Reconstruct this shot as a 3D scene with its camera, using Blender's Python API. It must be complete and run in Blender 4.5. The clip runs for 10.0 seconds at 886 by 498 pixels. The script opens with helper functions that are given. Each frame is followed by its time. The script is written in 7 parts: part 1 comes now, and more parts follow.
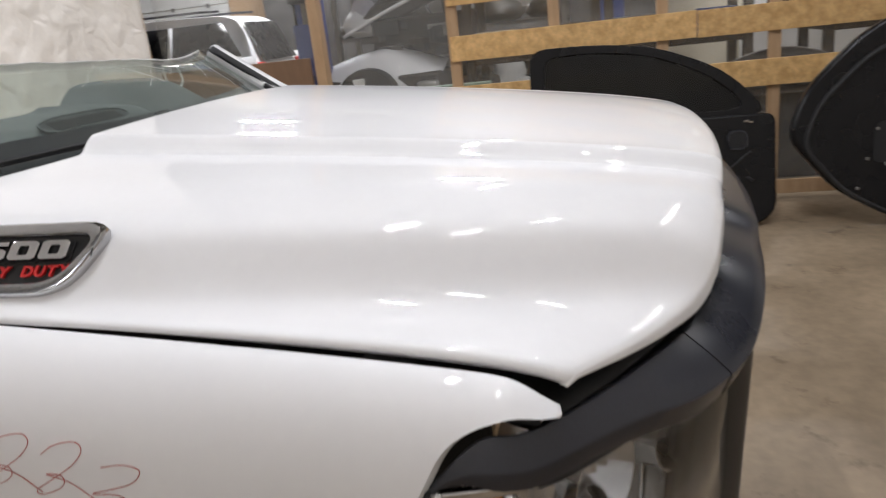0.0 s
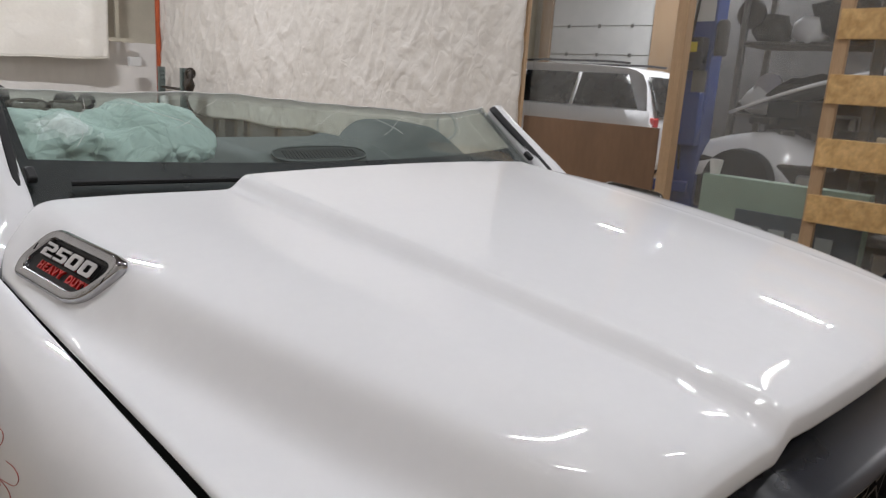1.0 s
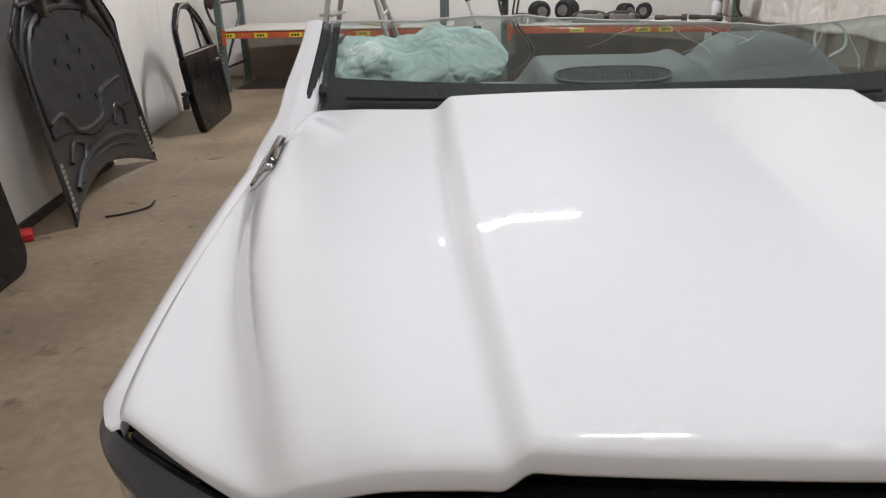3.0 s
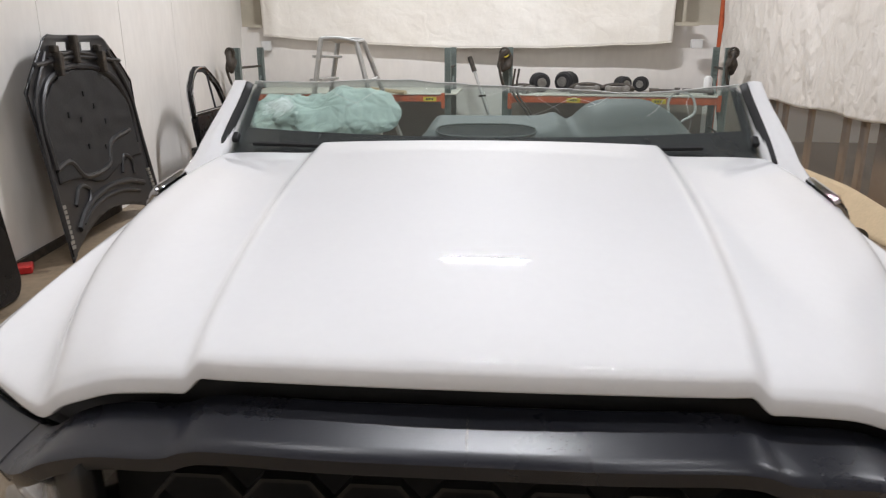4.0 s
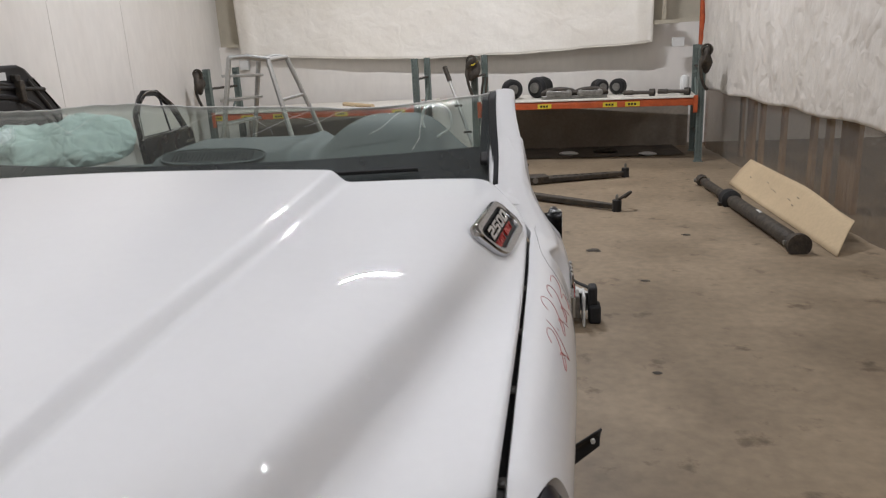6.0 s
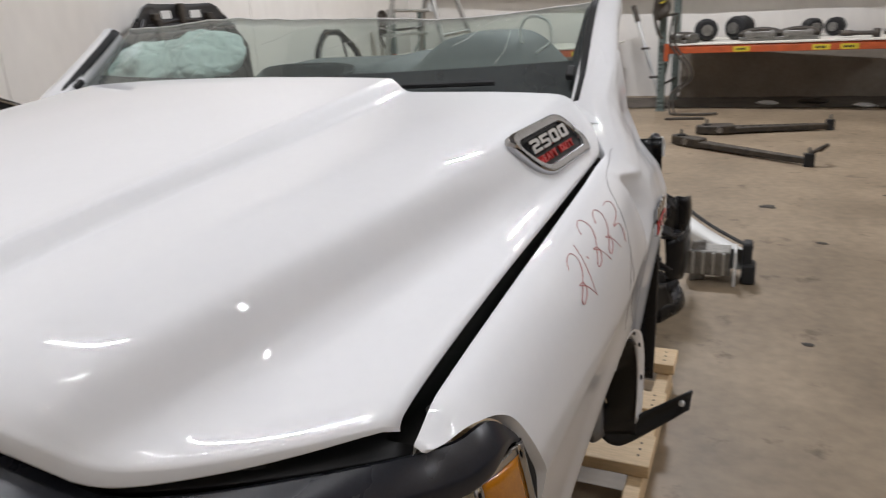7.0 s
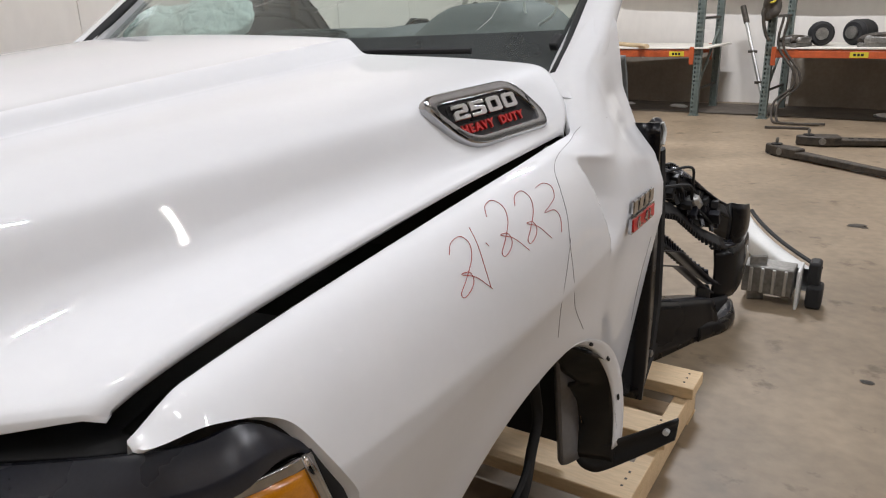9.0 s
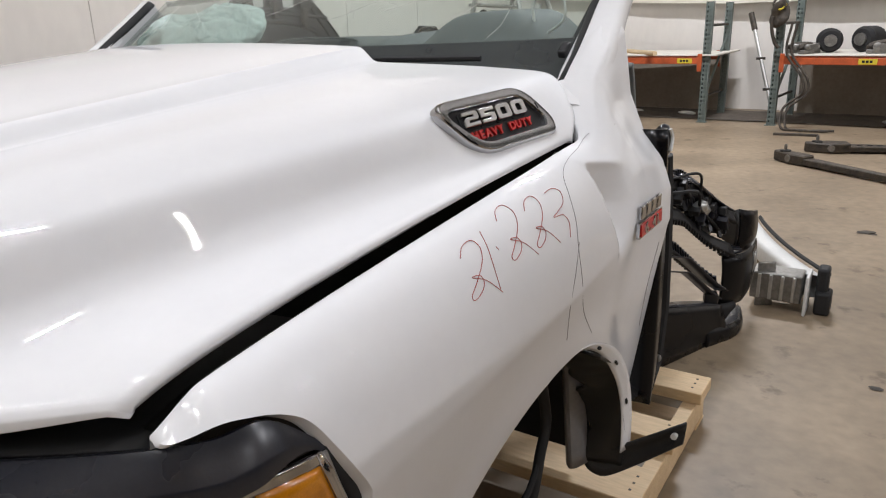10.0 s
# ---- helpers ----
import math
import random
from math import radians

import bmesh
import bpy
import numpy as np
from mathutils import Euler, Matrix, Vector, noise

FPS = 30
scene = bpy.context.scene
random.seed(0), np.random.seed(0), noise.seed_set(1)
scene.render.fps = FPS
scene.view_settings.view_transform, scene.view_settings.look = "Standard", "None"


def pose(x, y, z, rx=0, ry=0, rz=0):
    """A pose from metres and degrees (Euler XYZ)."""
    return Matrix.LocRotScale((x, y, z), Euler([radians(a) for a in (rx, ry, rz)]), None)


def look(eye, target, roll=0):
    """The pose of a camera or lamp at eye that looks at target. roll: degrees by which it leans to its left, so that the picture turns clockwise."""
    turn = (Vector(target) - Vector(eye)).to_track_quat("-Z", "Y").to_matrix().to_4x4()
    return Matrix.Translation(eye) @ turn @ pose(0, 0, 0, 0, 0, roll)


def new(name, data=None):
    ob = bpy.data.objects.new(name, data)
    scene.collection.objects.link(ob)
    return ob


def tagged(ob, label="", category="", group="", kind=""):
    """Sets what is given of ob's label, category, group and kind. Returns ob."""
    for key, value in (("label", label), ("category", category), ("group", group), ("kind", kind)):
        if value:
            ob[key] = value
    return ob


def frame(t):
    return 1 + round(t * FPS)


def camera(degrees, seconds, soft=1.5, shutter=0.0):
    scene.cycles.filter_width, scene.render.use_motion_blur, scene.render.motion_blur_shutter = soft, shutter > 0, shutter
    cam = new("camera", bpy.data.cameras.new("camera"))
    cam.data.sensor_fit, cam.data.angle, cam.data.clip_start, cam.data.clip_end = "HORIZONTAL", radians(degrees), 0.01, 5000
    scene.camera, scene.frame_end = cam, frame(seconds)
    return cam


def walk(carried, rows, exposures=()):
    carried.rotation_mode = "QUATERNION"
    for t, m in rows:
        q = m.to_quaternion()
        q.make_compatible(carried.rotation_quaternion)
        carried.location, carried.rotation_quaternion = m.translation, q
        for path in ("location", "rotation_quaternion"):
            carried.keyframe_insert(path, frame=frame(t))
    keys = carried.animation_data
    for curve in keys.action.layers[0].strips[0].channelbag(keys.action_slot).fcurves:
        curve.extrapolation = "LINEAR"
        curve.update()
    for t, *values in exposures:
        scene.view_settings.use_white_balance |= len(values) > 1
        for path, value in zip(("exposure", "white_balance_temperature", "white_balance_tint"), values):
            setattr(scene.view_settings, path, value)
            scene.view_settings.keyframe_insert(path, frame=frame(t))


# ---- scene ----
cam = camera(64.0, 10.0, soft=1.15, shutter=0.22)
PATH = [
    (0, (-1.570, -1.103, 1.286), (0.283, -0.640, 0.691), -6.5),
    (0.1, (-1.522, -1.124, 1.299), (0.310, -0.569, 0.723), -6.9),
    (0.2, (-1.478, -1.141, 1.307), (0.340, -0.512, 0.753), -5.9),
    (0.3, (-1.442, -1.184, 1.324), (0.349, -0.470, 0.782), -5.0),
    (0.4, (-1.424, -1.250, 1.347), (0.306, -0.425, 0.830), -3.3),
    (0.5, (-1.382, -1.285, 1.348), (0.296, -0.316, 0.894), -0.7),
    (0.7, (-1.305, -1.404, 1.372), (0.234, -0.188, 0.980), 2.6),
    (1, (-1.191, -1.523, 1.379), (0.192, -0.151, 0.925), 3.75),
    (1.2, (-1.097, -1.568, 1.370), (0.208, -0.128, 0.899), -0.2),
    (1.5, (-0.937, -1.592, 1.399), (0.315, -0.102, 0.938), 6.0),
    (1.8, (-0.797, -1.607, 1.473), (0.078, 0.152, 1.094), 6.9),
    (2, (-0.708, -1.593, 1.477), (-0.177, 0.285, 1.04), 4.6),
    (2.2, (-0.615, -1.601, 1.46), (-0.414, 0.317, 0.93), 1.9),
    (2.5, (-0.529, -1.663, 1.449), (-0.53, 0.207, 0.742), -0.2),
    (2.7, (-0.492, -1.72, 1.445), (-0.525, 0.131, 0.688), -1.3),
    (3.8, (-0.079, -2.088, 1.43), (-0.226, -0.182, 0.844), 0.4),
    (4, (0.033, -2.117, 1.434), (-0.119, -0.203, 0.873), -0.1),
    (4.5, (0.271, -2.069, 1.429), (0.139, -0.145, 0.9), -0.6),
    (5, (0.47, -1.979, 1.457), (0.288, -0.051, 0.955), -1.6),
    (5.5, (0.714, -1.898, 1.471), (0.47, 0.027, 0.985), -2.6),
    (5.7, (0.816, -1.849, 1.458), (0.556, 0.071, 0.964), -2.8),
    (6.8, (1.126, -1.622, 1.31), (0.544, 0.178, 0.66), -3.2),
    (7, (1.181, -1.597, 1.299), (0.398, 0.131, 0.666), -3.6),
    (7.5, (1.31, -1.531, 1.264), (0.173, 0.0, 0.661), -3.3),
    (8, (1.385, -1.332, 1.219), (0.276, 0.236, 0.66), -2.2),
    (8.5, (1.388, -1.317, 1.199), (0.372, 0.295, 0.592), -2.2),
    (9, (1.382, -1.327, 1.206), (0.355, 0.272, 0.582), -1.7),
    (9.5, (1.382, -1.332, 1.207), (0.356, 0.27, 0.591), -1.4),
    (10, (1.388, -1.345, 1.208), (0.341, 0.247, 0.603), -1.8),
]
walk(cam, [(t, look(eye, target, roll)) for t, eye, target, roll in PATH],
     [(0.0, 0.50), (0.5, 0.20), (1.0, 0.05), (1.5, -0.09), (2.0, -0.12), (2.7, 0.10), (3.8, 0.33), (4.2, 0.36), (4.6, 0.22), (5.5, -0.06), (7.0, 0.22), (7.5, 0.26), (8.5, 0.37), (10.0, 0.44)])

# ---- light ----
world = bpy.data.worlds.new("world")
scene.world = world
world.use_nodes = True
world.node_tree.nodes["Background"].inputs[0].default_value = (0.75, 0.8, 0.9, 1)
world.node_tree.nodes["Background"].inputs[1].default_value = 0.03
scene.view_settings.exposure = 0.0
CEILING = 5.3
NEXT_BAY = 4.3
# the row at (2.6, -4.2) is an unseen fill, added to brighten floor and fence
STRIPS = [(-0.1, 5.25, 1, 240, CEILING), (0.0, -1.05, 1, 64, CEILING), (1.4, -2.3, 1, 17, CEILING), (-1.4, -2.2, 1, 17, CEILING), (2.6, -4.2, 1, 16, CEILING),
          (4.3, -0.7, 1, 30, NEXT_BAY), (8.9, 3.7, 0, 170, NEXT_BAY), (7.6, 0.2, 0, 130, NEXT_BAY), (9.6, -4.2, 0, 110, NEXT_BAY)]


# ---- materials ----
def mat(name, colour, rough=0.5, metal=0.0, var=0.12, scale=6.0, fine=60.0, bump=0.1, coat=0.0, stretch=(1, 1, 1),
        second=None, amount=0.5, spec=0.5, rand=0.0, depth=0.004):
    m = bpy.data.materials.new(name)
    m.use_nodes = True
    nt = m.node_tree
    bsdf = nt.nodes["Principled BSDF"]
    n = nt.nodes.new
    coord, mapping = n("ShaderNodeTexCoord"), n("ShaderNodeMapping")
    mapping.inputs["Scale"].default_value = stretch
    geo = n("ShaderNodeNewGeometry")
    nt.links.new(geo.outputs["Position"], mapping.inputs["Vector"])
    big, small = n("ShaderNodeTexNoise"), n("ShaderNodeTexNoise")
    big.inputs["Scale"].default_value, big.inputs["Detail"].default_value = scale, 5
    small.inputs["Scale"].default_value, small.inputs["Detail"].default_value = fine, 4
    for tex in (big, small):
        nt.links.new(mapping.outputs[0], tex.inputs["Vector"])
    ramp = n("ShaderNodeValToRGB")
    ramp.color_ramp.elements[0].position, ramp.color_ramp.elements[1].position = 0.5 - amount / 2, 0.5 + amount / 2
    nt.links.new(big.outputs["Fac"], ramp.inputs["Fac"])
    mix = n("ShaderNodeMix")
    mix.data_type = "RGBA"
    dark = second or tuple(c * (1 - var * 2) for c in colour)
    mix.inputs[6].default_value, mix.inputs[7].default_value = (*dark, 1), (*colour, 1)
    nt.links.new(ramp.outputs["Color"], mix.inputs[0])
    grain = n("ShaderNodeMix")
    grain.data_type, grain.blend_type = "RGBA", "MULTIPLY"
    grain.inputs[0].default_value = 1.0
    level = n("ShaderNodeMapRange")
    level.inputs["From Min"].default_value, level.inputs["From Max"].default_value = 0.3, 0.7
    level.inputs["To Min"].default_value, level.inputs["To Max"].default_value = 1 - var, 1 + var * 0.4
    nt.links.new(small.outputs["Fac"], level.inputs["Value"])
    nt.links.new(mix.outputs[2], grain.inputs[6])
    nt.links.new(level.outputs[0], grain.inputs[7])
    out = grain.outputs[2]
    if rand:
        info, hue = n("ShaderNodeObjectInfo"), n("ShaderNodeHueSaturation")
        span = n("ShaderNodeMapRange")
        span.inputs["To Min"].default_value, span.inputs["To Max"].default_value = 1 - rand, 1 + rand
        nt.links.new(info.outputs["Random"], span.inputs["Value"])
        nt.links.new(span.outputs[0], hue.inputs["Value"])
        nt.links.new(out, hue.inputs["Color"])
        out = hue.outputs["Color"]
    nt.links.new(out, bsdf.inputs["Base Color"])
    gloss = n("ShaderNodeMapRange")
    gloss.inputs["To Min"].default_value, gloss.inputs["To Max"].default_value = max(0.02, rough - 0.08), min(1, rough + 0.08)
    nt.links.new(big.outputs["Fac"], gloss.inputs["Value"])
    nt.links.new(gloss.outputs[0], bsdf.inputs["Roughness"])
    bsdf.inputs["Metallic"].default_value = metal
    bsdf.inputs["Specular IOR Level"].default_value = spec
    bsdf.inputs["Coat Weight"].default_value = coat
    bsdf.inputs["Coat Roughness"].default_value = 0.012
    if bump:
        rel = n("ShaderNodeBump")
        rel.inputs["Strength"].default_value, rel.inputs["Distance"].default_value = bump, depth
        nt.links.new(small.outputs["Fac"], rel.inputs["Height"])
        nt.links.new(rel.outputs[0], bsdf.inputs["Normal"])
    return m


def clear(name, tint, gloss_rough=0.02, haze=0.0, strength=1.0, ripple=0.0, scale=4.0):
    """A thin clear sheet: tinted see-through, a mirror gloss by Fresnel, some haze."""
    m = bpy.data.materials.new(name)
    m.use_nodes = True
    nt = m.node_tree
    nt.nodes.remove(nt.nodes["Principled BSDF"])
    n = nt.nodes.new
    see, shine, add = n("ShaderNodeBsdfTransparent"), n("ShaderNodeBsdfGlossy"), n("ShaderNodeMixShader")
    edge, power, fres = n("ShaderNodeLayerWeight"), n("ShaderNodeMath"), n("ShaderNodeMath")
    edge.inputs["Blend"].default_value = 0.5
    power.operation, power.inputs[1].default_value = "POWER", 4.0
    fres.operation, fres.inputs[1].default_value, fres.inputs[2].default_value = "MULTIPLY_ADD", 0.7 * strength, 0.03 * strength
    nt.links.new(edge.outputs["Facing"], power.inputs[0])
    nt.links.new(power.outputs[0], fres.inputs[0])
    see.inputs[0].default_value = (*tint, 1)
    shine.inputs["Roughness"].default_value = gloss_rough
    if ripple:
        tex, rel, geo = n("ShaderNodeTexNoise"), n("ShaderNodeBump"), n("ShaderNodeNewGeometry")
        tex.inputs["Scale"].default_value, tex.inputs["Detail"].default_value = scale, 3
        rel.inputs["Strength"].default_value, rel.inputs["Distance"].default_value = ripple, 0.05
        nt.links.new(geo.outputs["Position"], tex.inputs["Vector"])
        nt.links.new(tex.outputs["Fac"], rel.inputs["Height"])
        nt.links.new(rel.outputs[0], shine.inputs["Normal"])
    nt.links.new(fres.outputs[0], add.inputs[0])
    nt.links.new(see.outputs[0], add.inputs[1])
    nt.links.new(shine.outputs[0], add.inputs[2])
    last = add
    if haze:
        fog, both = n("ShaderNodeBsdfDiffuse"), n("ShaderNodeMixShader")
        fog.inputs[0].default_value = (0.75, 0.74, 0.7, 1)
        both.inputs[0].default_value = haze
        nt.links.new(add.outputs[0], both.inputs[1])
        nt.links.new(fog.outputs[0], both.inputs[2])
        last = both
    nt.links.new(last.outputs[0], nt.nodes["Material Output"].inputs[0])
    return m


PAINT = mat("white_paint", (0.80, 0.80, 0.81), 0.5, var=0.01, bump=0.0, coat=0.8, spec=0.08)
SATIN = mat("black_satin_plastic", (0.021, 0.0225, 0.031), 0.29, spec=0.56, var=0.15, fine=300, bump=0.06, depth=0.001)
BLACK = mat("black_plastic", (0.012, 0.012, 0.013), 0.5, var=0.2, fine=200, bump=0.1, depth=0.001)
GLOSS = mat("black_gloss_paint", (0.005, 0.005, 0.006), 0.28, var=0.1, bump=0.0, coat=0.12, spec=0.2)
FILMLOW = clear("hazy_plastic_film", (0.46, 0.42, 0.37), 0.2, haze=0.10, ripple=0.9, scale=6.0)
RUBBER = mat("rubber", (0.015, 0.015, 0.016), 0.7, var=0.2, bump=0.2, depth=0.002)
CHROME = mat("chrome", (0.52, 0.52, 0.53), 0.07, 1.0, var=0.05, bump=0.0)
SILVER = mat("brushed_silver", (0.42, 0.42, 0.43), 0.22, 1.0, var=0.08, bump=0.0)
RED = mat("red_enamel", (0.55, 0.02, 0.02), 0.3, var=0.05, bump=0.0)
AMBER = mat("amber_lens", (0.64, 0.235, 0.008), 0.2, var=0.12, scale=30, bump=0.1, fine=400, coat=0.7, depth=0.0006)
DASH = mat("dash_vinyl", (0.15, 0.163, 0.163), 0.65, var=0.06, bump=0.25, fine=350, depth=0.002)
MESHGREY = mat("dark_vinyl_mesh", (0.070, 0.077, 0.077), 0.7, var=0.1, bump=0.3, fine=500, depth=0.001)
MINT = mat("airbag_cloth", (0.62, 0.745, 0.705), 0.85, var=0.06, scale=9, bump=0.35, fine=30, depth=0.01)
FLOOR = mat("concrete", (0.315, 0.240, 0.160), 0.5, var=0.18, scale=1.7, fine=17, bump=0.15, second=(0.205, 0.154, 0.100), amount=0.34)
WALLW = mat("painted_board", (0.82, 0.79, 0.745), 0.6, var=0.04, scale=1.3, fine=11, bump=0.25, stretch=(1, 1, 0.45),
            second=(0.73, 0.69, 0.64), amount=0.5)
TARP = mat("tarp_cloth", (0.88, 0.85, 0.79), 0.6, var=0.03, scale=1.1, fine=40, bump=0.05, second=(0.80, 0.755, 0.68), depth=0.004)
CURTAIN = mat("curtain_cloth", (0.74, 0.70, 0.65), 0.45, var=0.04, scale=1.4, fine=40, bump=0.1, second=(0.64, 0.60, 0.545), depth=0.004)
BEIGE = mat("beige_metal", (0.50, 0.455, 0.36), 0.5, var=0.06, bump=0.05)
ROOF = mat("roof_sheet", (0.20, 0.19, 0.17), 0.6, var=0.1, bump=0.05)
WOOD = mat("pine", (0.68, 0.52, 0.32), 0.6, var=0.12, scale=3, fine=26, bump=0.25, stretch=(1, 6, 6), second=(0.56, 0.39, 0.21), rand=0.12, depth=0.002)
STUD = mat("stud_wood", (0.50, 0.34, 0.20), 0.65, var=0.12, scale=5, fine=40, bump=0.25, stretch=(6, 6, 0.6), second=(0.40, 0.25, 0.13), rand=0.1, depth=0.002)
OSB = mat("strand_board", (0.68, 0.44, 0.19), 0.65, var=0.16, scale=16, fine=45, bump=0.5, second=(0.50, 0.30, 0.11), rand=0.08, depth=0.004, amount=0.3)
PLY = mat("brown_plywood", (0.205, 0.115, 0.062), 0.5, var=0.1, scale=3, fine=30, bump=0.15, stretch=(1, 1, 0.3), second=(0.145, 0.082, 0.045))
ORANGE = mat("orange_enamel", (0.58, 0.11, 0.03), 0.45, var=0.2, scale=9, bump=0.1)
GREEN = mat("green_enamel", (0.15, 0.185, 0.17), 0.5, var=0.15, scale=12, bump=0.1)
YELLOW = mat("yellow_label", (0.72, 0.58, 0.04), 0.5, var=0.1, bump=0.0)
STEEL = mat("dull_steel", (0.32, 0.31, 0.29), 0.45, 0.8, var=0.2, scale=15, bump=0.2)
ALU = mat("aluminium", (0.62, 0.62, 0.60), 0.4, 0.9, var=0.1, bump=0.05)
IRON = mat("dirty_iron", (0.038, 0.035, 0.032), 0.6, 0.4, var=0.3, scale=20, fine=90, bump=0.4, second=(0.10, 0.08, 0.06))
CARD = mat("cardboard", (0.60, 0.46, 0.29), 0.8, var=0.06, scale=5, fine=40, bump=0.1)
DECK = mat("white_deck_board", (0.78, 0.74, 0.66), 0.6, var=0.1, scale=6, bump=0.1)
BLUE = mat("blue_enamel", (0.03, 0.07, 0.28), 0.4, var=0.1, bump=0.05)
PALE = mat("pale_plastic", (0.70, 0.70, 0.68), 0.5, var=0.05, bump=0.0)
# near-black: shade in hollows and holes as flat colour; also backing and print
SHADOW = mat("shade_and_print_black", (0.01, 0.01, 0.011), 0.8, var=0.2, bump=0.1)
INK = mat("red_marker_ink", (0.48, 0.10, 0.085), 0.6, var=0.1, bump=0.0)
PENCIL = mat("grey_marker_ink", (0.22, 0.20, 0.20), 0.6, var=0.1, bump=0.0)
GREENISH = mat("green_board", (0.25, 0.35, 0.26), 0.6, var=0.12, scale=4, bump=0.05)
GLASS = clear("windscreen_glass", (0.82, 0.875, 0.85), 0.01, haze=0.03)
DARKGLASS = clear("tinted_glass", (0.10, 0.11, 0.11), 0.02)
LENS = clear("lamp_lens", (0.95, 0.96, 0.97), 0.01)
FILM = clear("clear_plastic_film", (0.84, 0.84, 0.83), 0.05, haze=0.13, ripple=0.5, scale=12.0)
GLOW = bpy.data.materials.new("lamp_tube")
GLOW.use_nodes = True
GLOW.node_tree.nodes["Principled BSDF"].inputs["Emission Color"].default_value = (1, 0.95, 0.87, 1)
GLOW.node_tree.nodes["Principled BSDF"].inputs["Emission Strength"].default_value = 12


HOODGREY = mat("grey_primer", (0.026, 0.025, 0.026), 0.36, var=0.15, bump=0.05, fine=60, spec=0.6)
FELT = mat("insulation_felt", (0.020, 0.018, 0.017), 0.75, var=0.25, scale=8, fine=50, bump=0.4)
TEAL = mat("dark_teal_board", (0.022, 0.045, 0.065), 0.5, var=0.15, scale=4, bump=0.05)
DIMPALE = mat("faded_lettering", (0.30, 0.34, 0.34), 0.6, var=0.1, bump=0.0)
GREYPAINT = mat("grey_sealer", (0.20, 0.19, 0.185), 0.5, var=0.12, scale=9, bump=0.1)
DARK_STRIP = mat("dark_brown_strip", (0.14, 0.115, 0.09), 0.9, var=0.25, scale=5, fine=30, bump=0.3)
DARKWALL = mat("dark_sheet_wall", (0.075, 0.072, 0.07), 0.7, var=0.25, scale=1.5, fine=9, bump=0.2)
# grey-brown that stands for the deck's shade on the white back wall
RACK_SHADE = mat("rack_shade", (0.33, 0.285, 0.23), 0.8, var=0.12, scale=3, fine=25, bump=0.2, second=(0.24, 0.205, 0.165))


def crumple(m, scale, stretch, distance, strength=1.0, bend=0.6):
    """Sharp creases of crumpled sheeting: the edges of distorted cells, as relief."""
    nt = m.node_tree
    n = nt.nodes.new
    bsdf = nt.nodes["Principled BSDF"]
    geo, mapping, warp, add, cells, fine, total, rel = (n("ShaderNode" + k) for k in ("NewGeometry", "Mapping", "TexNoise", "VectorMath", "TexVoronoi", "TexVoronoi", "Math", "Bump"))
    mapping.inputs["Scale"].default_value = stretch
    warp.inputs["Scale"].default_value, warp.inputs["Detail"].default_value = 2.2, 3
    add.operation = "MULTIPLY_ADD"
    add.inputs[1].default_value = (bend, bend, bend)
    for tex, k in ((cells, 1.0), (fine, 2.6)):
        tex.feature = "DISTANCE_TO_EDGE"
        tex.inputs["Scale"].default_value = scale * k
        nt.links.new(add.outputs[0], tex.inputs["Vector"])
    nt.links.new(geo.outputs["Position"], mapping.inputs["Vector"])
    nt.links.new(geo.outputs["Position"], warp.inputs["Vector"])
    nt.links.new(warp.outputs["Color"], add.inputs[0])
    nt.links.new(mapping.outputs[0], add.inputs[2])
    total.operation, total.inputs[1].default_value = "MULTIPLY_ADD", 0.45
    nt.links.new(fine.outputs["Distance"], total.inputs[0])
    nt.links.new(cells.outputs["Distance"], total.inputs[2])
    rel.inputs["Strength"].default_value, rel.inputs["Distance"].default_value = strength, distance
    nt.links.new(total.outputs[0], rel.inputs["Height"])
    nt.links.new(bsdf.inputs["Normal"].links[0].from_socket, rel.inputs["Normal"])
    nt.links.new(rel.outputs[0], bsdf.inputs["Normal"])


crumple(CURTAIN, 2.6, (1, 1, 0.5), 0.05, 0.6)
crumple(TARP, 1.1, (0.7, 1, 1.1), 0.08, 0.35, 0.9)
crumple(MINT, 9.0, (1, 1, 1), 0.03, 0.8, 0.3)

# ---- building helpers ----
def thing(name, label, category, base=(0, 0, 0), group="", kind=""):
    ob = new(name)
    ob.location = base
    return tagged(ob, label, category, group, kind)


def base_of(ob):
    m = Matrix.Translation(ob.location)
    return base_of(ob.parent) @ ob.matrix_parent_inverse @ m if ob.parent else m


def part(name, bm, material, parent=None, label="", smooth=40, thick=0.0, bevel=0.0, offset=-1.0):
    """One bmesh, in world places, as one mesh object."""
    me = bpy.data.meshes.new(name)
    bmesh.ops.recalc_face_normals(bm, faces=bm.faces)
    bm.to_mesh(me)
    bm.free()
    if smooth:
        me.shade_smooth()
        me.set_sharp_from_angle(angle=radians(smooth))
    me.materials.append(material)
    ob = new(name, me)
    if parent:
        ob.parent = parent
        ob.matrix_parent_inverse = base_of(parent).inverted()
    if thick:
        mod = ob.modifiers.new("thickness", "SOLIDIFY")
        mod.thickness, mod.offset = thick, offset
    if bevel:
        mod = ob.modifiers.new("edges", "BEVEL")
        mod.width, mod.segments, mod.limit_method = bevel, 2, "ANGLE"
    return tagged(ob, label) if label else ob


def single(name, bm, material, label, category, group="", kind="", **more):
    return tagged(part(name, bm, material, **more), label, category, group, kind)


def box(bm, centre, size, turn=None):
    m = Matrix.Translation(centre) @ (turn.to_4x4() if turn else Matrix()) @ Matrix.Diagonal((*size, 1))
    bmesh.ops.create_cube(bm, size=1, matrix=m)
    return bm


def boxes(*rows):
    bm = bmesh.new()
    for row in rows:
        box(bm, *row)
    return bm


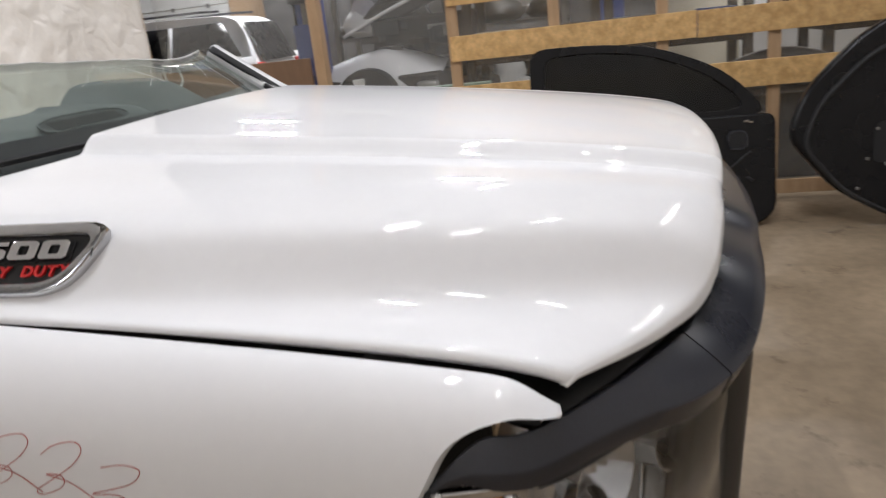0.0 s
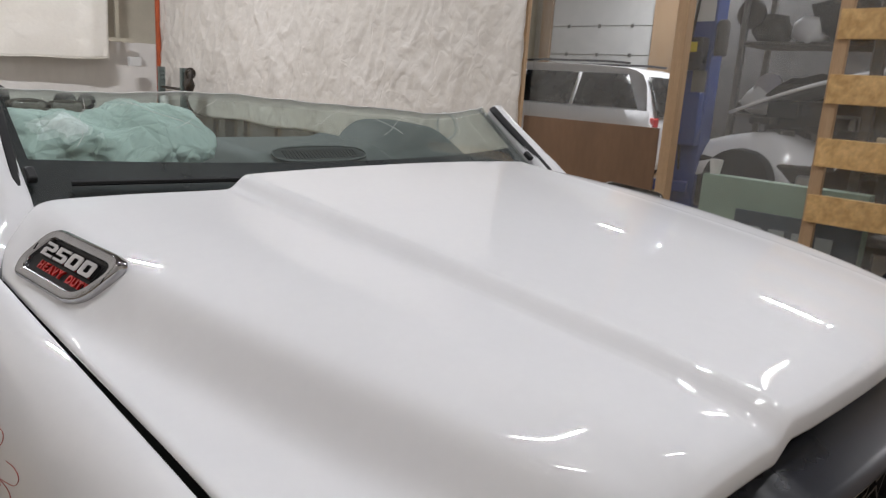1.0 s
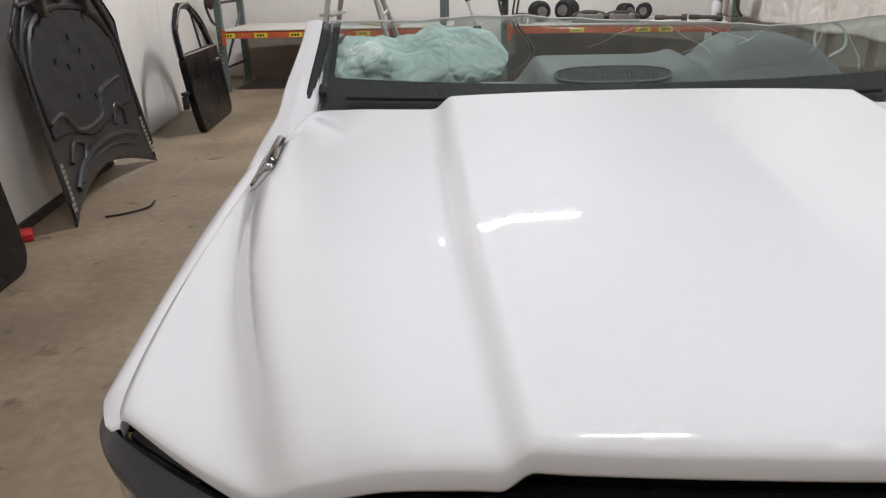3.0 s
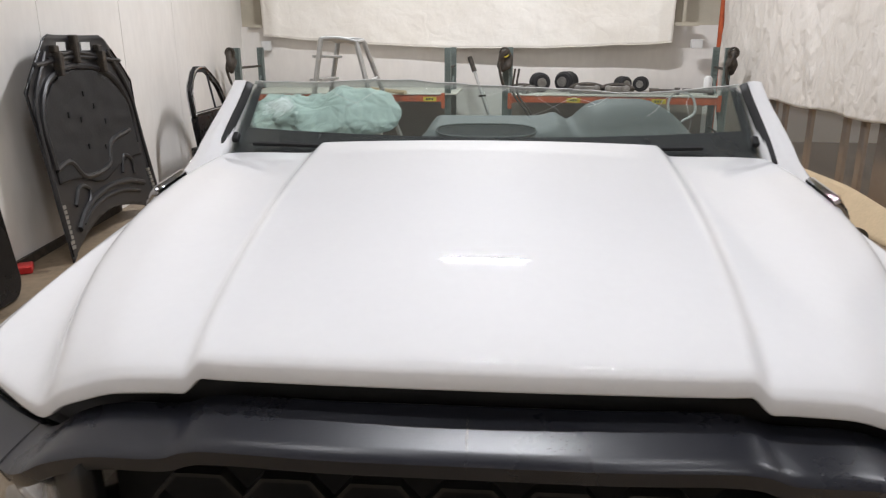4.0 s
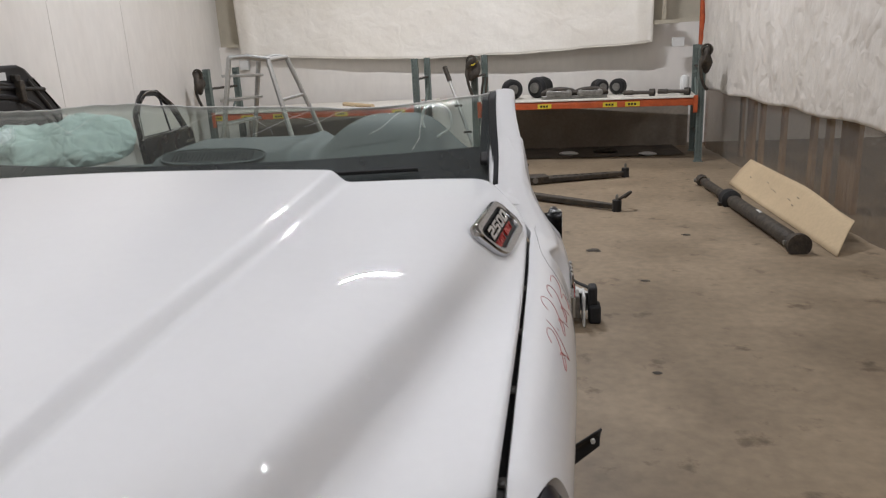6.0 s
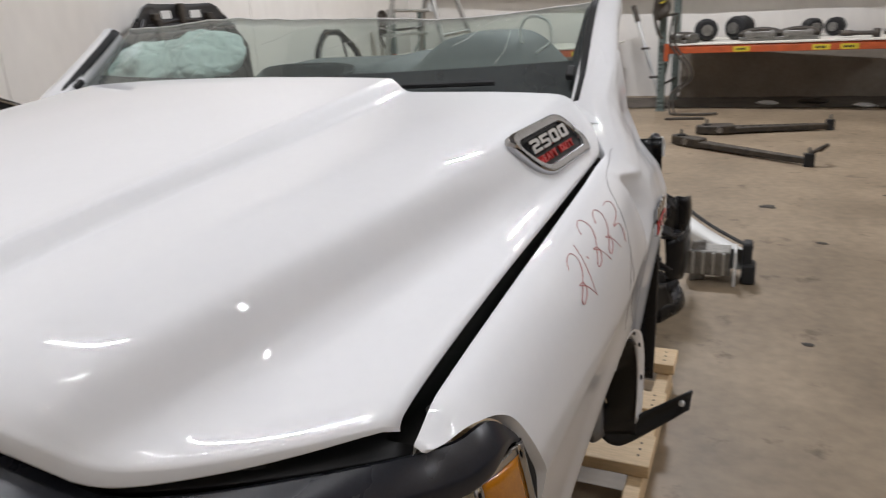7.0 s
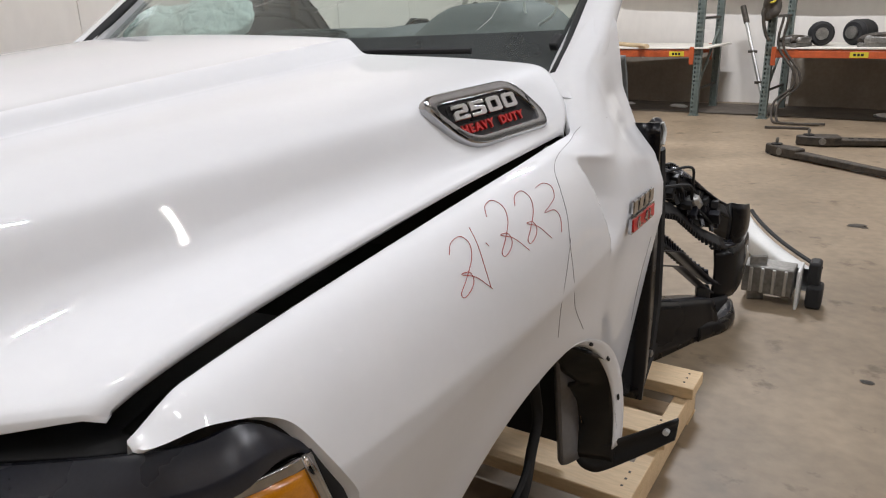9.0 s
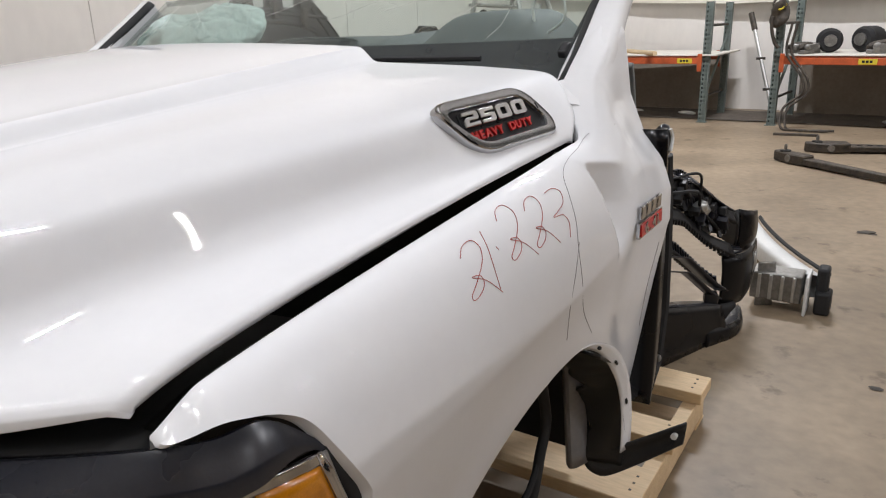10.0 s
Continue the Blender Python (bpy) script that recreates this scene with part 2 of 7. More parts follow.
def zturn(deg):
    return Matrix.Rotation(radians(deg), 3, "Z")


def smooth_path(points, steps=6):
    """A Catmull-Rom line through the points."""
    p = [Vector(q) for q in points]
    p = [p[0] * 2 - p[1], *p, p[-1] * 2 - p[-2]]
    out = []
    for a, b, c, d in zip(p, p[1:], p[2:], p[3:]):
        for i in range(steps):
            t = i / steps
            out.append(0.5 * (2 * b + (c - a) * t + (2 * a - 5 * b + 4 * c - d) * t * t + (3 * b - a - 3 * c + d) * t ** 3))
    return out + [p[-2]]


def tube(bm, points, radius, segs=10, closed=False):
    """A round bar along the points; radius a number or one for each point."""
    pts = [Vector(q) for q in points]
    rings = []
    side = None
    for i, p in enumerate(pts):
        a, b = pts[max(0, i - 1)], pts[min(len(pts) - 1, i + 1)]
        d = (b - a).normalized()
        ref = side if side is not None else (Vector((0, 0, 1)) if abs(d.z) < 0.9 else Vector((1, 0, 0)))
        u = (ref - d * ref.dot(d)).normalized()
        side = u
        v = d.cross(u)
        r = radius[i] if isinstance(radius, (list, tuple)) else radius
        rings.append([bm.verts.new(p + r * (math.cos(k * math.tau / segs) * u + math.sin(k * math.tau / segs) * v)) for k in range(segs)])
    for a, b in zip(rings, rings[1:]):
        for k in range(segs):
            bm.faces.new((a[k], a[(k + 1) % segs], b[(k + 1) % segs], b[k]))
    bm.faces.new(rings[0][::-1])
    bm.faces.new(rings[-1])
    return bm


def sheet(bm, fn, nu, nv):
    """A grid surface fn(u, v), u and v from 0 to 1."""
    vs = [[bm.verts.new(fn(i / nu, j / nv)) for j in range(nv + 1)] for i in range(nu + 1)]
    for i in range(nu):
        for j in range(nv):
            bm.faces.new((vs[i][j], vs[i + 1][j], vs[i + 1][j + 1], vs[i][j + 1]))
    return bm


def prism(bm, outline, origin, u, v, depth):
    """A flat outline (pairs) set up on the axes u, v at origin, with depth along u x v."""
    u, v, o = Vector(u), Vector(v), Vector(origin)
    w = u.cross(v).normalized() * depth
    low = [bm.verts.new(o + u * a + v * b) for a, b in outline]
    high = [bm.verts.new(q.co + w) for q in low]
    bm.faces.new(low[::-1])
    bm.faces.new(high)
    n = len(low)
    for i in range(n):
        bm.faces.new((low[i], low[(i + 1) % n], high[(i + 1) % n], high[i]))
    return bm


def ring_prism(bm, outer, inner, origin, u, v, depth):
    u, v, o = Vector(u), Vector(v), Vector(origin)
    w = u.cross(v).normalized() * depth
    loops = [[bm.verts.new(o + u * a + v * b + w * k) for a, b in line] for k in (0, 1) for line in (outer, inner)]
    n = len(outer)
    for i in range(n):
        j = (i + 1) % n
        for a, b in ((0, 1), (2, 3), (0, 2), (1, 3)):
            bm.faces.new((loops[a][i], loops[a][j], loops[b][j], loops[b][i]))
    return bm


def rounded(outline, radius, steps=4):
    """The outline with rounded corners."""
    pts = [Vector((*p, 0)) for p in outline]
    out = []
    for a, b, c in zip(pts[-1:] + pts[:-1], pts, pts[1:] + pts[:1]):
        r = min(radius, (a - b).length * 0.45, (c - b).length * 0.45)
        p, q = b + (a - b).normalized() * r, b + (c - b).normalized() * r
        for i in range(steps + 1):
            t = i / steps
            w = p * (1 - t) ** 2 + b * 2 * t * (1 - t) + q * t * t
            out.append((w.x, w.y))
    return out


def lathe(bm, profile, m, segs=24):
    """A turned shape: pairs of radius and height round the z axis of m."""
    rings = [[bm.verts.new(m @ Vector((r * math.cos(k * math.tau / segs), r * math.sin(k * math.tau / segs), h))) for k in range(segs)]
             for r, h in profile]
    for a, b in zip(rings, rings[1:]):
        for k in range(segs):
            bm.faces.new((a[k], a[(k + 1) % segs], b[(k + 1) % segs], b[k]))
    bm.faces.new(rings[0][::-1])
    bm.faces.new(rings[-1])
    return bm


def letters(text, size, m, material, parent, name="lettering", label="", depth=0.002, bold=0.0):
    """The text with the built-in font, its baseline's start at m."""
    cu = bpy.data.curves.new("letters", "FONT")
    cu.body, cu.size, cu.extrude, cu.offset = text, size, depth, bold
    cu.align_x, cu.align_y, cu.resolution_u = "CENTER", "CENTER", 3
    ob = new("letters", cu)
    me = bpy.data.meshes.new_from_object(ob.evaluated_get(bpy.context.evaluated_depsgraph_get()))
    bpy.data.objects.remove(ob)
    bpy.data.curves.remove(cu)
    bm = bmesh.new()
    bm.from_mesh(me)
    bpy.data.meshes.remove(me)
    bm.transform(m)
    return part(name, bm, material, parent, label, smooth=0)


def lerp(a, b, t):
    return a + (b - a) * t


def ease(t):
    t = min(1.0, max(0.0, t))
    return t * t * (3 - 2 * t)


# ---- room ----
def left_x(y):
    return -3.18 - 0.123 * (y - 2.67)


def right_x(y):
    return 3.2 - 0.01 * (y - 2.05) if y > 2.05 else 3.2


def back_y(x):
    return 8.75 - 0.06 * x


def wall(name, a, b, z0, z1, thick, material, label):
    """An upright slab from a to b in plan, its thickness to the right of the way."""
    d = Vector((b[0] - a[0], b[1] - a[1], 0))
    s = Vector((d.y, -d.x, 0)).normalized() * thick
    bm = bmesh.new()
    low = [Vector((*a, z0)), Vector((*b, z0)), Vector((*b, z0)) + s, Vector((*a, z0)) + s]
    vs = [bm.verts.new(p) for p in low] + [bm.verts.new(p + Vector((0, 0, z1 - z0))) for p in low]
    for f in ((3, 2, 1, 0), (4, 5, 6, 7), (0, 1, 5, 4), (1, 2, 6, 5), (2, 3, 7, 6), (3, 0, 4, 7)):
        bm.faces.new([vs[i] for i in f])
    return single(name, bm, material, label, "wall", kind="structure", smooth=0)


single("floor", boxes(((5, 1.5, -0.06), (26, 18, 0.12))), FLOOR, "worn tan concrete shop floor with dark stains", "floor", kind="structure", smooth=0)
single("ceiling", boxes(((5, 1.5, CEILING + 0.06), (26, 18, 0.12))), ROOF, "plain light ceiling high over the shop", "ceiling", kind="structure", smooth=0)
# dark oily blotches in the floor's material
nt = FLOOR.node_tree
geo, spots, cut, stain = (nt.nodes.new("ShaderNode" + k) for k in ("NewGeometry", "TexNoise", "MapRange", "Mix"))
spots.inputs["Scale"].default_value, spots.inputs["Detail"].default_value, spots.inputs["Roughness"].default_value = 5.0, 6, 0.62
cut.inputs["From Min"].default_value, cut.inputs["From Max"].default_value = 0.60, 0.70
stain.data_type, stain.blend_type = "RGBA", "MULTIPLY"
stain.inputs[7].default_value = (0.50, 0.46, 0.42, 1)
bsdf = nt.nodes["Principled BSDF"]
was = bsdf.inputs["Base Color"].links[0].from_socket
nt.links.new(geo.outputs["Position"], spots.inputs["Vector"])
nt.links.new(spots.outputs["Fac"], cut.inputs["Value"])
nt.links.new(cut.outputs[0], stain.inputs[0])
nt.links.new(was, stain.inputs[6])
nt.links.new(stain.outputs[2], bsdf.inputs["Base Color"])
# the long board wall, in panels with open seams
for i, (y0, y1) in enumerate([(-6, -1.5), (-1.5, -0.04), (-0.04, 1.41), (1.41, 2.86), (2.86, 4.32), (4.32, 5.8), (5.8, 9.2)]):
    wall("wall_west", (left_x(y1), y1 - 0.003), (left_x(y0), y0 + 0.003), 0, CEILING, 0.03, WALLW, "white painted board wall panel with faint streaks").name = f"wall_west_{i + 1}"
wall("wall_west_back", (left_x(9.2) - 0.045, 9.2), (left_x(-6) - 0.045, -6), 0, CEILING, 0.1, SHADOW, "dark backing of the board wall")
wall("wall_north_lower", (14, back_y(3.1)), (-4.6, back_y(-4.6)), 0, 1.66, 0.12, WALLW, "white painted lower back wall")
wall("wall_north_upper", (14, back_y(3.1) + 0.1), (-4.6, back_y(-4.6) + 0.1), 1.66, CEILING, 0.12, BEIGE, "beige metal upper back wall with ribs")
wall("wall_south", (-4.6, -6), (14, -6), 0, CEILING, 0.12, WALLW, "plain pale end wall")
wall("wall_east", (13.5, -6), (13.5, 9), 0, CEILING, 0.12, BEIGE, "pale far wall of the next bay")
for x in [-3.6 + 0.62 * k for k in range(11)]:
    single("trim", boxes(((x, back_y(x) + 0.06, 3.7), (0.05, 0.04, 4.0))), BEIGE, "beige metal wall rib", "wall rib", "ribs of the back wall", "structure")
# thin panels under each rack: the shade there, put into their colour
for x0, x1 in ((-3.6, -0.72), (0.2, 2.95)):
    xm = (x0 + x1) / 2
    single("baseboard", boxes(((xm, back_y(xm) - 0.012, 0.37), (x1 - x0, 0.02, 0.74), zturn(-3.4))), RACK_SHADE, "grey-brown panel on the back wall foot, coloured for the shade under the rack", "baseboard", kind="structure")
single("trim", boxes(((-0.5, back_y(-0.5) + 0.03, 1.67), (6.6, 0.14, 0.05), zturn(-3.4))), BEIGE, "beige ledge on top of the white wall", "ledge", kind="structure")


# lamps: strip fixtures under the ceiling, the one at (2.6, -4.2) an added fill
def strip_light(x, y, along_x, watts, top):
    turn = zturn(0 if along_x else 90)
    ob = thing("ceiling_light", "white strip light with two bright tubes", "ceiling light", (x, y, top - 0.05), "strip lights")
    part("housing", boxes(((x, y, top - 0.04), (1.25, 0.16, 0.07), turn)), PALE, ob, bevel=0.01)
    if top < CEILING:
        for e in (-0.5, 0.5):
            o = turn @ Vector((e, 0, 0))
            part("hanger", tube(bmesh.new(), [(x + o.x, y + o.y, top - 0.01), (x + o.x, y + o.y, CEILING)], 0.006, 6), STEEL, ob)
    for s in (-0.04, 0.04):
        o = turn @ Vector((0, s, 0))
        e = turn @ Vector((0.58, 0, 0))
        part("tube", tube(bmesh.new(), [Vector((x, y, top - 0.1)) + o - e, Vector((x, y, top - 0.1)) + o + e], 0.013, 8), GLOW, ob)
    lamp = bpy.data.lights.new("strip_light", "AREA")
    lamp.shape, lamp.size, lamp.size_y, lamp.energy, lamp.color = "RECTANGLE", 1.2, 0.06, watts, (0.925, 0.938, 1.0)
    at = new("strip_glow", lamp)
    at.matrix_world = Matrix.Translation((x, y, top - 0.13)) @ turn.to_4x4()
    return ob


for row in STRIPS:
    strip_light(*row)

# ---- the cut-off front of the pickup truck ----
truck = thing("pickup_truck_front", "white pickup truck front end cut off behind its dashboard", "truck front", (0, -0.2, 0.13))

# lines along the bonnet from the middle to its side edge: front end, rear end, bow of x and z
BONNET = [
    ((0.0, -1.300, 1.012), (0.0, -0.215, 1.1565), 0.0, 0.024),
    ((0.20, -1.295, 1.0095), (0.24, -0.208, 1.1525), 0.0, 0.022),
    ((0.343, -1.281, 1.005), (0.432, -0.19, 1.145), 0.014, 0.0165),
    ((0.394, -1.272, 1.006), (0.492, -0.188, 1.141), 0.014, 0.0225),
    ((0.50, -1.260, 0.995), (0.66, -0.11, 1.130), 0.05, 0.033),
    ((0.592, -1.240, 0.959), (0.797, -0.03, 1.114), 0.078, 0.039),
    ((0.650, -1.207, 0.909), (0.866, -0.09, 1.058), 0.062, 0.010),
    ((0.76, -1.13, 0.900), (0.884, -0.13, 1.036), 0.031, 0.0165),
    ((0.873, -1.049, 0.910), (0.896, -0.169, 1.012), 0.008, 0.024),
]
ACROSS = [0.0, 0.2, 0.38, 0.45, 0.60, 0.74, 0.86, 0.93, 1.0]


STEP = 0.027


def bonnet_row(v, n=110):
    """Points of the bonnet across the truck, from its left edge to its right one, at v along it."""
    bow, w = 4 * v * (1 - v), v ** 0.55
    rise = 4 * w * (1 - w)
    pts = np.array([[lerp(f[0], r[0], v) + bx * bow, lerp(f[1], r[1], v), lerp(f[2], r[2], v) + bz * rise] for f, r, bx, bz in BONNET])
    keys = np.concatenate([-np.array(ACROSS[:0:-1]), ACROSS])
    both = np.concatenate([pts[:0:-1] * (-1, 1, 1), pts])
    u = np.linspace(-1, 1, 2 * n + 1)
    line = np.stack([np.interp(u, keys, both[:, k]) for k in range(3)], 1)
    # an even crown over the raised middle
    crown = np.abs(u) <= ACROSS[2]
    q = u[crown] / ACROSS[2]
    line[crown, 0] = pts[2, 0] * q
    line[crown, 1:] = pts[0, 1:] + (pts[2, 1:] - pts[0, 1:]) * (q * q)[:, None]
    kernel = np.array([1, 3, 5, 6, 5, 3, 1], float)
    kernel /= kernel.sum()
    for _ in range(3):
        pad = np.concatenate([2 * line[0] - line[3:0:-1], line, 2 * line[-1] - line[-2:-5:-1]])
        line = np.stack([np.convolve(pad[:, k], kernel, "valid") for k in range(3)], 1)
    q = np.clip((0.444 - np.abs(u)) / 0.048, 0, 1)
    line[:, 2] += STEP * (q * q * (3 - 2 * q))
    return line


def bonnet():
    bm = bmesh.new()
    # the folded front edge: how far ahead and down, from its foot to its crisp upper edge
    lip = [(0.0075, 0.0290), (0.0075, 0.0265), (0.0060, 0.0090), (0.0045, 0.0045), (0.0020, 0.0012)]
    vs = [0.0] * len(lip) + [0.0025, 0.006, 0.012, 0.02, 0.03] + [0.04 + 0.94 * k / 46 for k in range(47)] + [0.988, 0.994, 1.0]
    rows = []
    for k, v in enumerate(vs):
        line = bonnet_row(v)
        ahead, down = lip[k] if k < len(lip) else (0.0, 0.0)
        tip = np.clip((np.abs(np.linspace(-1, 1, len(line))) - 0.8) / 0.2, 0, 1)
        line[:, 2] -= down * (1 - 0.8 * tip)
        line[:, 1] -= ahead * (1 - 0.8 * tip)
        e = max(0.0, 1 - (1 - v) / 0.012)
        line[:, 2] -= 0.006 * (1 - math.sqrt(max(0.0, 1 - e * e)))
        side = np.abs(np.linspace(-1, 1, len(line)))
        s = np.clip((side - 0.985) / 0.015, 0, 1)
        line[:, 2] -= 0.006 * (1 - np.sqrt(1 - s * s))
        rows.append([bm.verts.new(p) for p in line])
    for a, b in zip(rows, rows[1:]):
        for i in range(len(a) - 1):
            bm.faces.new((a[i], a[i + 1], b[i + 1], b[i]))
    return part("hood", bm, PAINT, truck, "glossy white hood with a raised middle", smooth=70, thick=0.012)


def gap_x(y):
    t = min(1.0, (y + 1.049) / 0.88)
    return lerp(0.873, 0.896, t) + 0.010 + 0.012 * max(0.0, t) * (1 - t) - 0.095 * ease((y + 0.175) / 0.16)


def gap_z(y):
    t = min(1.0, (y + 1.049) / 0.88)
    w = max(0.0, t) ** 0.55
    z = lerp(0.890, 1.004, t) + 0.052 * w * (1 - w) - 0.014 * (1 - ease((y + 1.045) / 0.06))
    if y > -0.175:
        z += 0.108 * ease((y + 0.175) / 0.16)
    return z + 0.73 * max(0.0, y + 0.03)


# the flank below the windscreen pillar: x and z at its rear end, from the pillar's foot down
FLANK = [(0.80, 1.205), (0.845, 1.215), (0.882, 1.19), (0.893, 1.13), (0.903, 1.06), (0.935, 0.985), (0.978, 0.93), (0.998, 0.87), (1.0, 0.80)]


def flank(q):
    i = min(int(q * 8), 7)
    a, b = FLANK[i], FLANK[i + 1]
    return lerp(a[0], b[0], q * 8 - i), lerp(a[1], b[1], q * 8 - i)


def fender_side(y):
    return 0.966 + 0.032 * ease((y + 1.05) / 0.7)


def arch(y):
    q = (y + 0.385) / 0.415
    return 0.27 + 0.415 * math.sqrt(1 - q * q) if abs(q) < 1 else 0.27


ROLL = 0.185
# front edge of the fender: drop below the bonnet gap, and y
FRONT_DROP = (0.0, 0.002, 0.005, 0.010, 0.018, 0.028, 0.042, 0.055, 0.070, 0.10, 0.177, 0.25)
FRONT_Y = (-1.042, -1.043, -1.040, -1.028, -1.008, -0.985, -0.950, -0.930, -0.917, -0.902, -0.862, -0.842)


def dent(y, z):
    """How far the buckled place behind the wheel is pushed in: a sharp ridge above, a leaning facet under it."""
    crest = 0.979 - 0.16 * (y + 0.22)
    left = ease((y + 0.238 - 0.34 * (0.972 - z)) / 0.014)
    right = ease((-0.085 - y) / 0.11)
    under = min(1.0, max(0.0, (crest - z) / 0.075)) * (1 - ease((0.905 - z) / 0.11))
    ridge = 0.005 * math.exp(-((z - crest) / 0.010) ** 2) * ease((y + 0.26) / 0.03) * ease((-0.10 - y) / 0.06)
    soft = 0.006 * math.exp(-((y + 0.235) / 0.07) ** 2 - ((z - 0.92) / 0.08) ** 2)
    nick = 0.010 * math.exp(-((y + 0.165) / 0.028) ** 2 - ((z - 0.845) / 0.03) ** 2) * ease((y + 0.19) / 0.01)
    return 0.050 * under * left * right - ridge + soft + nick


def fender_point(k, v, s):
    """A place on a front fender: k from the bonnet's gap down, v from front to rear."""
    th = min(1.0, k / 0.6) * math.pi / 2
    d = ROLL * (1 - math.cos(th))
    wide = 0.012 * min(1.0, max(0.0, (d - 0.02) / 0.03))
    front = sum(float(np.interp(d + wide * e, FRONT_DROP, FRONT_Y)) for e in (-1, -0.6, -0.2, 0.2, 0.6, 1)) / 6
    y = lerp(front, 0.115, v)
    # the gap is narrower on the undamaged side
    xg, zt, xs = gap_x(y) - (0.003 if s < 0 else 0.0), gap_z(y) + (0.009 * ease((y + 1.06) / 0.1) if s < 0 else 0.0), fender_side(y)
    roll = ROLL + 0.5 * max(0.0, zt - 1.0)
    d = roll * (1 - math.cos(th))
    x, z = xg + (xs - xg) * math.sin(th), zt - d
    zb = max(arch(y), 0.30) if -0.80 < y < 0.03 else 0.30
    if k > 0.6:
        q = (k - 0.6) / 0.4
        top = lerp(zt - roll, 0.80, ease((y + 0.16) / 0.24))
        z = lerp(top, min(zb, top - 0.005), q)
        x = xs - 0.065 * max(0.0, (top - z) / 0.4) ** 0.95
        near = math.exp(-((z - zb) / 0.05) ** 2) if -0.80 < y < 0.03 else 0
        x += 0.008 * near
    else:
        w = ease((y + 0.16) / 0.24)
        fx, fz = flank(k / 0.6)
        x, z = lerp(x, fx, w), lerp(z, fz - 0.73 * (0.115 - y) * max(0.0, 1 - k / 0.35), w)
    if s > 0:
        x -= dent(y, z)
    return Vector((s * x, y, z))


def fender(s):
    bm = bmesh.new()
    nk, nv = 84, 190
    grid = [[bm.verts.new(fender_point(i / nk, j / nv, s)) for j in range(nv + 1)] for i in range(nk + 1)]
    inner = [bm.verts.new(p.co + Vector((-s * 0.012, 0, 0.004))) for p in grid[-1]]
    tuck = [bm.verts.new(p.co + Vector((-s * 0.004, 0, -0.02))) for p in grid[0]]
    grid = [tuck, *grid, inner]
    flange = [bm.verts.new(r[0].co + Vector((-s * 0.016 * min(1, i / 26), -0.006 * min(1, i / 26), -0.004))) for i, r in enumerate(grid)]
    for r0, r1, f0, f1 in zip(grid, grid[1:], flange, flange[1:]):
        bm.faces.new((r0[0], r1[0], f1, f0))
    for a, b in zip(grid, grid[1:]):
        for j in range(nv):
            bm.faces.new((a[j], a[j + 1], b[j + 1], b[j]))
    label = "dented white front fender with marker lines" if s > 0 else "smooth white front fender"
    ob = part("fender", bm, PAINT, truck, label, smooth=60)
    # jamb behind the fender: rubber-edged black door post
    rear = lambda z: float(np.interp(z, (0.36, 0.42, 0.55, 0.70, 0.80, 0.92, 0.97, 0.99), (0.16, 0.235, 0.262, 0.250, 0.235, 0.205, 0.19, 0.15)))
    bm = bmesh.new()
    sheet(bm, lambda u, v: Vector((s * (0.984 - 0.03 * v * v), lerp(0.112, rear(lerp(0.99, 0.36, u)), v), lerp(0.99, 0.36, u))), 24, 5)
    part("door_post", bm, GLOSS, truck, "black painted door post", thick=0.05)
    tube_line = [(s * 0.957, rear(z) + 0.006, z) for z in (0.92, 0.88, 0.84, 0.8, 0.75, 0.7, 0.65, 0.6, 0.55, 0.5, 0.45, 0.42, 0.39, 0.365)]
    part("weatherstrip", tube(bmesh.new(), smooth_path(tube_line, 3), 0.015, 8), RUBBER, truck)
    part("post_cap", boxes(((s * 0.962, 0.16, 0.955), (0.03, 0.06, 0.07), Matrix.Rotation(0.5, 3, "X"))), SATIN, truck, bevel=0.015)
    part("wire_clip", tube(bmesh.new(), smooth_path([(s * 0.978, 0.155, 0.985), (s * 0.982, 0.16, 0.965), (s * 0.982, 0.15, 0.94)]), 0.004, 6), PALE, truck, "white plastic clip")
    part("post_bolt", lathe(bmesh.new(), [(0.009, 0), (0.009, 0.006), (0.004, 0.009)], Matrix.Translation((s * 0.966, 0.215, 0.43)) @ Matrix.Rotation(radians(s * 90), 4, "Y"), 10), STEEL, truck)
    # inner rail under the gap, with bolts
    bm = bmesh.new()
    sheet(bm, lambda u, v: Vector((s * (gap_x(lerp(-1.02, -0.14, v)) - 0.045 + 0.055 * u), lerp(-1.02, -0.14, v), gap_z(lerp(-1.02, -0.17, v)) - 0.028)), 2, 16)
    part("gap_rail", bm, BLACK, truck, thick=0.01)
    for y in (-0.98, -0.78, -0.6, -0.42):
        m = Matrix.Translation((s * (gap_x(y) - 0.008), y, gap_z(y) - 0.028))
        part("bolt", lathe(bmesh.new(), [(0.009, 0), (0.009, 0.004), (0.005, 0.008)], m, 8), STEEL, truck)
    writing(s, ob)
    return ob


def on_fender(y, z, s, out=0.0):
    """The place of the fender's skin at y and z, found along its lines."""
    v = (y + 0.98) / 1.095
    for _ in range(5):
        lo, hi = 0.0, 1.0
        for _ in range(22):
            mid = (lo + hi) / 2
            lo, hi = (mid, hi) if fender_point(mid, v, s).z > z else (lo, mid)
        p = fender_point(lo, v, s)
        v = min(1.0, max(0.0, v + (y - p.y) / 1.05))
    a = fender_point(min(1.0, lo + 0.01), v, s) - p
    c = fender_point(lo, v + 0.01, s) - p
    n = a.cross(c).normalized()
    n = n if n.x * s > 0 else -n
    return p + n * out


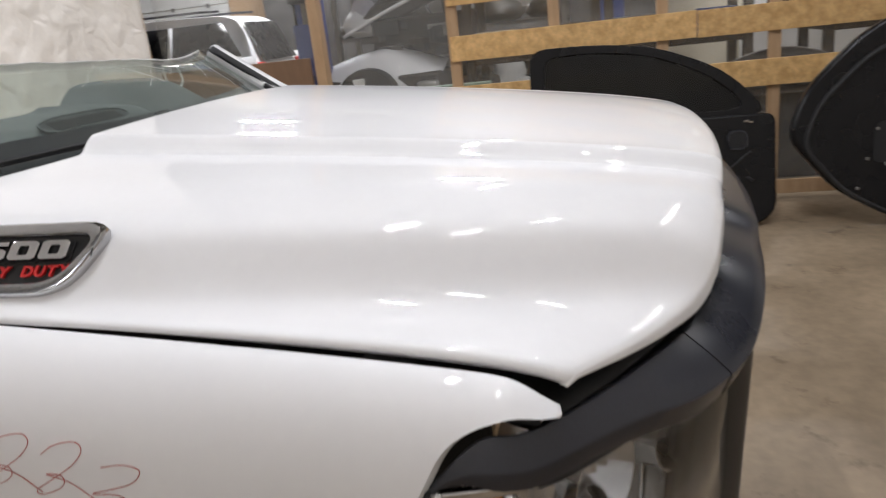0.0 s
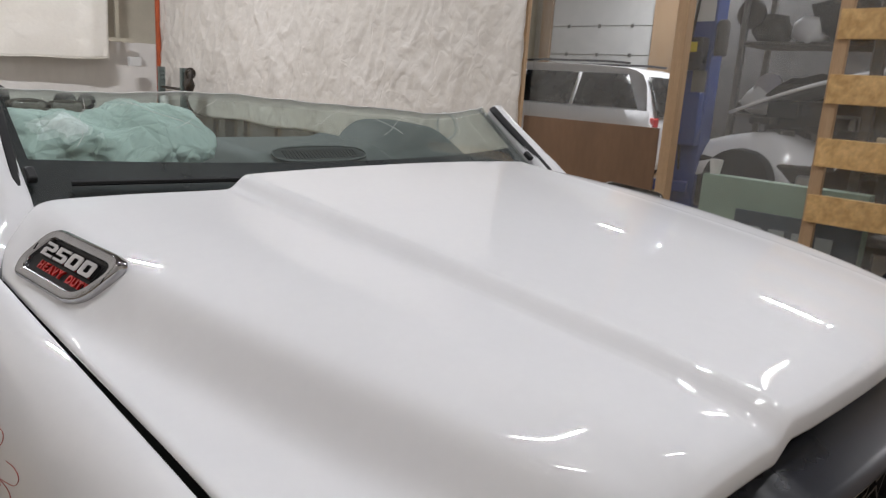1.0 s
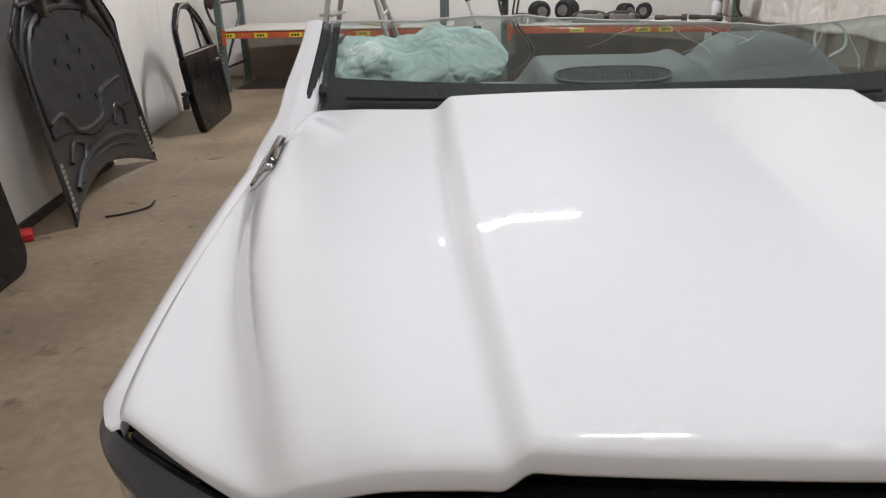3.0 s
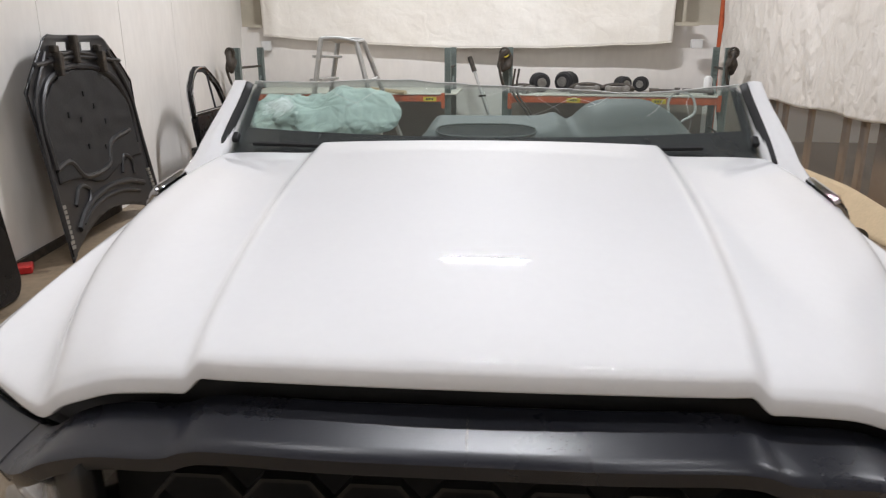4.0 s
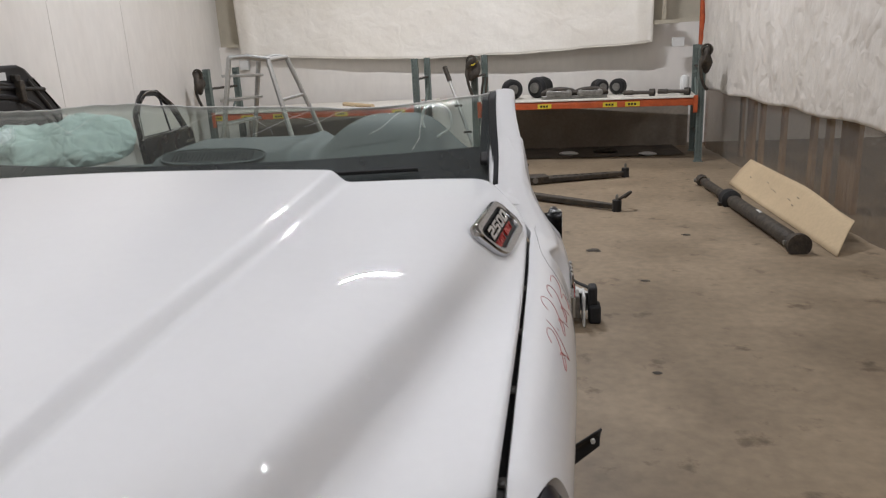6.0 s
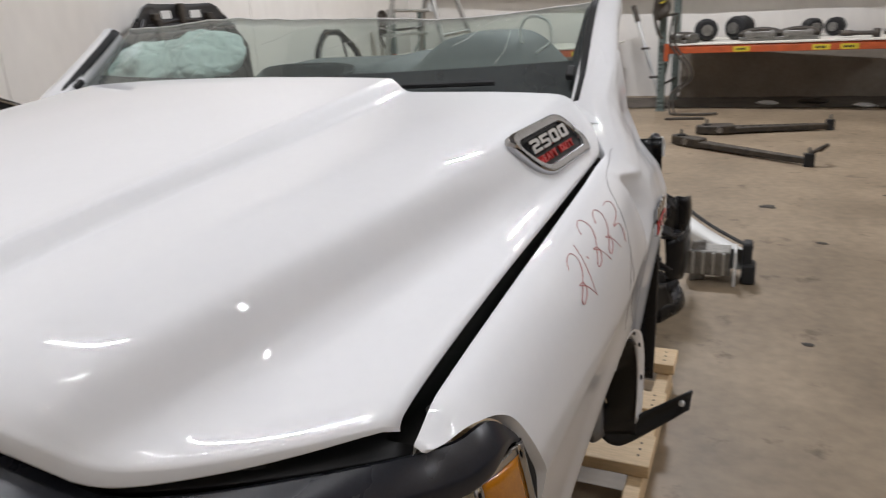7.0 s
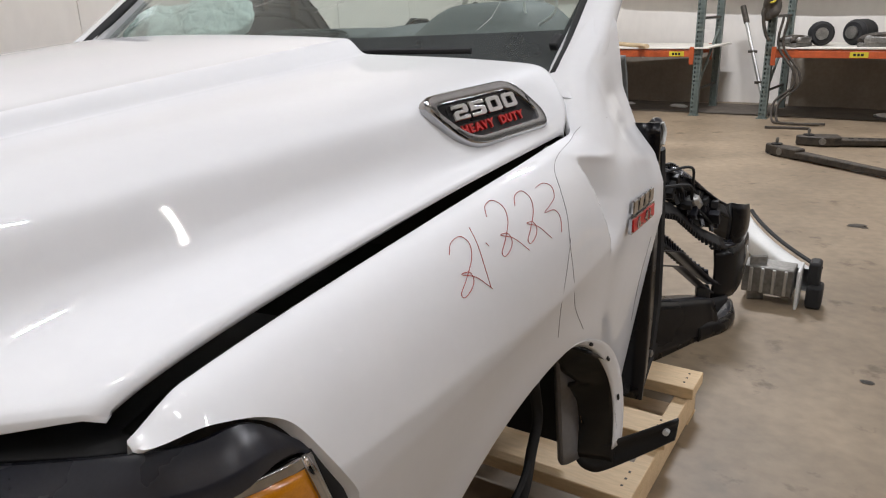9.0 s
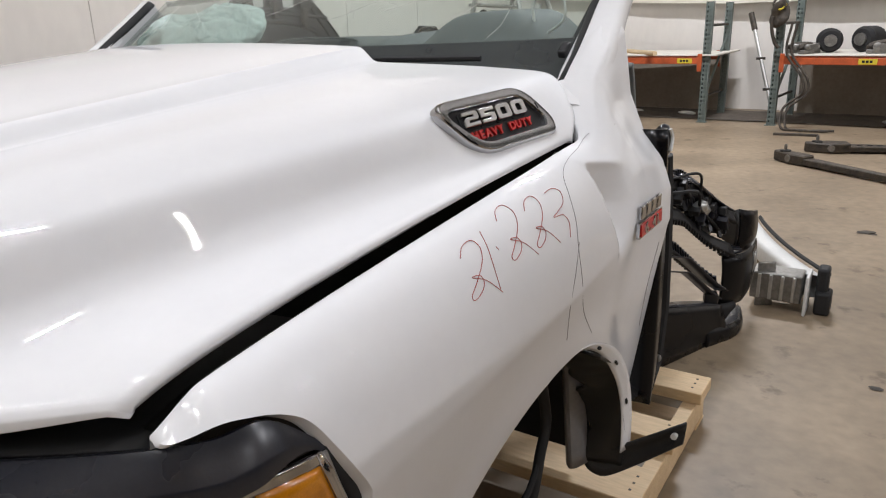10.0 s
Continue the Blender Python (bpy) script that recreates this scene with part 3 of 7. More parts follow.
STROKES = {
    "two": [(0, .928), (.015, .938), (.036, .941), (.043, .931), (.032, .915), (.006, .896), (-.010, .885), (-.006, .879), (.012, .885), (.021, .894), (.018, .903), (.003, .904), (.027, .894), (.051, .872)],
    "one": [(0, .946), (-.006, .928), (-.012, .905), (-.014, .876)],
    "dot": [(0, .925), (.002, .921)],
    "three": [(0, .961), (.024, .963), (.039, .956), (.030, .942), (.005, .934), (-.013, .929), (.014, .927), (.023, .914), (.014, .894)],
}


def writing(s, ob):
    """The job number in thin red marker, and the outline round the dent."""
    line = [("two", -0.632, 0.0), ("one", -0.570, 0.0), ("dot", -0.560, 0.0), ("two", -0.528, 0.022), ("two", -0.462, 0.022), ("three", -0.392, 0.0)]
    if s < 0:
        line = [("two", 0.270, -0.03), ("one", 0.345, -0.04), ("dot", 0.355, -0.04), ("two", 0.392, -0.036), ("two", 0.459, -0.046), ("three", 0.533, -0.095)]
    for name, y0, dz in line:
        if s > 0:
            pts = [on_fender(y0 + a, z + dz, s, 0.0006) for a, z in STROKES[name]]
        else:
            pts = [on_fender(-(y0 + a * 1.2), z + dz - 0.01, s, 0.0006) for a, z in STROKES[name]]
        part("digit", tube(bmesh.new(), smooth_path(pts, 5), 0.00055, 5), INK, ob, "thin red marker stroke")
    if s > 0:
        for row in ([(-.07, 1.022), (-.13, 1.013), (-.201, .998), (-.268, .987), (-.313, .973), (-.334, .948), (-.346, .912), (-.36, .872), (-.358, .818), (-.331, .757), (-.277, .696)],
                    [(-.354, .879), (-.383, .835), (-.401, .787), (-.395, .73)], [(.075, .762), (.066, .664), (.078, .566)]):
            pts = [on_fender(y, z, s, 0.0005) for y, z in row]
            part("marker_line", tube(bmesh.new(), smooth_path(pts, 6), 0.00042, 5), PENCIL, ob, "thin grey marker line")


def wheel_house(s):
    bm = bmesh.new()
    # it follows the arch behind the wheel, torn along its inner edge
    def liner(u, v):
        a = lerp(1.12, -0.06, u)
        edge = 0.872 + 0.012 * math.sin(u * 17) + 0.010 * math.sin(u * 41 + 1)
        r = 0.398 - 0.012 * (1 - v) + 0.006 * math.sin(u * 11 + v * 4)
        return Vector((s * lerp(edge, 0.978 - 0.02 * u, v), -0.385 + r * math.cos(a), 0.27 + r * math.sin(a)))

    sheet(bm, liner, 30, 8)
    part("wheel_liner", bm, BLACK, truck, "torn black wheel liner", thick=0.006)
    bm = bmesh.new()
    sheet(bm, lambda u, v: Vector((s * (lerp(0.832, 0.874, v) + 0.01 * u), -0.03 + 0.03 * u - 0.03 * math.sin(v * 3.1) - 0.03 * (1 - v), lerp(0.62, 0.24, u))), 10, 6)
    part("inner_panel", bm, GREYPAINT, truck, "grey inner wheel house panel", thick=0.012)
    # the arch's return lip: a flat band that widens down its rear side
    def lip(u, v):
        a = lerp(0.05, 1.75, u)
        r = 0.416 - (0.008 + 0.026 * ease((1.45 - a) / 0.7)) * v
        return Vector((s * (0.986 - 0.05 * max(0.0, 0.62 - 0.27 - r * math.sin(a)) ** 0.95 - 0.010 * v), -0.385 + r * math.cos(a), 0.27 + r * math.sin(a)))

    part("arch_flange", sheet(bmesh.new(), lip, 36, 3), PAINT, truck, "white wheel arch flange", thick=0.002)
    for u in (0.22, 0.47, 0.66):
        p, q = lip(u, 0.55), lip(u + 0.01, 0.55)
        slope = math.atan2(q.z - p.z, q.y - p.y)
        part("flange_slot", boxes((p + Vector((s * 0.002, 0, 0)), (0.004, 0.016, 0.007), Matrix.Rotation(slope, 3, "X"))), SHADOW, truck, bevel=0.002)
    bm = boxes(((s * 0.45, -0.40, 0.62), (0.04, 0.95, 0.55)), ((s * 0.64, -0.62, 0.80), (0.36, 0.5, 0.05)))
    part("apron", bm, SHADOW, truck, bevel=0.01)
    bm = boxes(((s * 0.40, -0.3, 0.24), (0.09, 1.5, 0.16)))
    part("frame_rail", bm, IRON, truck, "black steel frame rail", bevel=0.012)
    part("frame_leg", boxes(((s * 0.40, -0.35, 0.147), (0.2, 0.5, 0.034))), IRON, truck, bevel=0.006)


# windscreen, its pillars and the cowl
def glass_point(x, h):
    q = (x / 0.8) ** 2
    return Vector((x, -0.115 + 0.14 * q + 0.268 * h, 1.093 + 0.010 * q + 0.196 * h))


def cut_height(x):
    z = 1.0 + 0.17 * math.exp(-((x + 0.33) / 0.26) ** 2) + 0.035 * math.sin(7 * x + 1) - 0.03 * math.exp(-((x - 0.45) / 0.2) ** 2)
    return z + 0.018 * noise.noise(Vector((x * 14, 3, 0)))


def windscreen():
    bm = bmesh.new()
    sheet(bm, lambda u, v: glass_point(lerp(-0.80, 0.80, u), lerp(-0.12, cut_height(lerp(-0.8, 0.8, u)), v)), 90, 8)
    ob = part("windshield", bm, GLASS, truck, "clear greenish windshield with a ragged cut top edge", smooth=60, thick=0.005)
    ob.visible_shadow = False
    bm = bmesh.new()
    tube(bm, [glass_point(x / 60, cut_height(x / 60)) for x in range(-48, 49)], 0.0022, 5)
    part("cut_edge", bm, PALE, ob, "white ground edge of the cut glass")
    # black printed band along the foot and sides of the glass
    bm = bmesh.new()
    sheet(bm, lambda u, v: glass_point(lerp(-0.795, 0.795, u), lerp(-0.12, 0.39, v)) + Vector((0, 0.004, -0.007)), 60, 2)
    part("black_band", bm, SATIN, ob, "black printed band along the glass foot")
    for s in (-1, 1):
        bm = bmesh.new()
        sheet(bm, lambda u, v: glass_point(s * lerp(0.768, 0.80, v), lerp(0.1, cut_height(s * 0.77), u)) + Vector((0, 0.004, -0.007)), 12, 2)
        part("side_band", bm, SATIN, ob)
    # long thin cracks
    for x, h, dx, dh in ((0.58, 0.95, -0.10, -0.35), (0.62, 0.98, -0.02, -0.6), (-0.55, 1.0, 0.16, -0.3), (-0.3, 1.1, -0.15, -0.4), (0.12, 0.98, 0.1, -0.32),
                         (0.3, 0.95, -0.16, -0.3), (-0.62, 0.98, -0.05, -0.5), (0.05, 1.0, -0.14, -0.25), (0.42, 0.96, -0.12, -0.22), (0.2, 0.97, 0.13, -0.2)):
        pts = [glass_point(x + dx * k / 5 + 0.006 * math.sin(k * 2.1), h + dh * k / 5) + Vector((0, -0.002, 0.003)) for k in range(6)]
        part("crack", tube(bmesh.new(), pts, 0.0004, 4), PALE, ob)
    # cowl panel and wiper
    bm = bmesh.new()
    sheet(bm, lambda u, v: Vector((lerp(-0.78, 0.78, u), lerp(-0.27, 0.05, v) + 0.12 * (lerp(-0.86, 0.86, u) / 0.86) ** 2, 1.075 - 0.03 * v + 0.01 * math.cos(u * 6.3))), 40, 4)
    part("cowl_panel", bm, BLACK, truck, "black plastic cowl below the windshield", thick=0.02)
    for x0, x1 in ((-0.05, 0.62), (-0.72, -0.08)):
        pts = smooth_path([glass_point(x0, 0.10) + Vector((0, -0.012, 0.014)), glass_point((x0 + x1) / 2, 0.14) + Vector((0, -0.012, 0.014)), glass_point(x1, 0.12) + Vector((0, -0.012, 0.014))])
        part("wiper", tube(bmesh.new(), pts, 0.006, 6), RUBBER, truck, "black wiper arm")


def pillar(s):
    up = Vector((0, 0.268, 0.196))
    out = Vector((0, -0.59, 0.81))

    def section(t):
        w = 0.030 + 0.016 * (1 - ease(t / 0.9))
        base = Vector((s * (0.800 + w), 0.01, 1.105)) + up * t
        return base, w

    bm = bmesh.new()
    rings = []
    for i in range(15):
        t = -0.35 + 1.29 * i / 14
        base, w = section(t)
        ring = []
        for k in range(16):
            a = k * math.tau / 16
            ca, sa = math.cos(a), math.sin(a)
            e = 0.6
            dx, dn = w * math.copysign(abs(ca) ** e, ca), 0.03 * math.copysign(abs(sa) ** e, sa)
            ring.append(bm.verts.new(base + Vector((dx, 0, 0)) + out * dn))
        rings.append(ring)
    for a, b in zip(rings, rings[1:]):
        for k in range(16):
            bm.faces.new((a[k], a[(k + 1) % 16], b[(k + 1) % 16], b[k]))
    bm.faces.new(rings[0][::-1])
    bm.faces.new(rings[-1])
    ob = part("windshield_pillar", bm, PAINT, truck, "white cut-off windshield pillar", smooth=50)
    bm = bmesh.new()
    sheet(bm, lambda u, v: section(lerp(-0.15, 0.92, u))[0] + Vector((-s * lerp(0.044, 0.022, v), 0, 0)) + out * (0.016 + 0.014 * v + 0.004 * math.sin(v * math.pi)), 10, 4)
    part("pillar_seal", bm, RUBBER, ob, "black rubber seal along the glass", thick=0.012)
    part("drain_clip", boxes(((s * 0.785, 0.045, 1.15), (0.02, 0.035, 0.018), Matrix.Rotation(0.6, 3, "X"))), BLACK, ob, bevel=0.004)


# dashboard and what lies on it
def dash_height(x, v):
    z = 1.118 - 0.05 * (1 - v) - 0.02 * v * v
    z += 0.080 * ease((0.275 - abs(x - 0.015)) / 0.075) * ease((v - 0.06) / 0.34)
    z += 0.122 * math.exp(-((x - 0.465) / 0.19) ** 4) * ease((v - 0.15) / 0.5)
    z += 0.02 * math.exp(-((x - 0.465) / 0.25) ** 6) * ease(v / 0.3)
    return z


def dashboard():
    bm = bmesh.new()
    n = 24

    def at(u, v):
        x = lerp(-0.78, 0.78, u)
        if v < 0.8:
            q = v / 0.8
            return Vector((x, lerp(0.0, 0.50, q), dash_height(x, q)))
        q = (v - 0.8) / 0.2
        return Vector((x, 0.50 + 0.06 * math.sin(q * 1.6), dash_height(x, 1) - 0.30 * q))

    sheet(bm, at, 80, n)
    dash = part("dashboard", bm, DASH, truck, "grey vinyl dashboard with a raised gauge hood", smooth=60, thick=0.012)
    oval = [(0.155 * math.copysign(abs(math.cos(a)) ** 0.7, math.cos(a)), 0.032 * math.copysign(abs(math.sin(a)) ** 0.8, math.sin(a))) for a in [k * math.tau / 32 for k in range(32)]]
    seat = Vector((-0.01, 0.165, dash_height(0, 0.33) + 0.003))
    lean = Vector((0, 1, 0.62)).normalized()
    grille = part("speaker_grille", prism(bmesh.new(), oval, seat, (1, 0, 0), lean, 0.006), MESHGREY, dash, "oval dark grey speaker grille")
    part("grille_rim", tube(bmesh.new(), [seat + Vector((a * 1.02, 0, 0)) + lean * b * 1.06 + Vector((0, -0.003, 0.006)) for a, b in oval + oval[:1]], 0.003, 6), DASH, grille)
    for k in range(22):
        part("grille_slot", boxes((seat + Vector((-0.12 + 0.0114 * k, -0.0035, 0.0055)), (0.004, 0.036, 0.003), Matrix.Rotation(math.atan(0.62), 3, "X"))), BLACK, grille)
    for x in (-0.45, -0.15, 0.25, 0.6):
        part("defroster_vent", boxes(((x, 0.045, dash_height(x, 0.1) + 0.004), (0.2, 0.018, 0.006))), BLACK, dash)
    # the panel's near-black colour stands for shade under the dashboard
    part("firewall", boxes(((0, 0.05, 0.80), (1.7, 0.05, 0.50)), ((0, 0.12, 0.45), (1.6, 0.06, 0.5))), SHADOW, truck, "firewall below the dashboard, coloured near-black for the shade there")
    # wire loop by the driver's pillar
    pts = smooth_path([(0.60, 0.30, 1.17), (0.585, 0.31, 1.24), (0.61, 0.31, 1.275), (0.66, 0.31, 1.26), (0.67, 0.3, 1.21), (0.63, 0.3, 1.18)])
    part("wire_loop", tube(bmesh.new(), pts, 0.004, 6), PALE, dash, "white plastic wire loop")
    # airbag, a soft crumpled bag
    bm = bmesh.new()

    def bag(u, v):
        a, b = u * math.tau, (v - 0.5) * math.pi
        d = Vector((math.cos(a) * math.cos(b), math.sin(a) * math.cos(b), math.sin(b)))
        p = Vector((d.x * 0.275, d.y * 0.115, d.z * 0.085))
        q = p * 9
        fold = noise.fractal(q, 0.8, 2.1, 4) * 0.022 + abs(noise.noise(q * 0.8 + Vector((4, 1, 0)))) * -0.034 - 0.012 * abs(noise.noise(q * 2.3)) - 0.006 * abs(noise.noise(q * 5.1))
        p += d * fold
        p.z += 0.035 * math.exp(-((p.x - 0.12) / 0.13) ** 2) * (d.z > 0) - 0.022 * math.exp(-((p.x + 0.03) / 0.06) ** 2) * max(0.0, d.z)
        p.y += 0.6 * p.z
        return p + Vector((-0.565, 0.235, 1.195))

    sheet(bm, bag, 90, 50)
    bmesh.ops.remove_doubles(bm, verts=bm.verts, dist=0.0005)
    part("airbag", bm, MINT, truck, "crumpled mint-green deployed airbag", smooth=80)


# the black grille surround, grille and head lamps
SURROUND = [(0.0, -1.292, 0.968), (0.18, -1.29, 0.967), (0.34, -1.277, 0.963), (0.40, -1.27, 0.945), (0.50, -1.258, 0.935), (0.57, -1.245, 0.912),
            (0.635, -1.222, 0.872), (0.70, -1.18, 0.862), (0.78, -1.122, 0.864), (0.874, -1.048, 0.866), (0.912, -1.002, 0.864), (0.934, -0.957, 0.867), (0.948, -0.902, 0.818)]


def surround_line(s):
    return [Vector((s * p.x, p.y, p.z)) for p in smooth_path(SURROUND, 5)]


def swept(s, profile, a=0, b=None, lift=0.0, taper=0.0):
    """A band along the grille's upper line; profile rows: ahead and down, at the middle and at the end."""
    whole = surround_line(s)
    line = whole[a:b]
    bm = bmesh.new()
    rows = []
    for i, p in enumerate(line):
        q = line[min(i + 1, len(line) - 1)] - line[max(i - 1, 0)]
        q = Vector((q.x, q.y, 0)).normalized()
        ahead = Vector((q.y, -q.x, 0))
        if ahead.dot(Vector((p.x * 0.8, p.y + 0.75, 0))) < 0:
            ahead = -ahead
        t = ease((abs(p.x) - 0.57) / 0.33)
        end = ease((i + a - 42) / 18)
        k = (1 - taper * ease((i + a - 53) / 7)) * (1 - 0.42 * taper * ease((i + a - 35) / 10))
        rows.append([bm.verts.new(p + ahead * lerp(f0, f1, t) * k + Vector((0, 0, lift * end - lerp(d0, d1, t) * k))) for f0, d0, f1, d1 in profile])
    for r0, r1 in zip(rows, rows[1:]):
        for j in range(len(r0) - 1):
            bm.faces.new((r0[j], r0[j + 1], r1[j + 1], r1[j]))
    return bm


LEDGE = [(-0.07, -0.036, -0.03, 0.0), (-0.055, 0.016, -0.020, 0.004), (-0.038, 0.022, -0.012, 0.006), (-0.018, 0.008, -0.004, 0.004)]
BAND = [(-0.030, 0.018, -0.012, 0.010), (-0.024, 0.000, -0.006, 0.002), (-0.014, -0.005, 0.003, 0.000), (0.016, 0.009, 0.014, 0.014), (0.046, 0.023, 0.022, 0.032),
        (0.062, 0.032, 0.030, 0.048), (0.064, 0.036, 0.032, 0.054), (0.050, 0.064, 0.026, 0.088), (-0.01, 0.078, -0.01, 0.094)]


def lamp_end(s, a, z, out):
    """A place on the outer end of a head lamp: a ahead of its slanted rear edge, at height z."""
    y = -0.905 + (0.812 - z) * 0.32 - a
    x = float(np.interp(y, (-1.06, -1.002, -0.95, -0.905, -0.84), (0.868, 0.915, 0.935, 0.948, 0.962)))
    return Vector((s * (x + out - 0.02 * (0.812 - z)), y, z))


def nose():
    for s in (-1, 1):
        sur = part("grille_surround", swept(s, BAND, taper=0.82), SATIN, truck, "satin black grille surround", smooth=35)
        part("recessed_ledge", swept(s, LEDGE, 0, 40), BLACK, sur)
        line = surround_line(s)
        p, q = line[33], line[34] - line[32]
        q = Vector((q.x, q.y, 0)).normalized()
        ahead = Vector((q.y, -q.x, 0)) * s
        ahead = -ahead if ahead.y > 0 else ahead
        t = ease((abs(p.x) - 0.57) / 0.33)
        pts = [p + ahead * (lerp(f0, f1, t) + 0.0002) - Vector((0, 0, lerp(d0, d1, t))) for f0, d0, f1, d1 in BAND[1:8]]
        part("surround_joint", tube(bmesh.new(), pts, 0.0013, 5), SHADOW, sur)
        for x in (0.09, 0.27, 0.46):
            m = Matrix.Translation((s * x, -1.252, 0.948 if x < 0.4 else 0.918)) @ Matrix.Rotation(0.2, 4, "X")
            part("clip", lathe(bmesh.new(), [(0.006, 0), (0.006, 0.002), (0.003, 0.003)], m, 10), SATIN, sur)
        bm = bmesh.new()
        sheet(bm, lambda u, v: Vector((s * lerp(0.50, 0.872 - 0.03 * v, u), lerp(lerp(-1.215, -1.035, u ** 1.6), -0.75, v), 0.862 - 0.03 * (1 - u) * v)), 10, 4)
        part("front_support", bm, BLACK, truck, thick=0.006)
    # hexagonal mesh of the grille
    bm = boxes(((0, -1.22, 0.68), (1.06, 0.02, 0.36)))
    grille = part("grille", bm, SHADOW, truck, "black grille with a hexagonal mesh")
    for row in range(4):
        for col in range(-4, 5):
            cx, cz = col * 0.125 + (0.0625 if row % 2 else 0), 0.820 - row * 0.085
            if abs(cx) > 0.47:
                continue
            hexo = [(0.068 * math.cos(a), 0.046 * math.sin(a)) for a in [k * math.tau / 6 for k in range(6)]]
            hexi = [(a * 0.90, b * 0.86) for a, b in hexo]
            part("mesh_cell", ring_prism(bmesh.new(), hexo, hexi, (cx, -1.278 + 0.05 * abs(cx) ** 2, cz), (1, 0, 0), (0, 0, 1), 0.02), BLACK, grille, smooth=0)
    def roll(f0, d0, f1, d1, r):
        """A half-round bead as a profile."""
        return [(f0 + r * math.sin(a), d0 - r * math.cos(a), f1 + r * math.sin(a), d1 - r * math.cos(a)) for a in [k * math.pi / 7 for k in range(8)]]

    for s in (-1, 1):
        bm = swept(s, [(-0.01, 0.066, -0.02, 0.066), (-0.09, 0.075, -0.07, 0.072), (-0.12, 0.12, -0.08, 0.11), (-0.12, 0.24, -0.08, 0.25), (-0.05, 0.31, -0.04, 0.30), (0.0, 0.315, 0.0, 0.31)], 27, 58, 0.02)
        bm.verts.ensure_lookup_table()
        bm.faces.new(bm.verts[:6])
        head = part("headlight", bm, PALE, truck, "clear headlight with chrome bowls", thick=0.006)
        for a in (29, 34):
            part("lamp_divider", swept(s, [(0.004, 0.078, 0.004, 0.078), (-0.05, 0.085, -0.05, 0.085), (-0.07, 0.30, -0.07, 0.30), (0.0, 0.305, 0.0, 0.305)], a, a + 2), CHROME, head, thick=0.004)
        lens = part("lens", swept(s, [(0.016, 0.076, 0.000, 0.069), (0.024, 0.12, 0.010, 0.12), (0.020, 0.30, 0.010, 0.30)], 27, 53, 0.02), LENS, head, "clear plastic lens", thick=0.003)
        lens.visible_shadow = False
        part("lens_edge", swept(s, [(0.012, 0.068, 0.002, 0.064), (0.018, 0.078, 0.008, 0.074), (0.010, 0.086, 0.0, 0.082)], 27, 50, 0.02), BLACK, head)
        for x, y, r in ((0.63, -1.16, 0.07), (0.78, -1.06, 0.07)):
            m = Matrix.Translation((s * x, y, 0.72)) @ Matrix.Rotation(radians(90), 4, "X") @ Matrix.Rotation(radians(s * 30), 4, "Y")
            part("reflector_bowl", lathe(bmesh.new(), [(0.012, -0.04), (r * 0.6, -0.03), (r, 0.03), (r * 1.06, 0.03), (r * 1.06, -0.05)], m, 24), CHROME, head)
        for k in range(5):
            part("lamp_rib", boxes(((s * (0.70 + 0.012 * k), -1.135 + 0.01 * k, 0.775), (0.006, 0.03, 0.03))), CHROME, head)
        for k in range(7):
            p = surround_line(s)[40 + k]
            part("reflector_facet", boxes((p + Vector((-s * 0.02, 0.045, -0.115)), (0.014, 0.02, 0.05), zturn(20 * (k % 3)))), CHROME, head, bevel=0.003)
        # outer end of the lamp: amber marker in a chrome frame, black seal towards the fender
        part("amber_marker", sheet(bmesh.new(), lambda u, v: lamp_end(s, lerp(0.013, 0.078 + 0.016 * v, u), lerp(0.799, 0.66, v), 0.006 + 0.004 * math.sin(u * 3.1)), 8, 8), AMBER, head, "amber side marker", thick=0.012)
        for a0, a1, b0, b1, z0, z1 in ((0.0, 0.013, 0.0, 0.013, 0.812, 0.62), (0.078, 0.090, 0.094, 0.106, 0.799, 0.66), (0.0, 0.15, 0.0, 0.15, 0.812, 0.799)):
            bm = sheet(bmesh.new(), lambda u, v: lamp_end(s, lerp(lerp(a0, b0, v), lerp(a1, b1, v), u), lerp(z0, z1, v), 0.007 + 0.003 * math.sin(u * 3.1)), 6, 6)
            part("chrome_frame", bm, CHROME, head, "chrome marker frame", thick=0.010)
        bm = sheet(bmesh.new(), lambda u, v: lamp_end(s, lerp(-0.016, -0.001, u), lerp(0.815, 0.60, v), 0.004), 2, 8)
        part("lamp_seal", bm, RUBBER, head, thick=0.012)
    # upright legs of the surround, between the mouth and the lamps
    for s in (-1, 1):
        bm = sheet(bmesh.new(), lambda u, v: Vector((s * (lerp(0.525, 0.658, u) + 0.02 * v * (1 - u)), lerp(-1.314, -1.206, u ** 1.2) - 0.006 * math.sin(u * 3.1) + 0.03 * v, lerp(lerp(0.889, 0.825, u), 0.50, v))), 10, 10)
        part("surround_leg", bm, BLACK, truck, "black upright beside the grille mouth", thick=0.03)


# badges
def plate_axes(s, front_top, front_low, rear_low, rear_top):
    p = [Vector((s * a, b, c)) for a, b, c in (front_top, front_low, rear_low, rear_top)]
    mid = (p[0] + p[1] + p[2] + p[3]) / 4
    u = ((p[3] - p[0]) + (p[2] - p[1])).normalized() * s
    w = ((p[0] - p[1]) + (p[3] - p[2])).normalized()
    n = u.cross(w).normalized()
    return mid, u, n.cross(u).normalized(), n


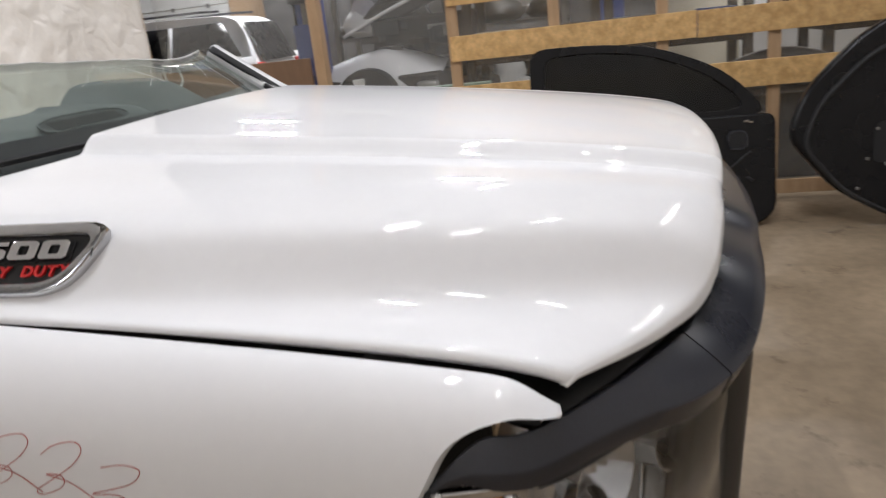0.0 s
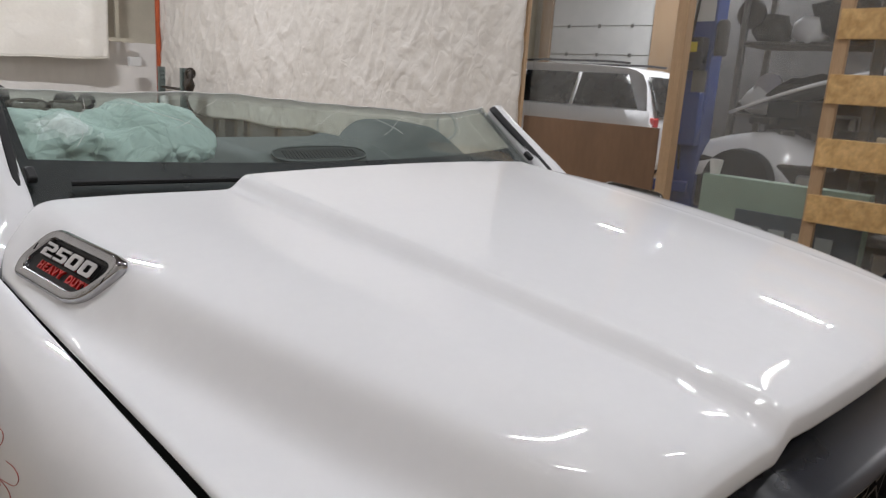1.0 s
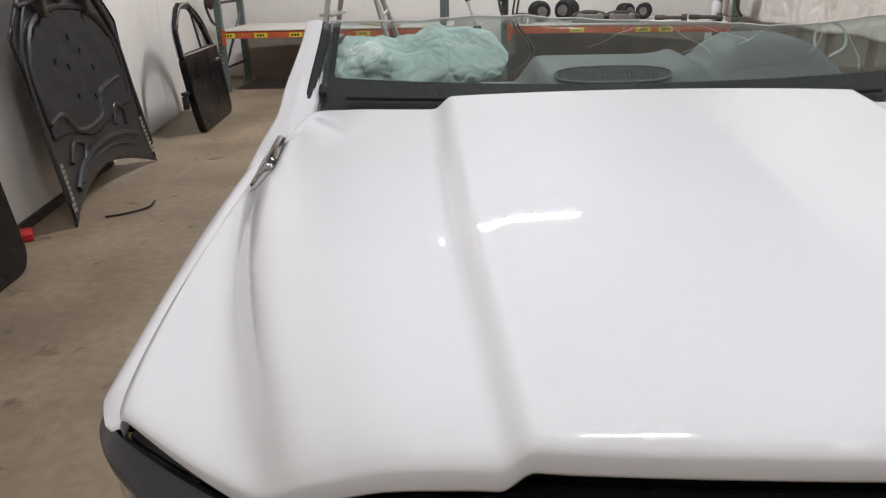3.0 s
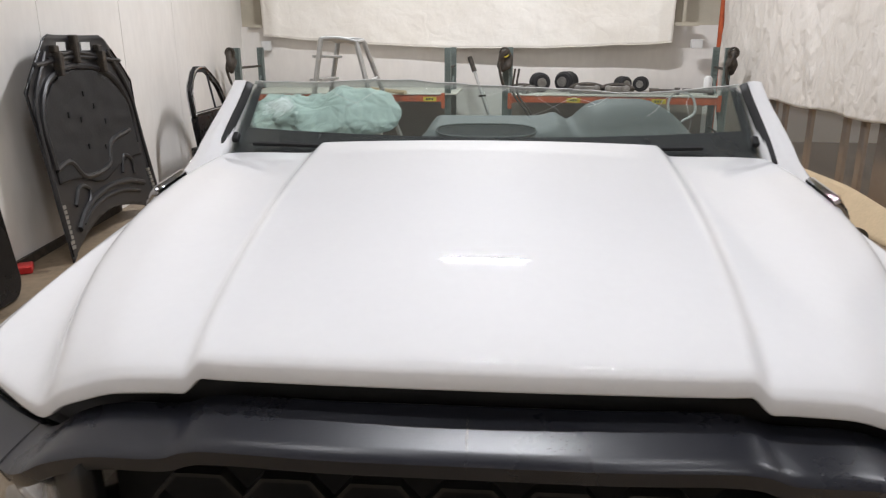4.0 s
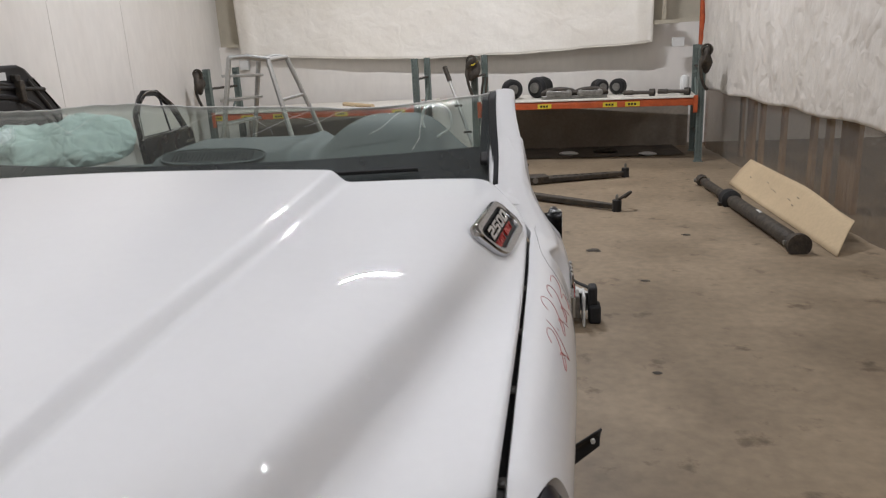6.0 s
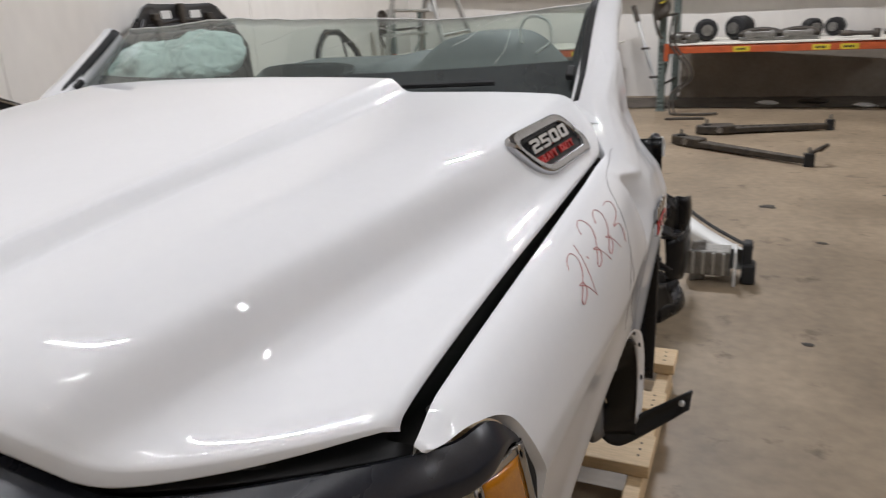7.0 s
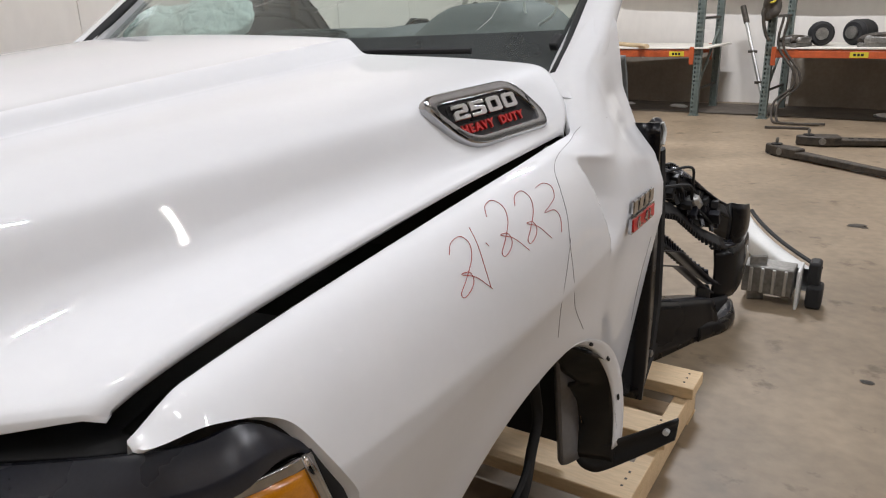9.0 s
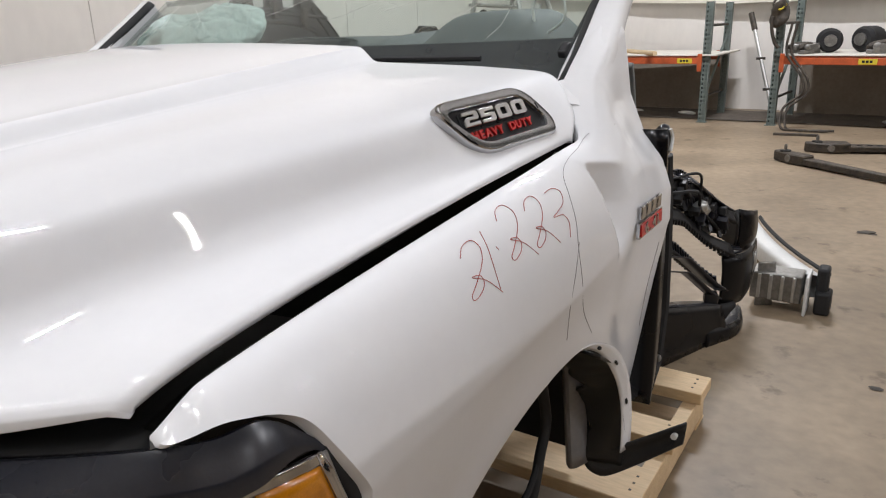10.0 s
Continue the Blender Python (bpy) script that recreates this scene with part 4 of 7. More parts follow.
GLYPHS = {
    "2": [(0, .72), (0, 1), (.84, 1), (1, .86), (1, .50), (.84, .37), (.34, .37), (.34, .26), (1, .26), (1, 0), (0, 0), (0, .50), (.16, .63), (.66, .63), (.66, .72)],
    "5": [(1, 1), (0, 1), (0, .38), (.66, .38), (.66, .26), (0, .26), (0, 0), (.84, 0), (1, .14), (1, .50), (.84, .63), (.34, .63), (.34, .74), (1, .74)],
    "0": [(.12, 0), (.88, 0), (1, .12), (1, .88), (.88, 1), (.12, 1), (0, .88), (0, .12)],
}


def hood_badge(s):
    mid, u, v, n = plate_axes(s, (0.795, -0.460, 1.080), (0.853, -0.459, 1.022), (0.868, -0.199, 1.031), (0.835, -0.230, 1.090))
    mid = mid + Vector((0, -0.010, 0))
    L, Hh = 0.143, 0.050
    shape = [(-L, Hh), (L * 0.72, Hh), (L, -Hh * 0.45), (L * 0.94, -Hh), (-L * 0.56, -Hh)]
    radii = (0.046, 0.050, 0.034, 0.034, 0.046)
    if s < 0:
        shape, radii = [(-a, b) for a, b in shape][::-1], radii[::-1]

    def outline(d):
        """The plate's rounded outline, moved in by d."""
        pts = [Vector((a * (1 - d / L * 1.25), b * (1 - d / Hh), 0)) for a, b in shape]
        out = []
        for a, b, c, r in zip(pts[-1:] + pts[:-1], pts, pts[1:] + pts[:1], radii):
            r = min(r, (a - b).length * 0.48, (c - b).length * 0.48) * (1 - d * 12)
            p, q = b + (a - b).normalized() * r, b + (c - b).normalized() * r
            out += [p * (1 - t) ** 2 + b * 2 * t * (1 - t) + q * t * t for t in (0, 0.17, 0.33, 0.5, 0.67, 0.83, 1)]
        return out

    def band(rows):
        bm = bmesh.new()
        loops = [[bm.verts.new(mid + u * p.x + v * p.y + n * h) for p in outline(d)] for d, h in rows]
        for r0, r1 in zip(loops, loops[1:]):
            for i in range(len(r0)):
                bm.faces.new((r0[i], r0[(i + 1) % len(r0)], r1[(i + 1) % len(r0)], r1[i]))
        return bm

    badge = part("hood_badge", band(((0, -0.004), (0.0, 0.006), (0.0015, 0.010), (0.004, 0.0125))), CHROME, truck, "chrome-framed black badge with silver and red lettering", smooth=50)
    part("badge_rim", band(((0.004, 0.0125), (0.0065, 0.0115), (0.0165, 0.0118), (0.0185, 0.0095), (0.0195, 0.003))), SILVER, badge, "brushed silver rim", smooth=25)
    part("badge_plate", prism(bmesh.new(), [(p.x, p.y) for p in outline(0.0190)], mid, u, v, 0.004), BLACK, badge, smooth=0)
    for k in (-1, 1):
        c = mid + u * (k * L * 0.80) + n * 0.0121
        part("rim_joint", boxes((c + v * 0.006, (0.0012, 0.0012, 0.012), Matrix((u, n, v)).transposed())), SHADOW, badge)
    slant = 0.22
    for k, c in enumerate("2500"):
        o = mid + u * (-0.088 + 0.0428 * k) - v * 0.0015 + n * 0.0035

        def put(p, grow=0.0):
            return (0.0390 * p[0] + slant * 0.0255 * p[1] + grow * (p[0] - 0.5), 0.0255 * p[1] + grow * (p[1] - 0.5))

        shade = [put(p, 0.005) for p in GLYPHS["0"]]
        part("digit_base", prism(bmesh.new(), shade, o, u, v, 0.003), SHADOW, badge, smooth=0)
        if c == "0":
            inner = [(.5 + (a - .5) * 0.34, .5 + (b - .5) * 0.46) for a, b in GLYPHS["0"]]
            bm = ring_prism(bmesh.new(), [put(p) for p in GLYPHS["0"]], [put(p) for p in inner], o + n * 0.002, u, v, 0.008)
        else:
            bm = prism(bmesh.new(), [put(p) for p in GLYPHS[c]], o + n * 0.002, u, v, 0.008)
        part("digit", bm, CHROME, badge, "silver raised digit", smooth=0, bevel=0.0012)
    turn = Matrix((u, v, n)).transposed().to_4x4()
    lean = Matrix(((1, slant, 0, 0), (0, 1, 0, 0), (0, 0, 1, 0), (0, 0, 0, 1)))
    for k, c in enumerate("HEAVY DUTY"):
        if c != " ":
            letters(c, 0.0195, Matrix.Translation(mid + u * (-0.072 + 0.0166 * k) - v * 0.0165 + n * 0.0065) @ turn @ lean @ Matrix.Diagonal((1.12, 1, 1, 1)), RED, badge, "letter", "red raised letter", 0.002, 0.0007)


def side_badge(s):
    mid = Vector((s * 1.000, -0.04, 0.850))
    u, v = Vector((0, s, 0.02 * s)), Vector((-s * 0.03, 0, 1))
    n = u.cross(v).normalized()
    ob = part("engine_badge", prism(bmesh.new(), rounded([(-0.07, -0.030), (0.066, -0.030), (0.07, 0.0), (-0.066, 0.0)], 0.004), mid, u, v, 0.006), CHROME, truck, "chrome and red engine badge", smooth=0)
    part("red_field", prism(bmesh.new(), [(-0.062, -0.027), (0.062, -0.027), (0.064, -0.004), (-0.060, -0.004)], mid + n * 0.005, u, v, 0.003), RED, ob, smooth=0)
    turn = Matrix((u, v, n)).transposed().to_4x4()
    for k, c in enumerate("6.4L"):
        letters(c, 0.028, Matrix.Translation(mid + u * (-0.036, -0.014, 0.008, 0.034)[k] - v * 0.0155 + n * 0.009) @ turn @ Matrix.Diagonal((1.4, 1, 1, 1)), CHROME, ob, "character", "", 0.0015, 0.0005)
    for k in range(4):
        part("chrome_bar", boxes((mid + u * (-0.045 + 0.032 * k) + v * 0.016 + n * 0.003, (0.007, 0.024, 0.026), None)), CHROME, ob, bevel=0.002)


bonnet()
for side in (-1, 1):
    fender(side)
    wheel_house(side)
    pillar(side)
    hood_badge(side)
    side_badge(side)
windscreen()
dashboard()
nose()

# ---- partition to the next bay ----
def cloth(name, fn, nu, nv, material, label, category, thick=0.004):
    bm = bmesh.new()
    sheet(bm, fn, nu, nv)
    return single(name, bm, material, label, category, smooth=70, thick=thick)


def back_tarp(u, v):
    x, z = lerp(-3.58, 2.44, u), lerp(lerp(1.53, 1.42, u) - 0.12 * math.sin(u * math.pi), 4.2, v)
    fold = 0.06 * noise.fractal(Vector((x * 0.9, z * 1.3, 2)), 0.9, 2.0, 4)
    sag = 0.10 * math.sin(u * math.pi) * (1 - v) * math.exp(-((z - 1.9) / 0.8) ** 2)
    diag = 0.03 * math.sin(3.0 * (z - 0.5 * abs(x + 0.4)) + 1) + 0.012 * abs(noise.noise(Vector((x * 1.5 + z * 2.2, z * 0.7, 4)))) * 3 + 0.010 * abs(noise.noise(Vector((x * 4.0, z * 4.5, 8))))
    edge = 0.015 * noise.noise(Vector((x * 2.2, 7, 1))) * (1 - v) ** 6
    drape = 0.05 * math.exp(-((u - 0.03) / 0.02) ** 2) + 0.04 * math.exp(-((u - 0.965) / 0.016) ** 2)
    return Vector((x + 0.12 * v * (u - 0.5), 8.70 - 0.06 * x - fold * 0.35 - sag * 0.2 - diag * 0.45 * (1 - v) - drape * 0.8, z + edge))


tarp = cloth("white_tarp", back_tarp, 160, 80, TARP, "white cloth tarp hung high on the back wall", "tarp")
part("hem", tube(bmesh.new(), [back_tarp(k / 60, 0.0) for k in range(61)], 0.008, 6), TARP, tarp)


def side_curtain(u, v):
    y, z = lerp(2.05, 8.4, u), lerp(0.79 + 0.012 * math.sin(u * 31), 4.4, v)
    ridge = abs(noise.noise(Vector((y * 5.0 + z, z * 2.2, 5))))
    fold = 0.016 * noise.fractal(Vector((y * 3.4, z * 2.4, 9)), 0.8, 2.1, 5) - 0.014 * (1 - ridge) ** 8
    return Vector((right_x(y) - 0.06 + fold, y, z))


cloth("white_curtain", side_curtain, 260, 130, CURTAIN, "crinkled white sheeting hung along the partition", "curtain")


def side_film(u, v):
    y, z = lerp(2.05, 8.3, u), lerp(0.02, 0.86, v)
    fold = 0.02 * math.sin(y * 7.0 + math.sin(y * 3)) + 0.01 * math.sin(y * 17)
    return Vector((right_x(y) - 0.02 - 0.01 * (1 - v) + 0.5 * fold * (1.2 - v), y, z))


film = cloth("plastic_film", side_film, 150, 6, FILMLOW, "hazy clear plastic film below the curtain", "plastic film", thick=0.0)
film.visible_shadow = False
for y in (2.3, 2.75, 3.4, 4.2, 4.35, 4.75, 5.1, 5.9, 6.6, 7.0, 7.4):
    single("stud", boxes(((right_x(y) + 0.22, y, 1.5), (0.04, 0.10 + 0.16 * (y in (4.35, 2.75, 7.0)), 3.0))), STUD, "upright wooden stud behind the plastic film", "stud", "studs of the partition", "structure", bevel=0.004)


def wrinkle(y, z):
    """Loose folds of hung plastic film."""
    p = Vector((y * 2.0, z * 1.3, 3))
    return 0.022 * noise.noise(p) + 0.010 * abs(noise.noise(p * 3.1)) + 0.006 * noise.noise(p * 6.3)


def near_film(u, v):
    y, z = lerp(-0.12, 2.03, u), lerp(0.02, 3.4, v)
    return Vector((3.235 + wrinkle(y, z), y, z))


film = cloth("plastic_film", near_film, 110, 120, FILM, "clear plastic film between the wooden posts", "plastic film", thick=0.0)
film.visible_shadow = False


def far_film(u, v):
    y, z = lerp(-5.9, -0.14, u), lerp(0.02, 3.4, v)
    return Vector((3.290 + wrinkle(y, z), y, z))


film = cloth("plastic_film", far_film, 150, 90, FILM, "clear plastic film behind the strand boards", "plastic film", thick=0.0)
film.visible_shadow = False
for y in (-1.46, -2.78, -4.2):
    part("tape_strip", boxes(((3.266, y, 1.6), (0.002, 0.05, 3.2))), PALE, film)
single("plywood_panel", boxes(((3.205, 1.46, 0.59), (0.018, 1.16, 1.18))), PLY, "low dark brown plywood panel in the partition", "panel", bevel=0.002)
single("wooden_post", boxes(((3.19, 0.79, 1.8), (0.09, 0.075, 3.6))), STUD, "upright wooden post of the partition", "post", "posts of the partition", bevel=0.004)

rack = thing("board_fence", "fence of raw strand boards nailed on wooden uprights", "board fence", (3.2, -2.5, 0))
for z in (0.09, 0.81, 1.132, 1.483, 1.83, 2.2):
    h = 0.16 if z > 0.5 else 0.09
    for y0, y1 in ((-0.12, -1.66), (-1.665, -4.1), (-4.105, -5.8)):
        part("board", boxes(((3.19, (y0 + y1) / 2, z + 0.004 * (y0 > -1)), (0.016, y0 - y1, h))), OSB if h > 0.1 else STUD, rack, bevel=0.002)
for y in (-0.14, -0.80, -1.46, -2.11, -2.78, -3.45, -4.2, -4.9):
    part("upright", boxes(((3.222, y, 1.3), (0.04, 0.07, 2.6))), STUD, rack, bevel=0.003)

# steel shelving of the next bay, seen through the gaps
for y in (-0.55, -1.65, -3.2):
    rail = thing("steel_rack", "dark steel storage rack in the next bay", "storage rack", (4.4, y, 0), "racks of the next bay")
    for dy in (-0.5, 0.5):
        part("upright", boxes(((4.3, y + dy, 1.2), (0.07, 0.07, 2.4)), ((5.0, y + dy, 1.2), (0.07, 0.07, 2.4))), IRON, rail, bevel=0.006)
    for z in (0.45, 0.98, 1.52):
        part("shelf", boxes(((4.65, y, z), (0.75, 1.0, 0.05))), IRON, rail, bevel=0.006)
    for k in range(6):
        z = (0.475, 1.005, 1.545)[k % 3]
        single("parts_box", boxes(((4.5, y - 0.3 + 0.3 * (k // 2), z + 0.1), (0.3, 0.22, 0.2), zturn(11 * k))), (PALE, IRON, BLUE, STEEL, CARD, SATIN)[(k + int(-y)) % 6], "box of car parts on the rack", "box", "boxes on the racks", bevel=0.01)
for y, z, m in ((-1.2, 0.0, PALE), (-2.3, 0.0, STEEL)):
    bm = bmesh.new()
    sheet(bm, lambda u, v: Vector((3.95 + 0.25 * math.sin(v * 3.1), y + lerp(-0.6, 0.6, u), z + 0.5 + 0.4 * v - 0.25 * (2 * u - 1) ** 2)), 16, 10)
    single("salvaged_body_piece", bm, m, "loose curved car body panel leaning in the next bay", "car panel", "loose panels", thick=0.01)
    single("panel_stand", boxes(((4.0, y, 0.3), (0.4, 1.0, 0.6))), IRON, "dark stand under a loose panel", "stand", bevel=0.01)


# ---- cars and lift in the next bay ----
def car(x, y, turn, paint, label, length=4.7, height=1.72, ride=0.0, belt=1.0):
    """A parked estate car: body, glass house, wheels, lamps; its length along y."""
    m = Matrix.Translation((x, y, ride)) @ Matrix.Rotation(radians(turn), 4, "Z")
    ob = thing("parked_car", label, "car", (x, y, ride))
    L, W = length / 2, 0.92
    top = [(-L, 0.62), (-L, 0.86), (-L * 0.72, 0.98), (-L * 0.42, 1.02), (-L * 0.10, height - 0.09), (L * 0.1, height - 0.02), (L * 0.6, height - 0.04), (L * 0.86, height - 0.14), (L * 0.97, 1.08), (L, 0.95), (L, 0.35)]
    line = [(p[0], p[1]) for p in smooth_path([(a, b, 0) for a, b in top], 3)]

    def body(u, v):
        i = u * (len(line) - 1)
        k = min(int(i), len(line) - 2)
        a, z = lerp(line[k][0], line[k + 1][0], i - k), lerp(line[k][1], line[k + 1][1], i - k)
        s = 2 * v - 1
        w = W * (1 - 0.28 * ease((z - 1.0) / 0.75))
        q = abs(s)
        drop = 0.06 * max(0, q - 0.6) ** 2 * 6
        return m @ Vector((math.copysign(min(1, q / 0.8) * w, s), a, z - drop if q <= 0.8 else lerp(z - drop, belt - 0.02 if z > belt else 0.35, (q - 0.8) / 0.2)))

    bm = bmesh.new()
    sheet(bm, body, 40, 20)
    part("body", bm, paint, ob, smooth=60, thick=0.02)
    for s in (-1, 1):
        bm = bmesh.new()
        sheet(bm, lambda u, v: m @ Vector((s * (W + 0.005 - 0.02 * v), lerp(-L * 0.99, L * 0.99, u), lerp(belt - 0.02, 0.3, v))), 12, 4)
        part("side", bm, paint, ob, thick=0.03)
        bm = bmesh.new()
        sheet(bm, lambda u, v: m @ Vector((s * lerp(W - 0.005, W * 0.80, v), lerp(lerp(-L * 0.40, -L * 0.12, v), lerp(L * 0.9, L * 0.78, v), u), lerp(belt, height - 0.16, v))), 10, 3)
        part("side_glass", bm, GLOSS, ob, "dark side glass", thick=0.012)
        for a in (-0.02, 0.42):
            bm = bmesh.new()
            sheet(bm, lambda u, v: m @ Vector((s * (lerp(W, W * 0.80, v) + 0.012), L * a + 0.06 * u + 0.02 * v, lerp(belt, height - 0.16, v))), 1, 3)
            part("door_post", bm, paint, ob, thick=0.01)
        for a in (-0.62, 0.60):
            w = Matrix.Translation(m @ Vector((s * (W - 0.10), L * a, 0.34))) @ Matrix.Rotation(radians(turn), 4, "Z") @ Matrix.Rotation(radians(90), 4, "Y")
            tyre = part("wheel", lathe(bmesh.new(), [(0.20, -0.1), (0.33, -0.11), (0.34, -0.08), (0.34, 0.08), (0.33, 0.11), (0.20, 0.1)], w, 28), RUBBER, ob, "black tyre")
            part("rim", lathe(bmesh.new(), [(0.05, -0.11), (0.20, -0.105), (0.21, 0.0), (0.20, 0.105), (0.05, 0.11)], w, 20), ALU, tyre)
    part("windscreen", sheet(bmesh.new(), lambda u, v: m @ Vector((lerp(-0.72, 0.72, u) * (1 - 0.12 * v), lerp(-L * 0.42, -L * 0.12, v) - 0.02, lerp(1.05, height - 0.1, v) + 0.012)), 6, 4), GLOSS, ob, "dark windscreen", thick=0.01)
    part("rear_glass", sheet(bmesh.new(), lambda u, v: m @ Vector((lerp(-0.70, 0.70, u) * (1 - 0.10 * v), lerp(L * 0.985, L * 0.88, v) + 0.02, lerp(1.10, height - 0.18, v))), 6, 4), GLOSS, ob, "dark rear glass", thick=0.01)
    for s in (-1, 1):
        part("tail_lamp", boxes((m @ Vector((s * 0.78, L * 0.99, 0.98)), (0.16, 0.08, 0.22), zturn(turn))), RED, ob, bevel=0.02)
        part("head_lamp", boxes((m @ Vector((s * 0.68, -L * 0.99, 0.78)), (0.34, 0.1, 0.14), zturn(turn))), PALE, ob, bevel=0.03)
        part("roof_rail", tube(bmesh.new(), [m @ Vector((s * 0.62, L * (-0.05 + 0.16 * k), height + 0.02 * (0 < k < 5))) for k in range(6)], 0.018, 6), SATIN, ob)
    return ob


car(8.75, 6.05, 184, PAINT, "white estate car parked in the next bay", 4.7, 1.84, belt=1.20)


def parts_pile():
    """Tall steel frame with dark salvaged assemblies piled on it."""
    ob = thing("parts_stack", "tall stack of dark salvaged car parts on a steel frame", "parts stack", (6.9, 0.6, 0))
    random.seed(8)
    for y in (-0.7, 0.6, 1.9):
        for x in (6.6, 7.3):
            part("post", boxes(((x, y, 1.5), (0.06, 0.06, 3.0))), STEEL, ob, bevel=0.004)
    for z in (0.5, 1.25, 2.0, 2.75):
        part("shelf", boxes(((6.95, 0.6, z), (0.75, 2.66, 0.04))), IRON, ob, bevel=0.004)
    for k in range(44):
        z = (0.52, 1.27, 2.02)[k % 3]
        r = random.uniform(0.09, 0.26)
        bm = bmesh.new()
        bmesh.ops.create_icosphere(bm, subdivisions=2, radius=r)
        for v in bm.verts:
            v.co = Vector((v.co.x, v.co.y * 1.3, v.co.z * 0.9)) * (1 + 0.5 * noise.noise(v.co * 6 + Vector((k, 0, 0))))
        bm.transform(Matrix.Translation((random.uniform(6.65, 7.1), random.uniform(-0.6, 1.8), z + r * 0.8)))
        part("casting", bm, (IRON, STEEL, RUBBER, SATIN, IRON, PALE, IRON)[k % 7], ob, smooth=50)
    for k in range(9):
        m = Matrix.Translation((6.62, -0.55 + 0.3 * k, (0.78, 1.55, 2.3)[k % 3])) @ Matrix.Rotation(radians(90), 4, "Y")
        part("disc", lathe(bmesh.new(), [(0.04, -0.03), (0.15, -0.03), (0.15, 0.0), (0.08, 0.02), (0.04, 0.02)], m, 18), (STEEL, ALU, IRON)[k % 3], ob)


parts_pile()
car(9.2, -3.9, 80, PALE, "pale silver car parked in the next bay", 4.4, 1.5)

# an open white bonnet over a wrecked car front
wreck = thing("wrecked_car_front", "wrecked white car front with its hood up", "car front", (5.6, 1.1, 0))
bm = bmesh.new()
sheet(bm, lambda u, v: Vector((5.4 + 0.9 * u, lerp(1.80, 0.50, v), 0.98 + 0.16 * math.sin(v * 2.6) - 0.35 * (2 * u - 1) ** 4 - 0.30 * ease((v - 0.55) / 0.4) * (1 - u))), 14, 24)
part("fender", bm, PAINT, wreck, "white front fender", thick=0.02)
bm = bmesh.new()
sheet(bm, lambda u, v: Vector((5.5 + 1.0 * u, lerp(1.45, 0.15, v), 1.30 + 0.42 * v + 0.06 * math.sin(u * 3.1) + 0.05 * math.sin(v * 3))), 10, 16)
part("hood", bm, PAINT, wreck, "white open hood", thick=0.03)
part("engine_bay", boxes(((5.9, 1.1, 0.62), (0.9, 1.2, 0.5)), ((5.6, 1.1, 0.3), (0.5, 0.8, 0.6)), ((6.25, 0.75, 1.22), (0.5, 1.1, 0.42))), IRON, wreck, bevel=0.03)
random.seed(31)
for k in range(12):
    part("engine_piece", boxes(((random.uniform(5.7, 6.1), random.uniform(0.3, 1.3), random.uniform(1.05, 1.35)), (0.16, random.uniform(0.08, 0.26), random.uniform(0.05, 0.16)), zturn(random.uniform(-40, 40)))), (RUBBER, STEEL, IRON, SATIN)[k % 4], wreck, bevel=0.01)
part("head_lamp", boxes(((5.40, 0.60, 0.72), (0.10, 0.22, 0.16))), ALU, wreck, "clear head lamp", bevel=0.03)
part("wheel", lathe(bmesh.new(), [(0.18, -0.09), (0.31, -0.10), (0.32, 0.0), (0.31, 0.10), (0.18, 0.09)], Matrix.Translation((5.36, 1.2, 0.66)) @ Matrix.Rotation(radians(90), 4, "Y"), 24), RUBBER, wreck)

for lx, ly in ((5.5, 1.76), (6.4, -1.2)):
    lift = thing("car_lift_post", "tall blue steel car lift post", "car lift", (lx, ly, 0), "lift posts")
    part("column", boxes(((lx, ly, 1.7), (0.22, 0.24, 3.4))), BLUE, lift, bevel=0.01)
    part("base_plate", boxes(((lx, ly, 0.015), (0.6, 0.6, 0.03))), BLUE, lift)
    part("carriage", boxes(((lx - 0.16, ly, 1.2), (0.10, 0.22, 0.5))), BLUE, lift, bevel=0.01)
    part("control_box", boxes(((lx - 0.17, ly + 0.02, 1.80), (0.12, 0.2, 0.3))), SATIN, lift, bevel=0.01)
    part("warning_label", boxes(((lx - 0.235, ly + 0.02, 1.86), (0.004, 0.09, 0.09))), YELLOW, lift)
    part("notice", boxes(((lx - 0.116, ly, 2.25), (0.006, 0.2, 0.3))), PALE, lift)
    part("cover_plate", boxes(((lx - 0.116, ly - 0.03, 1.50), (0.008, 0.14, 0.30))), STEEL, lift, "pale worn cover plate", bevel=0.004)
    part("pump", lathe(bmesh.new(), [(0.05, -0.16), (0.06, -0.15), (0.06, 0.12), (0.04, 0.16)], Matrix.Translation((lx - 0.10, ly - 0.19, 1.95)), 14), IRON, lift)
    part("cable", tube(bmesh.new(), smooth_path([(lx - 0.13, ly + 0.06, 2.3), (lx - 0.15, ly + 0.10, 1.7), (lx - 0.13, ly + 0.09, 1.1), (lx - 0.12, ly + 0.05, 0.7)]), 0.012, 6), RUBBER, lift)
    part("arm", boxes(((lx - 0.3, ly + 0.3, 0.55), (0.12, 0.8, 0.1), zturn(20))), BLUE, lift, bevel=0.01)
single("cup", lathe(bmesh.new(), [(0.035, 0), (0.05, 0.11), (0.046, 0.11), (0.033, 0.01)], Matrix.Translation((4.1, 0.86, 0.84)), 16), PALE, "small white plastic cup on the green board", "cup")

